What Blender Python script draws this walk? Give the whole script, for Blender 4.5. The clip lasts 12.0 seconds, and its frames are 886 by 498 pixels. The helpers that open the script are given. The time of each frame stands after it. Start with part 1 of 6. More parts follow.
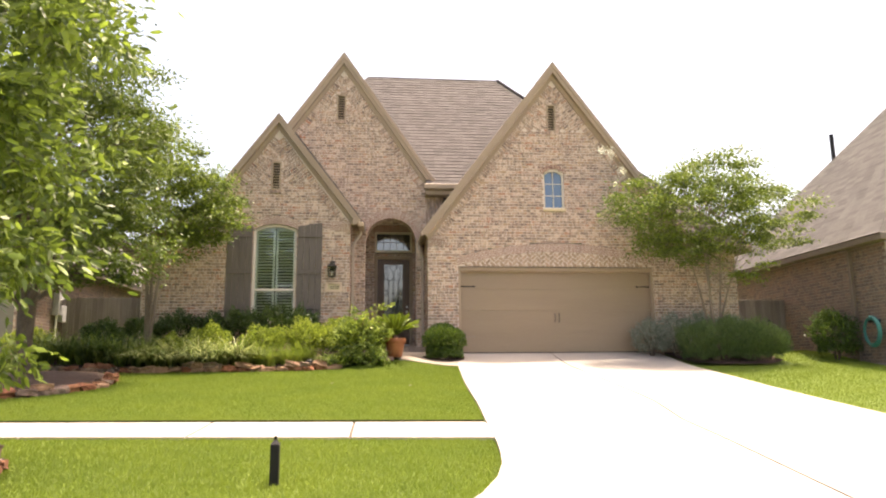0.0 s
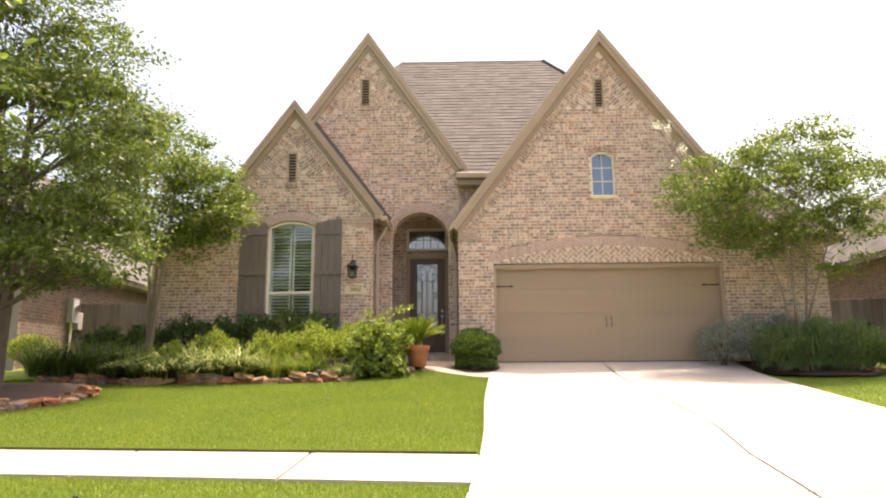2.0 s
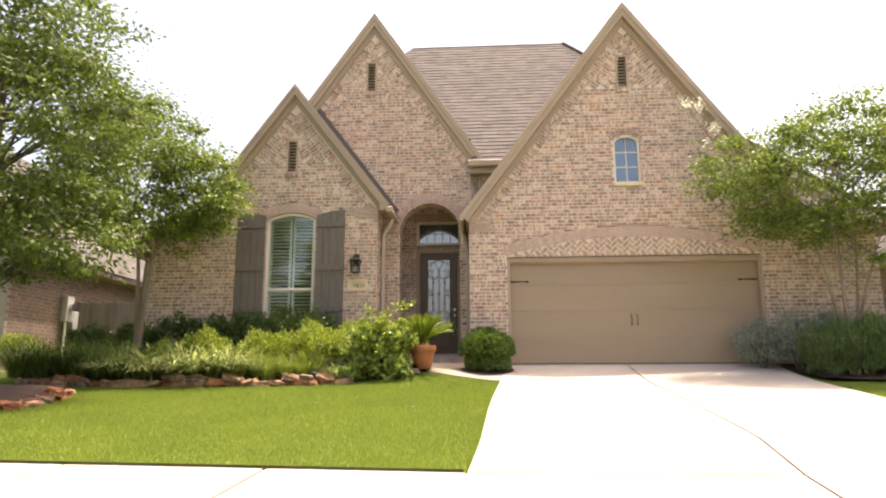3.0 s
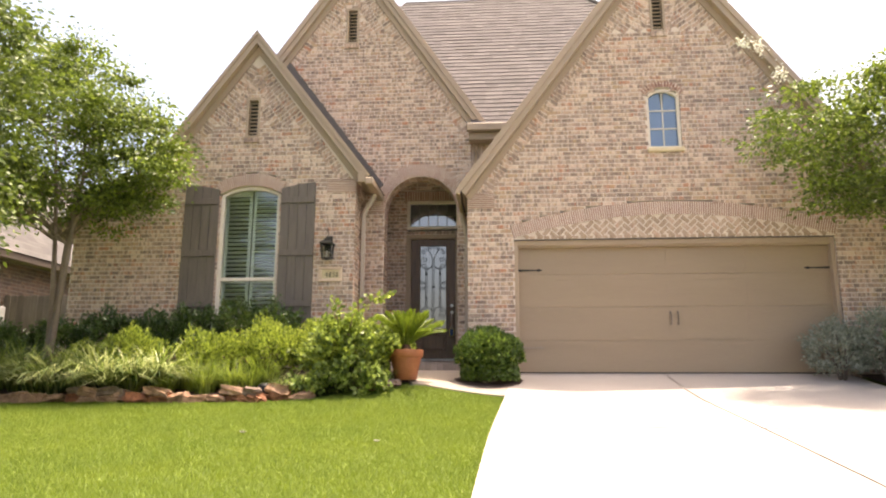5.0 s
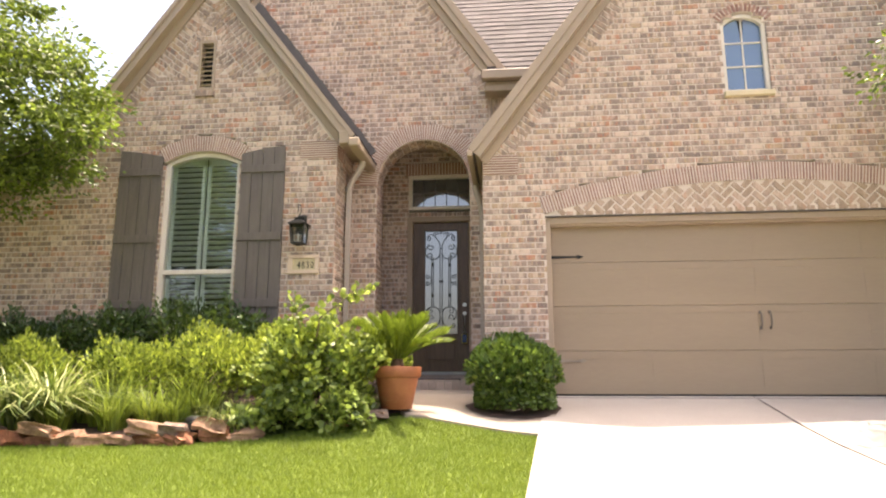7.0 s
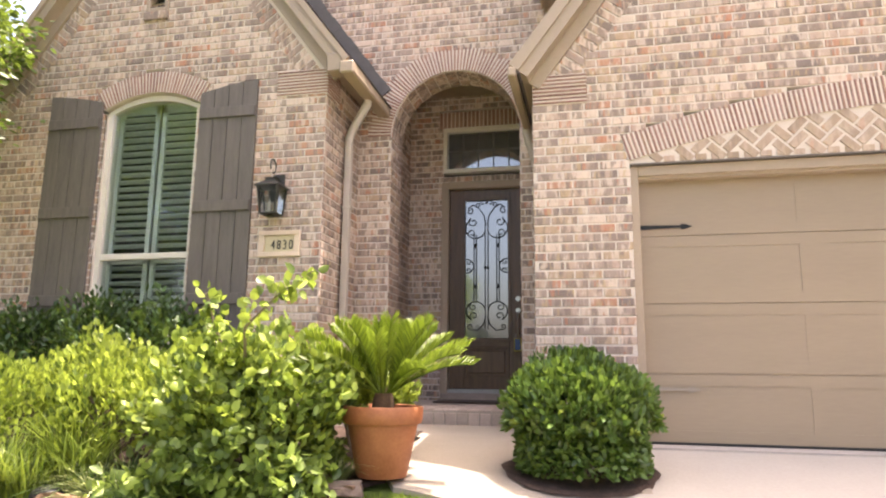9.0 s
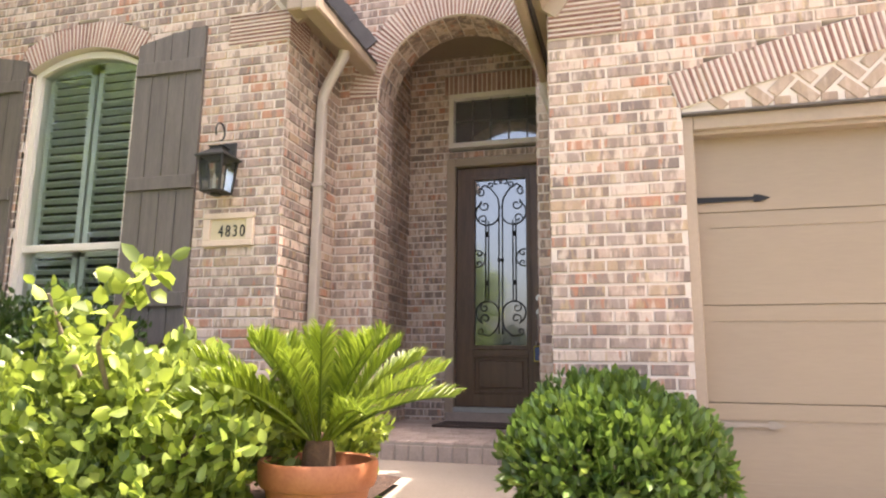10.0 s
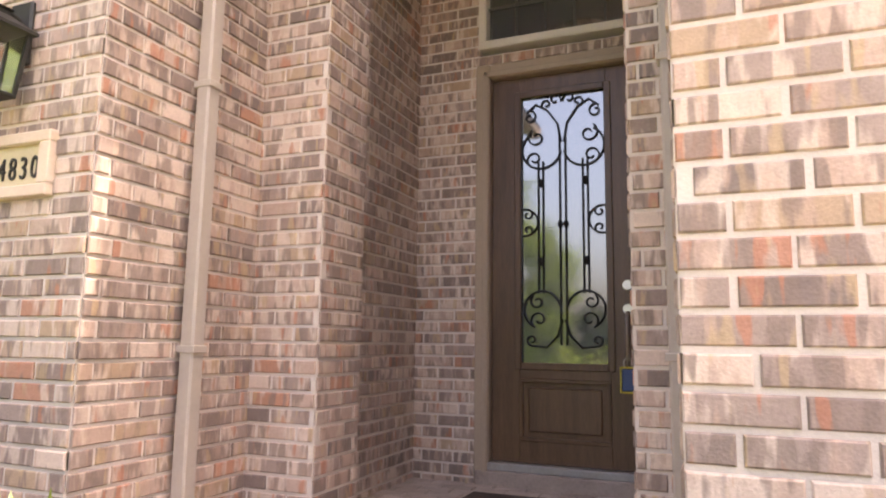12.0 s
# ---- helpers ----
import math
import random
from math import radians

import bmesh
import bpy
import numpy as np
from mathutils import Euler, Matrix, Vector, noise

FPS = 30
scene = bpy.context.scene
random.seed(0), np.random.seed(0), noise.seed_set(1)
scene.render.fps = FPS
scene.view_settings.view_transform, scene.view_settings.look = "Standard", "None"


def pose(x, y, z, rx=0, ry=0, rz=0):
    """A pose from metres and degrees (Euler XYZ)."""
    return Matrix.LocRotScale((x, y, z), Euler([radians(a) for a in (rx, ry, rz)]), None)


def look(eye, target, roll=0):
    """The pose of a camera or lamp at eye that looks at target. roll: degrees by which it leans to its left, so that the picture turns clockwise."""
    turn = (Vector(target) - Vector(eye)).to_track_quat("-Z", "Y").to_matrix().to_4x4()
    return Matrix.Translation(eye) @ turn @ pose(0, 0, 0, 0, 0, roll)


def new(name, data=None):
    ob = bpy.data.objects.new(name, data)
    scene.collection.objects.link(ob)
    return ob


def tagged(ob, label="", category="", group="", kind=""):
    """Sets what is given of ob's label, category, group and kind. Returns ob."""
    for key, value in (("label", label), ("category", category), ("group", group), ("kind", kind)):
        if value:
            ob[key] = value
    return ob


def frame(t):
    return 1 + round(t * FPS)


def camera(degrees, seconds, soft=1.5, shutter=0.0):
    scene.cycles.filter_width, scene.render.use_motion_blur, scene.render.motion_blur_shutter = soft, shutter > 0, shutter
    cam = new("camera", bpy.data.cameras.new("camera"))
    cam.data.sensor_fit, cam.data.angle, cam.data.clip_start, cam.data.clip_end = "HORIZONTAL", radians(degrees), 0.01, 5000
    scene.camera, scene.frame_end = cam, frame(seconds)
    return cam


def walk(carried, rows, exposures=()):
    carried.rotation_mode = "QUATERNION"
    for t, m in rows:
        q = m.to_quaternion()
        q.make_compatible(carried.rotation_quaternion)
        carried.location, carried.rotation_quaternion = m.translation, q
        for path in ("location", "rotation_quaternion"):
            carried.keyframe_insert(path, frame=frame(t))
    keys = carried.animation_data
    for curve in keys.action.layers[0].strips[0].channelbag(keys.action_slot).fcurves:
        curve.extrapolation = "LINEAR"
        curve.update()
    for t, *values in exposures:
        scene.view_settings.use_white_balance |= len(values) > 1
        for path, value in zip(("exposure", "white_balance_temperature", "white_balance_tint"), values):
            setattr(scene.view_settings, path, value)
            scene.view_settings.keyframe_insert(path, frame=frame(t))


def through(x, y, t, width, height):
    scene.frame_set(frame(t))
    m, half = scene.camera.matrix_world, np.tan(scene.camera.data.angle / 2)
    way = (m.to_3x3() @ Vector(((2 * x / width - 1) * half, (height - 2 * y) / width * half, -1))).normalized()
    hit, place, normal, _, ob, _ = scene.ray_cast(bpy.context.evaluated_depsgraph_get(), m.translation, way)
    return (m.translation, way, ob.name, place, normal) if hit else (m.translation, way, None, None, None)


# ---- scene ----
cam = camera(66.6, 12.0, 2.1)
PATH = [
    (0, (-0.727, 0.512, -0.363), (-0.545, 2.473, -0.012), -0.5),
    (0.5, (-0.487, 0.922, -0.329), (-0.336, 2.886, 0.016), -0.6),
    (1, (-0.197, 1.394, -0.295), (-0.102, 3.361, 0.054), -0.6),
    (1.5, (0.097, 1.887, -0.287), (0.12, 3.854, 0.076), -0.5),
    (2, (0.365, 2.42, -0.294), (0.329, 4.384, 0.081), -0.4),
    (2.5, (0.551, 2.977, -0.306), (0.449, 4.936, 0.082), -0.2),
    (3, (0.729, 3.595, -0.322), (0.609, 5.554, 0.066), -0.2),
    (3.2, (0.784, 3.858, -0.326), (0.655, 5.816, 0.062), -0.2),
    (5, (0.841, 6.306, -0.119), (0.695, 8.263, 0.269), 0.1),
    (5.5, (0.763, 7.0, -0.035), (0.613, 8.955, 0.36), 0.2),
    (6, (0.745, 7.689, 0.047), (0.579, 9.642, 0.442), 0.1),
    (6.5, (0.738, 8.368, 0.105), (0.556, 10.321, 0.499), 0.1),
    (7, (0.774, 9.067, 0.178), (0.573, 11.018, 0.566), 0.0),
    (7.2, (0.753, 9.358, 0.191), (0.549, 11.31, 0.579), 0.0),
    (8.8, (0.866, 11.563, 0.518), (0.458, 13.49, 0.868), 0.4),
    (9, (0.882, 11.857, 0.549), (0.452, 13.777, 0.905), 0.6),
    (9.5, (0.892, 12.564, 0.643), (0.409, 14.472, 0.996), 0.6),
    (10, (0.877, 13.269, 0.714), (0.346, 15.166, 1.062), 0.7),
    (10.5, (0.804, 13.937, 0.805), (0.212, 15.819, 1.136), 0.7),
    (11, (0.72, 14.588, 0.875), (0.041, 16.442, 1.192), 0.8),
    (11.5, (0.602, 15.208, 0.969), (-0.133, 17.044, 1.269), 0.9),
    (12, (0.513, 15.805, 1.052), (-0.243, 17.636, 1.329), 0.8),
]
walk(cam, [(t, look(eye, target, roll)) for t, eye, target, roll in PATH],
     [(0, 1.68, 7700, 15), (3, 1.72, 7700, 15), (5.5, 1.86, 7450, 16), (7, 2.0, 7300, 16), (9.5, 2.4, 7000, 17), (10.5, 2.5, 7050, 18), (11.5, 2.62, 7350, 20), (12, 2.72, 7350, 23)])

# ---- light ----
SUN_EL, SUN_AZ = radians(74.5), radians(57)  # azimuth from +y towards +x
sun_dir = Vector((math.sin(SUN_AZ) * math.cos(SUN_EL), math.cos(SUN_AZ) * math.cos(SUN_EL), math.sin(SUN_EL)))
world = bpy.data.worlds.new("sky")
scene.world = world
world.use_nodes = True
wn = world.node_tree
sky = wn.nodes.new("ShaderNodeTexSky")
sky.sky_type, sky.sun_disc = "NISHITA", False
sky.sun_elevation, sky.sun_rotation = SUN_EL, SUN_AZ
sky.air_density, sky.dust_density, sky.ozone_density = 1.0, 7.0, 0.5
bg = wn.nodes["Background"]
bg.inputs["Strength"].default_value = 0.15
wn.links.new(sky.outputs["Color"], bg.inputs["Color"])
sun = new("sun", bpy.data.lights.new("sun", "SUN"))
sun.data.energy, sun.data.angle, sun.data.color = 3.2, radians(0.6), (1.0, 0.94, 0.85)
sun.matrix_world = look(sun_dir * 60, (0, 0, 0))


# ---- materials ----
def ramp(nt, stops, fac, interp="LINEAR"):
    n = nt.nodes.new("ShaderNodeValToRGB")
    n.color_ramp.interpolation = interp
    el = n.color_ramp.elements
    while len(el) < len(stops):
        el.new(0.5)
    for e, (p, c) in zip(el, stops):
        e.position, e.color = p, (*c, 1)
    nt.links.new(fac, n.inputs["Fac"])
    return n.outputs["Color"]


def noise_tex(nt, scale, detail=4, rough=0.55, stretch=None):
    n = nt.nodes.new("ShaderNodeTexNoise")
    n.inputs["Scale"].default_value, n.inputs["Detail"].default_value, n.inputs["Roughness"].default_value = scale, detail, rough
    tc = nt.nodes.new("ShaderNodeNewGeometry")
    if stretch:
        mp = nt.nodes.new("ShaderNodeMapping")
        mp.inputs["Scale"].default_value = stretch
        nt.links.new(tc.outputs["Position"], mp.inputs["Vector"])
        nt.links.new(mp.outputs["Vector"], n.inputs["Vector"])
    else:
        nt.links.new(tc.outputs["Position"], n.inputs["Vector"])
    return n.outputs["Fac"]


def mix(nt, a, b, fac, mode="MIX"):
    n = nt.nodes.new("ShaderNodeMix")
    n.data_type, n.blend_type = "RGBA", mode
    for sock, v in ((n.inputs[0], fac), (n.inputs[6], a), (n.inputs[7], b)):
        if isinstance(v, (int, float)):
            sock.default_value = v
        elif isinstance(v, tuple):
            sock.default_value = (*v, 1)
        else:
            nt.links.new(v, sock)
    return n.outputs[2]


def piece_random(nt):
    """A random number for each piece: by object and by island."""
    oi, ge, ad = nt.nodes.new("ShaderNodeObjectInfo"), nt.nodes.new("ShaderNodeNewGeometry"), nt.nodes.new("ShaderNodeMath")
    ad.operation = "ADD"
    nt.links.new(oi.outputs["Random"], ad.inputs[0])
    nt.links.new(ge.outputs["Random Per Island"], ad.inputs[1])
    fr = nt.nodes.new("ShaderNodeMath")
    fr.operation = "FRACT"
    nt.links.new(ad.outputs[0], fr.inputs[0])
    return fr.outputs[0]


def bump(nt, bs, h, strength=0.3, dist=0.01):
    b = nt.nodes.new("ShaderNodeBump")
    b.inputs["Strength"].default_value, b.inputs["Distance"].default_value = strength, dist
    nt.links.new(h, b.inputs["Height"])
    nt.links.new(b.outputs["Normal"], bs.inputs["Normal"])


def material(name, rough=0.8, metal=0.0):
    m = bpy.data.materials.new(name)
    m.use_nodes = True
    bs = m.node_tree.nodes["Principled BSDF"]
    bs.inputs["Roughness"].default_value, bs.inputs["Metallic"].default_value = rough, metal
    return m, m.node_tree, bs


def speckled(name, dark, light, scale=6, fine=60, rough=0.8, metal=0.0, relief=0.2, dist=0.004, stretch=None, piece=0.0):
    """A surface with broad stains and fine grain between two colours."""
    m, nt, bs = material(name, rough, metal)
    broad, grain = noise_tex(nt, scale, 5, 0.6, stretch), noise_tex(nt, fine, 3, 0.6, stretch)
    f = mix(nt, broad, grain, 0.4)
    c = ramp(nt, [(0.3, dark), (0.7, light)], f)
    if piece:
        v = ramp(nt, [(0, (1 - piece,) * 3), (1, (1 + piece * 0.4,) * 3)], piece_random(nt))
        c = mix(nt, c, v, 1.0, "MULTIPLY")
    nt.links.new(c, bs.inputs["Base Color"])
    if relief:
        bump(nt, bs, grain, relief, dist)
    return m


def patches(nt, r, scale, shift, stretch, lo, hi):
    """Blotches of their own on every piece: noise whose seed is the piece's random number."""
    n = nt.nodes.new("ShaderNodeTexNoise")
    n.noise_dimensions = "4D"
    n.inputs["Scale"].default_value, n.inputs["Detail"].default_value, n.inputs["Roughness"].default_value = scale, 2.5, 0.6
    ge, mp, mu = nt.nodes.new("ShaderNodeNewGeometry"), nt.nodes.new("ShaderNodeMapping"), nt.nodes.new("ShaderNodeMath")
    mp.inputs["Scale"].default_value = stretch
    nt.links.new(ge.outputs["Position"], mp.inputs["Vector"])
    nt.links.new(mp.outputs["Vector"], n.inputs["Vector"])
    mu.operation = "MULTIPLY_ADD"
    mu.inputs[1].default_value, mu.inputs[2].default_value = 37.0, shift
    nt.links.new(r, mu.inputs[0])
    nt.links.new(mu.outputs[0], n.inputs["W"])
    return ramp(nt, [(lo, (0, 0, 0)), (hi, (1, 1, 1))], n.outputs["Fac"])


def brick_material(name, stops, cream=(0.61, 0.485, 0.39), red=(0.43, 0.17, 0.095), much=0.85):
    m, nt, bs = material(name, 0.88)
    r = piece_random(nt)
    c = ramp(nt, stops, r, "CONSTANT")
    for colour, scale, shift, lo, hi, k in ((cream, 17, 3.0, 0.51, 0.575, 0.85), ((0.45, 0.315, 0.24), 17, 57.0, 0.54, 0.60, 0.8), ((0.215, 0.158, 0.128), 18, 41.0, 0.525, 0.585, 0.9), (red, 18, 19.0, 0.615, 0.655, 0.8), ((0.47, 0.335, 0.19), 17, 71.0, 0.60, 0.65, 0.75)):
        c = mix(nt, c, colour, mix(nt, (0, 0, 0), patches(nt, r, scale, shift, (1, 1, 0.22), lo, hi), much * k))
    grain = noise_tex(nt, 140, 3)
    c = mix(nt, c, ramp(nt, [(0.3, (0.82,) * 3), (0.7, (1.1,) * 3)], mix(nt, grain, noise_tex(nt, 34, 4), 0.5)), 1.0, "MULTIPLY")
    nt.links.new(c, bs.inputs["Base Color"])
    bump(nt, bs, mix(nt, grain, noise_tex(nt, 30), 0.5), 0.5, 0.006)
    return m


def leaf_material(name, dark, light, through=0.35, rough=0.45):
    m, nt, bs = material(name, rough)
    c = ramp(nt, [(0, dark), (0.75, light), (1, tuple(min(1, v * 1.25) for v in light))], piece_random(nt))
    c = mix(nt, c, ramp(nt, [(0.3, (0.86, 0.90, 0.9)), (0.7, (1.1, 1.06, 1.05))], noise_tex(nt, 1.1, 3)), 1.0, "MULTIPLY")
    nt.links.new(c, bs.inputs["Base Color"])
    tr = nt.nodes.new("ShaderNodeBsdfTranslucent")
    nt.links.new(mix(nt, c, (0.55, 0.72, 0.10), 0.16, "MIX"), tr.inputs["Color"])
    mx = nt.nodes.new("ShaderNodeMixShader")
    mx.inputs[0].default_value = through
    nt.links.new(bs.outputs[0], mx.inputs[1])
    nt.links.new(tr.outputs[0], mx.inputs[2])
    nt.links.new(mx.outputs[0], nt.nodes["Material Output"].inputs["Surface"])
    return m


M_BRICK = brick_material("brick", [(0, (0.33, 0.248, 0.205)), (0.26, (0.265, 0.195, 0.16)), (0.43, (0.46, 0.335, 0.262)), (0.64, (0.59, 0.46, 0.37)),
                                   (0.80, (0.42, 0.215, 0.14)), (0.85, (0.41, 0.29, 0.195)), (0.92, (0.205, 0.155, 0.132))])
M_BRICK_TAN = brick_material("lattice_brick", [(0, (0.36, 0.265, 0.19)), (0.3, (0.42, 0.315, 0.235)), (0.6, (0.32, 0.235, 0.17)), (0.85, (0.46, 0.33, 0.25))], much=0.35)
M_BRICK_ARCH = brick_material("arch_brick", [(0, (0.255, 0.128, 0.098)), (0.3, (0.30, 0.165, 0.13)), (0.6, (0.22, 0.11, 0.086)), (0.85, (0.33, 0.20, 0.165))], (0.40, 0.27, 0.225), (0.31, 0.13, 0.09), 0.3)
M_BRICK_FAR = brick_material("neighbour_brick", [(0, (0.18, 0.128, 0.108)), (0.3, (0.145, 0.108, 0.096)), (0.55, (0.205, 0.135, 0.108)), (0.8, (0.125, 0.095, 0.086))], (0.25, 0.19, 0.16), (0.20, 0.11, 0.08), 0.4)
M_MORTAR = speckled("mortar", (0.54, 0.46, 0.39), (0.66, 0.58, 0.50), 3, 90, 0.95, relief=0.5)
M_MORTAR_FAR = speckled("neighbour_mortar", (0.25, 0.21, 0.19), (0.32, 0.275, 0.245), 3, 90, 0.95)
M_TRIM = speckled("tan_paint", (0.30, 0.228, 0.163), (0.36, 0.276, 0.198), 2.5, 40, 0.55, relief=0.08)
M_GARAGE = speckled("garage_paint", (0.255, 0.19, 0.128), (0.295, 0.222, 0.15), 1.2, 30, 0.5, relief=0.06, stretch=(0.4, 1, 2.5))
M_FRAME = speckled("cream_frame", (0.58, 0.53, 0.45), (0.66, 0.61, 0.53), 4, 60, 0.5, relief=0.05)
M_SHINGLE = speckled("shingle", (0.081, 0.069, 0.067), (0.124, 0.107, 0.103), 3, 120, 0.95, relief=0.6, piece=0.22)
M_SHINGLE_FAR = speckled("neighbour_shingle", (0.078, 0.071, 0.066), (0.118, 0.107, 0.10), 3, 120, 0.95, relief=0.6, piece=0.3)
M_SHUTTER = speckled("weathered_shutter", (0.085, 0.072, 0.062), (0.155, 0.13, 0.112), 9, 70, 0.7, relief=0.35, stretch=(2.5, 2.5, 0.25))
M_CONCRETE = speckled("concrete", (0.315, 0.28, 0.25), (0.395, 0.352, 0.315), 0.9, 45, 0.9, relief=0.25)
M_WALK = speckled("tan_walk_concrete", (0.235, 0.195, 0.158), (0.315, 0.265, 0.215), 1.3, 55, 0.9, relief=0.3)
M_JOINT = speckled("joint_sealant", (0.06, 0.045, 0.036), (0.115, 0.085, 0.07), 6, 60, 0.95)
M_ASPHALT = speckled("street_concrete", (0.36, 0.34, 0.31), (0.45, 0.42, 0.39), 1, 50, 0.95)
M_SOIL = speckled("mulch", (0.022, 0.013, 0.010), (0.115, 0.066, 0.045), 22, 110, 1.0, relief=1.0, dist=0.02)
M_TURF = speckled("turf", (0.085, 0.128, 0.014), (0.135, 0.182, 0.023), 0.7, 160, 0.95, relief=0.9, dist=0.02)
M_ROCK, nt_, bs_ = material("edging_sandstone", 0.92)
rock_c = ramp(nt_, [(0, (0.30, 0.13, 0.07)), (0.22, (0.33, 0.20, 0.13)), (0.42, (0.21, 0.15, 0.12)), (0.58, (0.33, 0.20, 0.13)), (0.76, (0.27, 0.105, 0.055)), (0.88, (0.25, 0.185, 0.145))], piece_random(nt_), "CONSTANT")
rock_c = mix(nt_, rock_c, ramp(nt_, [(0.34, (0.50, 0.44, 0.40)), (0.6, (1.1, 1.1, 1.1))], noise_tex(nt_, 9, 5, 0.65)), 1.0, "MULTIPLY")
nt_.links.new(rock_c, bs_.inputs["Base Color"])
bump(nt_, bs_, noise_tex(nt_, 38, 5, 0.7), 0.7, 0.015)
M_TERRACOTTA = speckled("terracotta", (0.235, 0.070, 0.026), (0.40, 0.145, 0.062), 6, 60, 0.6, relief=0.2)
M_IRON = speckled("black_iron", (0.010, 0.010, 0.011), (0.025, 0.024, 0.024), 8, 80, 0.5, 0.6, relief=0.15)
M_DOORWOOD = speckled("dark_stained_wood", (0.052, 0.027, 0.014), (0.14, 0.076, 0.040), 5, 60, 0.4, relief=0.15, stretch=(4, 4, 0.3))
M_BARK = speckled("bark", (0.06, 0.046, 0.036), (0.16, 0.125, 0.098), 9, 60, 0.95, relief=0.9, dist=0.012, stretch=(1, 1, 0.35))
M_BARK_SMOOTH = speckled("smooth_bark", (0.12, 0.09, 0.066), (0.25, 0.195, 0.145), 6, 50, 0.8, relief=0.4, stretch=(1, 1, 0.3))
M_FENCE = speckled("weathered_cedar", (0.13, 0.11, 0.095), (0.24, 0.205, 0.18), 5, 60, 0.95, relief=0.4, stretch=(3, 3, 0.3), piece=0.3)
M_LOUVRE = speckled("plantation_shutter", (0.55, 0.55, 0.50), (0.65, 0.65, 0.60), 3, 40, 0.5, relief=0.05)
M_STONE = speckled("cast_stone", (0.52, 0.43, 0.27), (0.62, 0.53, 0.36), 6, 70, 0.9, relief=0.3)
M_METAL = speckled("brushed_nickel", (0.45, 0.43, 0.40), (0.60, 0.58, 0.55), 9, 90, 0.3, 1.0, relief=0.05)
M_GREY = speckled("grey_utility_metal", (0.33, 0.33, 0.33), (0.46, 0.46, 0.45), 5, 60, 0.6, 0.2, relief=0.1)
# near-black colour puts the darkness of unlit interiors into the surface
M_INTERIOR_SHADE = speckled("painted_interior_shade", (0.015, 0.015, 0.016), (0.03, 0.03, 0.03), 3, 30, 0.9, relief=0)
M_NUMERAL = speckled("black_numeral", (0.015, 0.013, 0.012), (0.03, 0.026, 0.022), 9, 80, 0.5, relief=0)
M_MAT = speckled("door_mat", (0.035, 0.022, 0.016), (0.075, 0.05, 0.036), 14, 130, 1.0, relief=0.8)
M_PORCH = speckled("porch_brick", (0.28, 0.22, 0.185), (0.46, 0.365, 0.305), 6, 70, 0.9, relief=0.4, piece=0.22)
M_WHITEPIPE = speckled("white_pipe", (0.62, 0.61, 0.58), (0.72, 0.71, 0.68), 4, 50, 0.5, relief=0.05)
M_SILL = speckled("door_sill", (0.30, 0.29, 0.27), (0.42, 0.41, 0.39), 6, 60, 0.4, 0.5, relief=0.1)


def glass_material(name, tint, rough, through):
    m, nt, bs = material(name, rough)
    bs.inputs["Base Color"].default_value = (*tint, 1)
    bs.inputs["Transmission Weight"].default_value, bs.inputs["IOR"].default_value = through, 1.5
    bump(nt, bs, noise_tex(nt, 3, 2), 0.04, 0.01)
    return m


M_GLASS = glass_material("window_glass", (0.82, 0.93, 0.88), 0.01, 1.0)
M_GLASS.node_tree.nodes["Principled BSDF"].inputs["IOR"].default_value = 1.8
# opaque blue base colour stands in for sky reflected in the upper panes
M_GLASS_SKY = glass_material("sky_tinted_upper_glass", (0.10, 0.165, 0.27), 0.02, 0.0)
M_GLASS_SKY.node_tree.nodes["Principled BSDF"].inputs["Specular IOR Level"].default_value = 1.0
M_GLASS_DOOR = glass_material("door_glass", (0.07, 0.08, 0.09), 0.05, 0.0)
M_GLASS_DOOR.node_tree.nodes["Principled BSDF"].inputs["IOR"].default_value = 2.1
M_GLASS_DOOR.node_tree.nodes["Principled BSDF"].inputs["Specular IOR Level"].default_value = 1.0
M_GLASS_LAMP = glass_material("lantern_glass", (0.80, 0.82, 0.75), 0.15, 1.0)
L_OAK = leaf_material("oak_leaf", (0.026, 0.052, 0.009), (0.098, 0.145, 0.026), 0.32)
L_NEAR = leaf_material("street_tree_leaf", (0.035, 0.068, 0.010), (0.19, 0.265, 0.038), 0.42)
L_MYRTLE = leaf_material("myrtle_leaf", (0.022, 0.044, 0.007), (0.115, 0.16, 0.020), 0.32)
L_SHRUB = leaf_material("bright_shrub_leaf", (0.052, 0.09, 0.014), (0.33, 0.395, 0.062), 0.42)
L_LEAFY = leaf_material("leafy_shrub_leaf", (0.05, 0.092, 0.020), (0.33, 0.41, 0.10), 0.42)
# near-black so the sunlit woods reflect dark in the door glass
L_FAR = leaf_material("darkened_far_leaf", (0.006, 0.012, 0.005), (0.020, 0.032, 0.011), 0.1)
L_LIME = leaf_material("lime_grass_leaf", (0.09, 0.14, 0.012), (0.27, 0.34, 0.05), 0.35)
L_DARK = leaf_material("dark_shrub_leaf", (0.016, 0.040, 0.010), (0.045, 0.085, 0.020), 0.2, 0.3)
L_ROUND = leaf_material("round_shrub_leaf", (0.026, 0.062, 0.012), (0.108, 0.178, 0.032), 0.3, 0.35)
L_GRASSY = leaf_material("liriope_leaf", (0.055, 0.10, 0.014), (0.20, 0.26, 0.055), 0.3)
L_PALE = leaf_material("variegated_leaf", (0.16, 0.20, 0.06), (0.46, 0.48, 0.24), 0.35)
L_PALM = leaf_material("palm_leaf", (0.040, 0.075, 0.006), (0.165, 0.225, 0.018), 0.36, 0.42)
L_SILVER = leaf_material("silver_leaf", (0.13, 0.155, 0.12), (0.30, 0.33, 0.28), 0.2, 0.7)
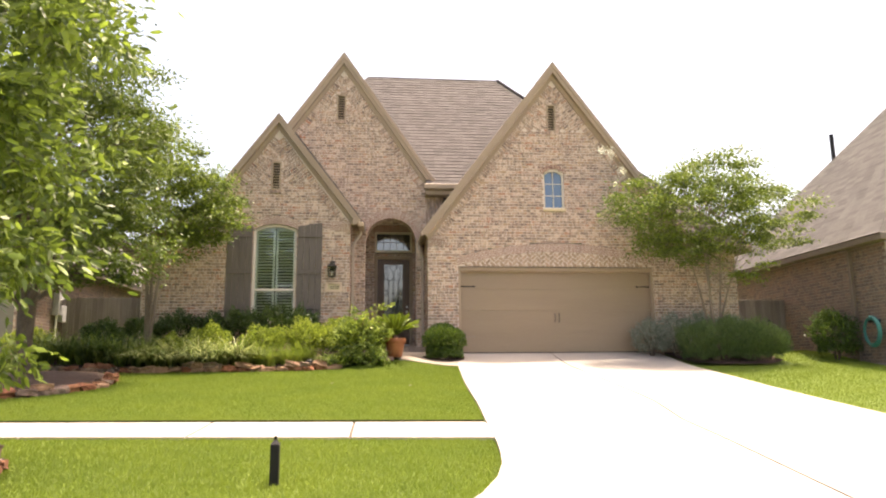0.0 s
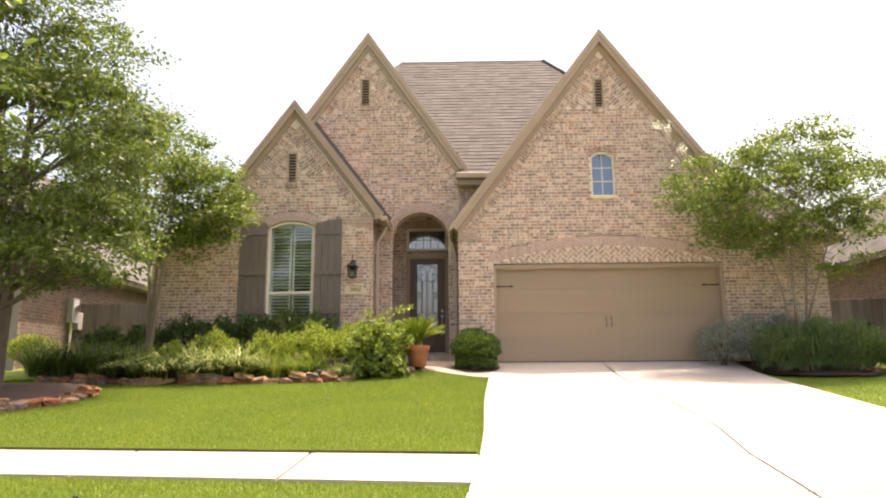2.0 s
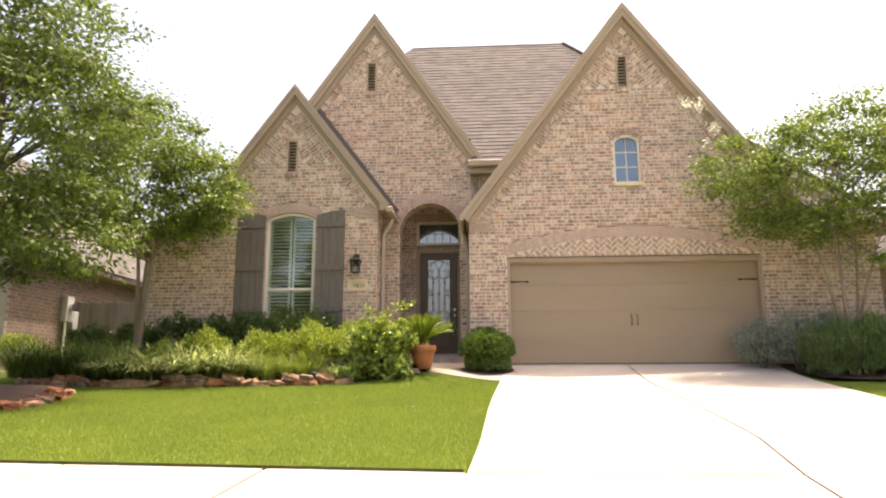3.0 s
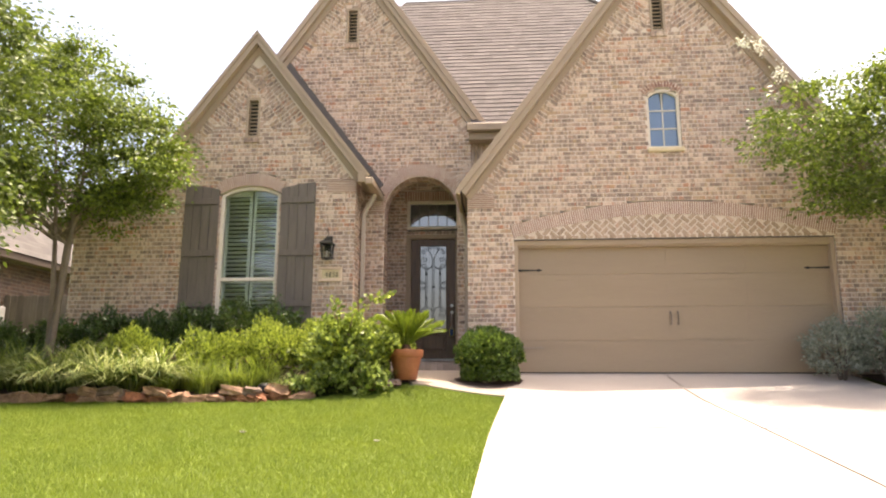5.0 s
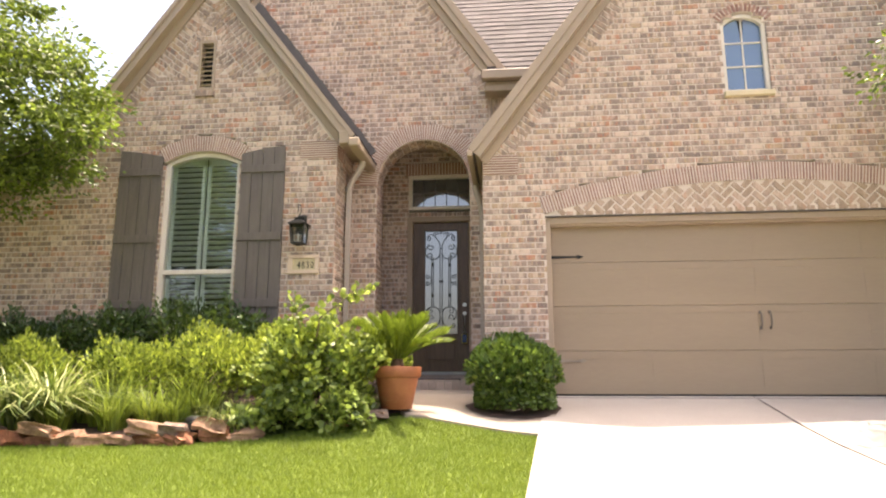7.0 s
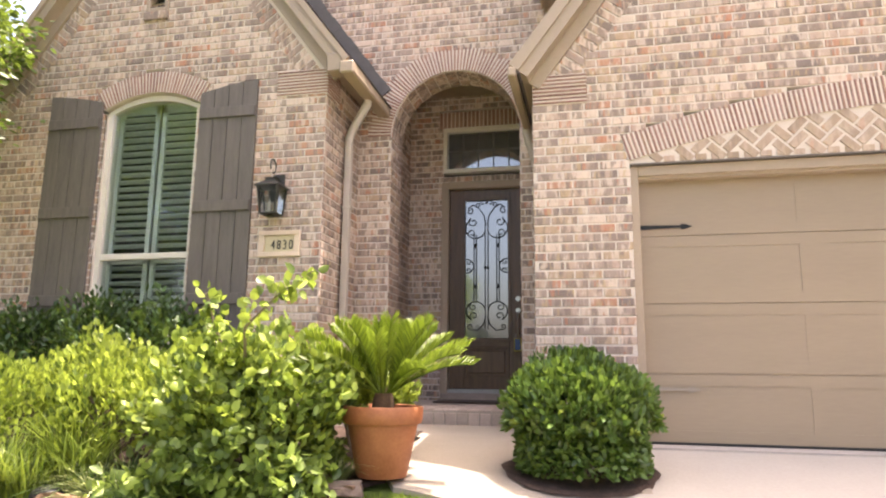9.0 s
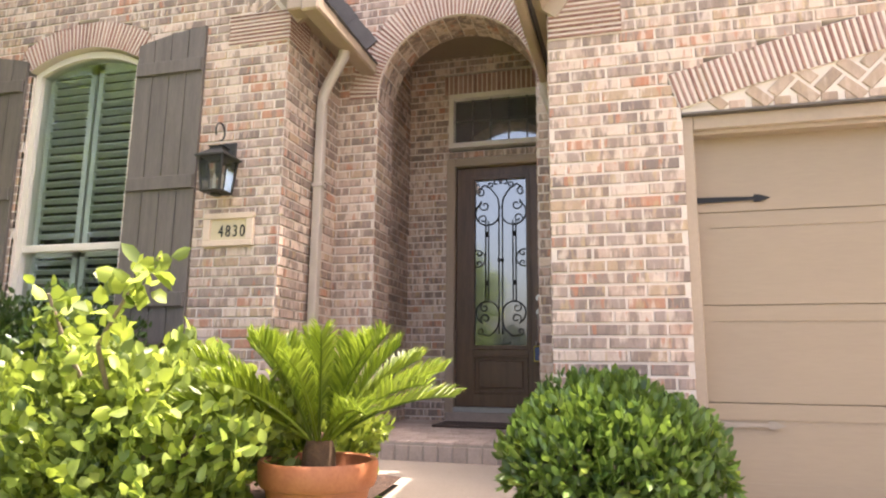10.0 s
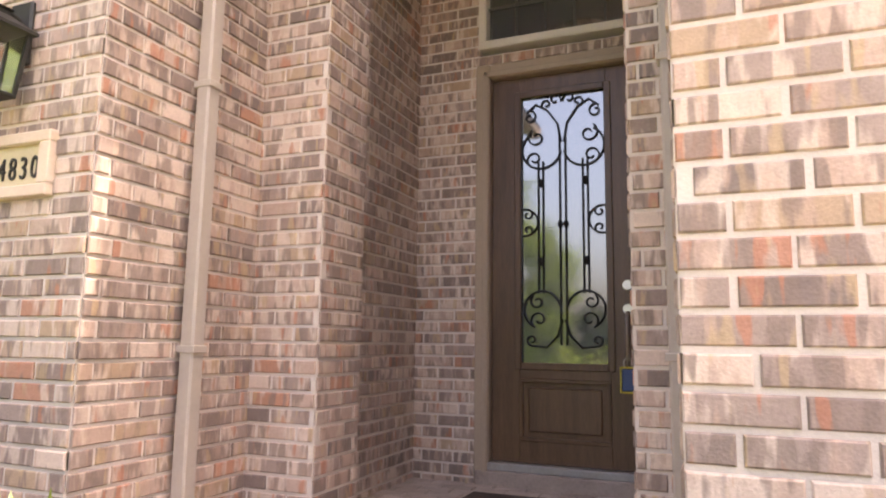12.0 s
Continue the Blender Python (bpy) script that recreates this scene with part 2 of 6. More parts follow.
L_ROSEMARY = leaf_material("needle_leaf", (0.035, 0.070, 0.020), (0.12, 0.18, 0.06), 0.2, 0.6)
L_TURF = leaf_material("grass_blade", (0.122, 0.180, 0.018), (0.186, 0.248, 0.030), 0.35, 0.7)
L_FLOWER = leaf_material("white_blossom", (0.62, 0.60, 0.52), (0.80, 0.78, 0.70), 0.3)


# ---- building helpers ----
class Build:
    """Gathers boxes, prisms and tubes for one mesh."""

    def __init__(self):
        self.v, self.f = [], []

    def add(self, verts, faces):
        n = len(self.v)
        self.v += [tuple(p) for p in verts]
        self.f += [tuple(i + n for i in q) for q in faces]
        return self

    def box(self, x0, y0, z0, x1, y1, z1, bev=0.0, m=None):
        if bev <= 0:
            vs = [(x, y, z) for z in (z0, z1) for x, y in ((x0, y0), (x1, y0), (x1, y1), (x0, y1))]
            fs = [(0, 3, 2, 1), (4, 5, 6, 7), (0, 1, 5, 4), (1, 2, 6, 5), (2, 3, 7, 6), (3, 0, 4, 7)]
        else:
            vs, fs, b = [], [], bev
            for z, sz in ((z0, 1), (z1, -1)):
                for x, y, sx, sy in ((x0, y0, 1, 1), (x1, y0, -1, 1), (x1, y1, -1, -1), (x0, y1, 1, -1)):
                    vs += [(x, y + sy * b, z + sz * b), (x + sx * b, y, z + sz * b), (x + sx * b, y + sy * b, z)]
            k = lambda c, a: c * 3 + a
            fs = [(k(0, 2), k(3, 2), k(2, 2), k(1, 2)), (k(4, 2), k(5, 2), k(6, 2), k(7, 2)), (k(0, 1), k(1, 1), k(5, 1), k(4, 1)),
                  (k(2, 1), k(3, 1), k(7, 1), k(6, 1)), (k(1, 0), k(2, 0), k(6, 0), k(5, 0)), (k(3, 0), k(0, 0), k(4, 0), k(7, 0))]
            for a, c, ax in ((0, 1, 1), (1, 2, 0), (2, 3, 1), (3, 0, 0)):
                fs += [(k(a, ax), k(a, 2), k(c, 2), k(c, ax)), (k(a + 4, ax), k(c + 4, ax), k(c + 4, 2), k(a + 4, 2))]
            for a in range(4):
                fs += [(k(a, 0), k(a, 1), k(a + 4, 1), k(a + 4, 0)), (k(a, 0), k(a, 2), k(a, 1)), (k(a + 4, 0), k(a + 4, 1), k(a + 4, 2))]
        if m is not None:
            vs = [m @ Vector(p) for p in vs]
        return self.add(vs, fs)

    def prism(self, poly, a0, a1, axis="y"):
        """A polygon drawn in the two other axes, drawn out along one axis."""
        put = {"y": lambda p, a: (p[0], a, p[1]), "x": lambda p, a: (a, p[0], p[1]), "z": lambda p, a: (p[0], p[1], a)}[axis]
        n = len(poly)
        vs = [put(p, a0) for p in poly] + [put(p, a1) for p in poly]
        fs = [tuple(range(n)), tuple(range(2 * n - 1, n - 1, -1))] + [(i, i + n, (i + 1) % n + n, (i + 1) % n) for i in range(n)]
        return self.add(vs, fs)

    def tube(self, pts, radii, n=8, caps=True):
        """A tube through points with a radius at each."""
        pts = [Vector(p) for p in pts]
        if isinstance(radii, (int, float)):
            radii = [radii] * len(pts)
        vs, fs, side = [], [], None
        for i, p in enumerate(pts):
            d = (pts[min(i + 1, len(pts) - 1)] - pts[max(i - 1, 0)]).normalized()
            if side is None:
                side = d.orthogonal().normalized()
            side = (side - d * side.dot(d)).normalized()
            up = d.cross(side)
            vs += [p + (side * math.cos(2 * math.pi * k / n) + up * math.sin(2 * math.pi * k / n)) * radii[i] for k in range(n)]
        for i in range(len(pts) - 1):
            fs += [(i * n + k, i * n + (k + 1) % n, (i + 1) * n + (k + 1) % n, (i + 1) * n + k) for k in range(n)]
        if caps:
            fs += [tuple(range(n - 1, -1, -1)), tuple(range((len(pts) - 1) * n, len(pts) * n))]
        return self.add(vs, fs)

    def lathe(self, profile, n=32, at=(0, 0, 0)):
        """A profile of (radius, height) turned about the upright axis."""
        vs = [(at[0] + r * math.cos(2 * math.pi * k / n), at[1] + r * math.sin(2 * math.pi * k / n), at[2] + h) for r, h in profile for k in range(n)]
        fs = [(i * n + k, i * n + (k + 1) % n, (i + 1) * n + (k + 1) % n, (i + 1) * n + k) for i in range(len(profile) - 1) for k in range(n)]
        return self.add(vs, fs)


def mesh_of(name, b, mat, smooth=False):
    me = bpy.data.meshes.new(name)
    me.from_pydata(b.v, [], b.f)
    bm = bmesh.new()
    bm.from_mesh(me)
    if len(bm.faces) < 20000:
        bmesh.ops.recalc_face_normals(bm, faces=bm.faces)
    bm.to_mesh(me)
    bm.free()
    me.materials.append(mat)
    if smooth:
        me.polygons.foreach_set("use_smooth", [True] * len(me.polygons))
        me.set_sharp_from_angle(angle=radians(40))
    return me


def part(name, b, mat, parent=None, label="", smooth=False):
    ob = new(name, mesh_of(name, b, mat, smooth))
    ob.parent = parent
    if label:
        ob["label"] = label
    return ob


def thing(name, at, label, category, group=""):
    ob = new(name)
    ob.matrix_world = Matrix.Translation(at)
    return tagged(ob, label, category, group)


def structure(name, b, mat, label, category="", smooth=False):
    return tagged(part(name, b, mat, None, "", smooth), label, category, "", "structure")


rng = np.random.default_rng(7)


def leaf_mesh(name, centres, dirs, length, width, mat, fold=0.25, droop=0.0):
    """Folded pointed leaves: one for each centre, along its direction."""
    n = len(centres)
    d = dirs / (np.linalg.norm(dirs, axis=1, keepdims=True) + 1e-9)
    r = rng.normal(size=(n, 3))
    s = np.cross(d, r)
    s /= np.linalg.norm(s, axis=1, keepdims=True) + 1e-9
    u = np.cross(s, d)
    ln = (length * rng.uniform(0.65, 1.25, n))[:, None]
    wd = (width * rng.uniform(0.7, 1.2, n))[:, None]
    base, tip = centres - d * ln * 0.5, centres + d * ln * 0.5
    tip[:, 2] -= droop * ln[:, 0]
    mid = centres - d * ln * 0.08
    low, high = mid - d * ln * 0.16, mid + d * ln * 0.24
    l0, r0 = low + s * wd * 0.44 + u * wd * fold * 0.85, low - s * wd * 0.44 + u * wd * fold * 0.85
    l1, r1 = high + s * wd * 0.42 + u * wd * fold * 0.7, high - s * wd * 0.42 + u * wd * fold * 0.7
    vs = np.stack([base, r0, r1, tip, l1, l0], 1).reshape(-1, 3)
    i = np.arange(n)[:, None] * 6
    tri = np.concatenate([i + np.array([[0, 1, 2]]), i + np.array([[0, 2, 3]]), i + np.array([[0, 3, 4]]), i + np.array([[0, 4, 5]])], 1).reshape(-1, 3)
    return tri_mesh(name, vs, tri, mat)


def tri_mesh(name, vs, tri, mat, smooth=False):
    me = bpy.data.meshes.new(name)
    me.vertices.add(len(vs))
    me.vertices.foreach_set("co", np.asarray(vs, dtype=np.float32).ravel())
    me.loops.add(len(tri) * 3)
    me.loops.foreach_set("vertex_index", np.asarray(tri, dtype=np.int32).ravel())
    me.polygons.add(len(tri))
    me.polygons.foreach_set("loop_start", np.arange(0, len(tri) * 3, 3, dtype=np.int32))
    me.update(calc_edges=True)
    me.materials.append(mat)
    return me


# ---- the lie of the land ----
PROFILE_Y = (-60, -8.0, -1.0, 1.2, 4.0, 7.65, 9.0, 15.6, 16.5, 17.3, 17.9, 40, 60)
PROFILE_Z = (-1.75, -1.70, -1.56, -1.52, -1.31, -1.085, -1.02, -0.31, -0.15, 0.0, 0.05, 0.1, 0.1)


def gz(x, y):
    """The ground's height."""
    tilt = -0.005 * np.clip(x, -8, 4) * np.clip((13 - y) / 5, 0, 1)
    knoll = 0.14 * np.exp(-(((x + 0.5) / 0.8) ** 2) - ((y - 15.95) / 0.6) ** 2)
    return np.interp(y, PROFILE_Y, PROFILE_Z) + tilt + knoll

# ---- brickwork ----
COURSE, BRICK_L, JOINT, PHASE = 0.0731, 0.214, 0.0125, 0.0235  # PHASE: height of a bed joint


class Wall:
    """A brick wall on a plane: a mortar body, single bricks where they can be picked apart, and the rest joined.
    Its own coordinates: u along the wall, w outward, z up."""

    def __init__(self, name, origin, u, n, label, thick=0.22, brick=M_BRICK, mortar=M_MORTAR):
        self.name, self.o, self.u, self.n, self.label = name, Vector(origin), Vector(u), Vector(n), label
        self.thick, self.brick_m, self.mortar_m = thick, brick, mortar
        self.body, self.rest, self.ring, self.lattice, self.single = Build(), Build(), Build(), Build(), []
        self.near = None

    def at(self, u, w, z):
        return self.o + self.u * u + self.n * w + Vector((0, 0, z))

    def slab(self, u0, u1, z0, z1, w0=None, w1=0.0):
        w0 = -self.thick if w0 is None else w0
        vs = [self.at(u, w, z) for z in (z0, z1) for u, w in ((u0, w0), (u1, w0), (u1, w1), (u0, w1))]
        self.body.add(vs, [(0, 3, 2, 1), (4, 5, 6, 7), (0, 1, 5, 4), (1, 2, 6, 5), (2, 3, 7, 6), (3, 0, 4, 7)])

    def brick(self, c, du, dz, lu, lz, proud=0.007, deep=0.02, into=None, can_single=True):
        """One brick with eased edges: centre c = (u, z), axes du (along) and dz (across) in the wall's plane."""
        e = 0.004
        proud = proud + random.uniform(-0.002, 0.0025)
        vs = []
        for w, k in ((-deep, 0.0), (proud - e, 0.0), (proud, e)):
            for su, sz in ((-1, -1), (1, -1), (1, 1), (-1, 1)):
                a, b = su * (lu / 2 - k), sz * (lz / 2 - k)
                vs.append((c[0] + du[0] * a + dz[0] * b, w, c[1] + du[1] * a + dz[1] * b))
        fs = [(8, 9, 10, 11)] + [(i + j, i + (j + 1) % 4, i + (j + 1) % 4 + 4, i + j + 4) for i in (0, 4) for j in range(4)]
        if into is None and can_single and self.near and self.near(*c) and len(self.single) < 290:
            self.single.append((vs, fs, c))
        else:
            (into or self.rest).add([self.at(*p) for p in vs], fs)

    def lay(self, z0, z1, spans, skip=None):
        """Running bond between z0 and z1; spans(z) gives the stretches of u that have wall at that height."""
        last, start = None, z0
        k = math.floor((z0 - PHASE) / COURSE)
        while k * COURSE + PHASE < z1:
            zc = (k + 0.5) * COURSE + PHASE
            lo, hi = max(z0, k * COURSE + PHASE), min(z1, (k + 1) * COURSE + PHASE)
            cur = [(a, b) for a, b in spans(zc) if b - a > 0.004]
            if cur != last:
                if last:
                    for a, b in last:
                        self.slab(a, b, start, lo)
                last, start = cur, lo
            for a, b in cur:
                shift = (k % 2) * BRICK_L / 2 + (0.035 if k % 5 == 3 else 0)
                i = math.floor((a - shift) / BRICK_L)
                while i * BRICK_L + shift < b:
                    s, t = max(a, i * BRICK_L + shift), min(b, (i + 1) * BRICK_L + shift)
                    s, t = (s + JOINT / 2 if s > a else s), (t - JOINT / 2 if t < b else t)
                    low = bool(skip and skip((s + t) / 2, zc, 0.0))
                    if t - s > 0.03 and hi - lo > 0.04 and not (low and skip((s + t) / 2, zc, 0.11)):
                        z_a, z_b = lo + JOINT / 2, hi - JOINT / 2
                        self.brick(((s + t) / 2, (z_a + z_b) / 2), (1, 0), (0, 1), t - s, (z_b - z_a) * random.uniform(0.96, 1.0), 0.0035 if low else 0.007, can_single=not low)
                    i += 1
            k += 1
        for a, b in last or []:
            self.slab(a, b, start, z1)

    def arc(self, cu, cz, r0, r1, a0, a1, pitch=0.052, brick=None, deep=0.10, proud=0.014, body_deep=None):
        """A ring of thin bricks standing on end over an opening; angles in degrees from upright."""
        n = max(3, round(radians(a1 - a0) * (r0 + r1) / 2 / pitch))
        bd = body_deep or deep
        steps = max(8, n // 2)
        vs, fs = [], []
        for i in range(steps + 1):
            a = radians(a0 + (a1 - a0) * i / steps)
            for r, w in ((r0, 0.006), (r1, 0.006), (r1, -bd), (r0, -bd)):
                vs.append(self.at(cu + r * math.sin(a), w, cz + r * math.cos(a)))
        for i in range(steps):
            fs += [(i * 4 + j, i * 4 + (j + 1) % 4, i * 4 + 4 + (j + 1) % 4, i * 4 + 4 + j) for j in range(4)]
        fs += [(0, 1, 2, 3), tuple(steps * 4 + j for j in (3, 2, 1, 0))]
        self.body.add(vs, fs)
        ring = self.ring
        for i in range(n):
            a = radians(a0 + (a1 - a0) * (i + 0.5) / n)
            d, t, r = (math.sin(a), math.cos(a)), (math.cos(a), -math.sin(a)), (r0 + r1) / 2
            self.brick((cu + d[0] * r, cz + d[1] * r), d, t, r1 - r0 - 0.004, radians(a1 - a0) * r / n - 0.018, proud, deep, ring)

    def stack(self, u0, u1, z0, z1, n):
        """A corbel block of thin bricks laid flat."""
        ring = self.ring
        h = (z1 - z0) / n
        for i in range(n):
            self.brick(((u0 + u1) / 2, z0 + (i + 0.5) * h), (1, 0), (0, 1), u1 - u0, h - 0.017, 0.022, 0.02, ring)
        self.slab(u0 + 0.003, u1 - 0.003, z0, z1, -0.02, 0.012)

    def raked(self, foot, apex, side, z_full, inset, centre):
        """Bricks set square to a gable's edge: one row all along it, and more rows above z_full."""
        a, b = Vector(foot), Vector(apex)
        d = (b - a).normalized()
        inn = Vector((d.y, -d.x)) * side
        length, row = (b - a).length, 0
        while row < 9:
            s = 0.05
            while s < length:
                c = a + d * s + inn * (inset + (row + 0.5) * 0.2)
                stays = (centre - c.x) * side > 0.03
                if stays and (row == 0 or c.y > z_full + 0.05) and not self.blocked(c.x, c.y):
                    if row % 2 == 0:
                        self.brick(c, inn, d, 0.19, COURSE - 0.013, can_single=False)
                    else:
                        self.brick(c + d * 0.06, inn, d, 0.19, COURSE - 0.013, can_single=False)
                s += COURSE
            row += 1

    blocked = staticmethod(lambda u, z: False)

    def done(self):
        wall = structure(self.name, self.body, self.mortar_m, self.label, "wall")
        if self.rest.v:
            tagged(part("brickwork", self.rest, self.brick_m, wall), kind="stuff")
        if self.ring.v:
            tagged(part("soldier_brickwork", self.ring, M_BRICK_ARCH, wall), kind="stuff")
        if self.lattice.v:
            tagged(part("lattice_brickwork", self.lattice, M_BRICK_TAN, wall), kind="stuff")
        shared = {}
        for vs, fs, c in self.single:
            lu, lz = vs[1][0] - vs[0][0], vs[2][2] - vs[1][2]
            key = (round(lu, 2), round(lz, 3))
            if key not in shared:
                b = Build()
                b.add([self.u * (p[0] - c[0]) + self.n * p[1] + Vector((0, 0, p[2] - c[1])) for p in vs], fs)
                shared[key] = mesh_of("brick", b, self.brick_m)
            ob = new("brick", shared[key])
            ob.location, ob.parent = self.at(c[0], random.uniform(-0.0015, 0.0015), c[1]), wall
        return wall


def gable_spans(left, right, z_eave, apex):
    """The stretch of wall at a height, below straight edges (x, z) to an apex."""
    def spans(z):
        if z < z_eave:
            return (left[0], right[0])
        a = left[0] if z < left[1] else left[0] + (z - left[1]) / (apex[1] - left[1]) * (apex[0] - left[0])
        b = right[0] if z < right[1] else right[0] - (z - right[1]) / (apex[1] - right[1]) * (right[0] - apex[0])
        return (a, b)
    return spans


def cut(span, holes):
    """A stretch with holes (a, b) taken out."""
    out = [span]
    for h0, h1 in holes:
        nxt = []
        for a, b in out:
            if h1 <= a or h0 >= b:
                nxt.append((a, b))
            else:
                nxt += [(a, h0)] if h0 > a else []
                nxt += [(h1, b)] if h1 < b else []
        out = nxt
    return out


def arch_hole(z, cu, half, z0, spring, crown):
    """The half width of an opening with an arched head at height z."""
    if z < z0 or z >= crown:
        return []
    if z < spring:
        return [(cu - half, cu + half)]
    sag = crown - spring
    r = (half * half + sag * sag) / (2 * sag)
    h = math.sqrt(max(0, r * r - (z - crown + r) ** 2))
    return [(cu - h, cu + h)]


FY, GY, MY, DY = 17.2, 17.48, 18.4, 19.85
X_AXIS, Y_AXIS, FRONT = (1, 0, 0), (0, 1, 0), (0, -1, 0)

# garage front
GX0, GX1, GTOP, GC = 1.20, 6.26, 2.17, 3.73
RAP, RL, RR = (3.78, 7.50), (0.44, 3.05), (7.10, 2.98)
R_RAD, R_CZ = 9.0, 2.57 - 9.0
fw = Wall("wall_garage_front", (0, FY, 0), X_AXIS, FRONT, "tan and pink brick gable wall with light mortar", 0.22)
fw.near = lambda u, z: u < 1.25 and 0.0 < z < 2.75
outline = gable_spans((RL[0], RL[1]), (RR[0], RR[1]), 2.95, RAP)


def garage_spans(z):
    s = (0.44, 8.5) if z < 2.95 else outline(z)
    holes = [(GX0, GX1)] if z < GTOP else []
    if GTOP <= z < 2.80:
        h = math.sqrt(max(0, (R_RAD + 0.22) ** 2 - (z - R_CZ) ** 2))
        h = min(h, (z - R_CZ) * math.tan(radians(16.4)))
        holes.append((GC - h, GC + h))
    holes += [(a - 0.0, b + 0.0) for a, b in arch_hole(z, 3.73, 0.275, 3.70, 4.62, 4.76)]
    if 5.80 < z < 6.55:
        holes.append((3.73 - 0.11, 3.73 + 0.11))
    return cut(s, holes)


def near_rake(u, z, foot_l, foot_r, apex, band):
    for (fx, fz), sgn in ((foot_l, 1), (foot_r, -1)):
        dx, dz = apex[0] - fx, apex[1] - fz
        dist = abs((u - fx) * dz - (z - fz) * dx) / math.hypot(dx, dz)
        if z > fz and dist < band:
            return True
    return False


fw.blocked = lambda u, z: abs(u - 3.73) < 0.16 and 5.7 < z < 6.65
fw.lay(-0.4, 7.44, garage_spans, lambda u, z, m: z > 2.97 and (near_rake(u, z, RL, RR, RAP, 0.37 - m) or (z > 5.72 + m and abs(u - 3.73) > 0.13 + m)))
fw.raked(RL, RAP, 1, 5.75, 0.15, RAP[0])
fw.raked(RR, RAP, -1, 5.75, 0.15, RAP[0])
fw.arc(GC, R_CZ, R_RAD, R_RAD + 0.22, -16.4, 16.4, 0.036)
fw.arc(3.73, 4.76 - 0.34, 0.36, 0.47, -52, 52, 0.05)
fw.stack(0.44, 0.88, 2.72, 2.98, 8)
# lattice of bricks set at 45 degrees over the garage door
fw.slab(GX0, GX1, GTOP + 0.012, 2.215, -0.2, -0.007)
for i in range(16):
    xa, xb = GX0 + 0.05 + (GX1 - GX0 - 0.1) * i / 16, GX0 + 0.05 + (GX1 - GX0 - 0.1) * (i + 1) / 16
    top = R_CZ + math.sqrt(R_RAD ** 2 - (min(abs(xa - GC), abs(xb - GC))) ** 2)
    fw.slab(xa, xb, 2.21, top + 0.02, -0.2, -0.007)
r2, HB = math.sqrt(0.5), 0.083
for i in range(-10, 70):
    for j in range(-40, 40):
        lie = (i - j) % 4
        if lie not in (0, 3):
            continue
        p, q = ((i + 1.0) * HB, (j + 0.5) * HB) if lie == 0 else ((i + 0.5) * HB, (j + 1.0) * HB)
        u, z = 1.0 + (p - q) * r2, -0.6 + (p + q) * r2
        if GX0 + 0.06 < u < GX1 - 0.06:
            arc_z = R_CZ + math.sqrt(max(0, R_RAD ** 2 - (u - GC) ** 2))
            if GTOP + 0.03 < z < arc_z:
                d = (r2, r2) if lie == 0 else (-r2, r2)
                fw.brick((u, z), d, (-d[1], d[0]), 2 * HB - 0.019, HB - 0.019, 0.001, 0.02, fw.lattice)
            elif GTOP - 0.05 < z <= GTOP + 0.03 and arc_z > GTOP + 0.1:  # cut pieces along the lintel
                fw.brick((u, GTOP + 0.042), (1, 0), (0, 1), 0.085, 0.05, -0.003, 0.016, fw.lattice)
fw.done()

# left wing front
WX0, WX1, WAP = -6.55, -1.525, (-3.38, 6.0)
WL, WR = (-5.62, 2.96), (-1.24, 3.16)
gw = Wall("wall_wing_front", (0, GY, 0), X_AXIS, FRONT, "tan and pink brick wing wall under a steep gable", 0.22)
gw.near = lambda u, z: u > -2.22 and 0.2 < z < 3.3
w_out = gable_spans(WL, WR, 2.6, WAP)
WIN_C, WIN_H = -3.385, 0.53


def wing_spans(z):
    if z < 2.62:
        s = (WX0, WX1)
    elif z < 2.96:
        s = (-5.62 - (2.96 - z) * 1.7, WX1)
    else:
        a, b = w_out(z)
        s = (a, min(b, WX1))
    holes = arch_hole(z, WIN_C, WIN_H, 0.82, 3.12, 3.27)
    if 3.1 <= z < 3.5:
        h = math.sqrt(max(0, 1.29 ** 2 - (z - (3.50 - 1.29)) ** 2))
        holes = [(WIN_C - min(h, 0.62), WIN_C + min(h, 0.62))]
    if 4.17 < z < 4.92:
        holes.append((-3.42 - 0.11, -3.42 + 0.11))
    return cut(s, holes)


gw.blocked = lambda u, z: (abs(u + 3.42) < 0.16 and 4.1 < z < 5.0) or u > WX1 - 0.06
gw.lay(-0.4, 5.94, wing_spans, lambda u, z, m: z > 3.15 and (near_rake(u, z, WL, WR, WAP, 0.37 - m) or (z > 4.3 + m and abs(u + 3.42) > 0.13 + m)))
gw.raked(WL, WAP, 1, 4.3, 0.15, WAP[0])
gw.raked(WR, WAP, -1, 4.3, 0.15, WAP[0])
gw.arc(WIN_C, 3.27 - 1.04, 1.05, 1.27, -31, 31, 0.036)
gw.stack(-2.02, WX1 + 0.012, 3.12, 3.37, 8)
gw.done()

# wing's return towards the entry
ww = Wall("wall_wing_return", (WX1 + 0.004, 0, 0), Y_AXIS, (1, 0, 0), "tan and pink brick return wall beside the entry", 0.2)
ww.near = lambda u, z: 0.3 < z < 3.2
ww.lay(-0.4, 3.55, lambda z: [(GY + 0.004, MY)])
ww.stack(GY - 0.012, GY + 0.30, 3.12, 3.37, 8)
ww.done()

# entry wall with its arch
EC, EH, ESPR, ECROWN = -0.475, 0.685, 2.99, 3.675
MAP_, ML, MR = (-1.80, 8.18), (-5.0, 3.58), (0.86, 4.28)
mw = Wall("wall_entry_front", (0, MY, 0), X_AXIS, FRONT, "tall brick entry gable wall with a round arched opening", 0.38)
mw.near = lambda u, z: -1.5 < u < 0.45 and 0.2 < z < 3.9
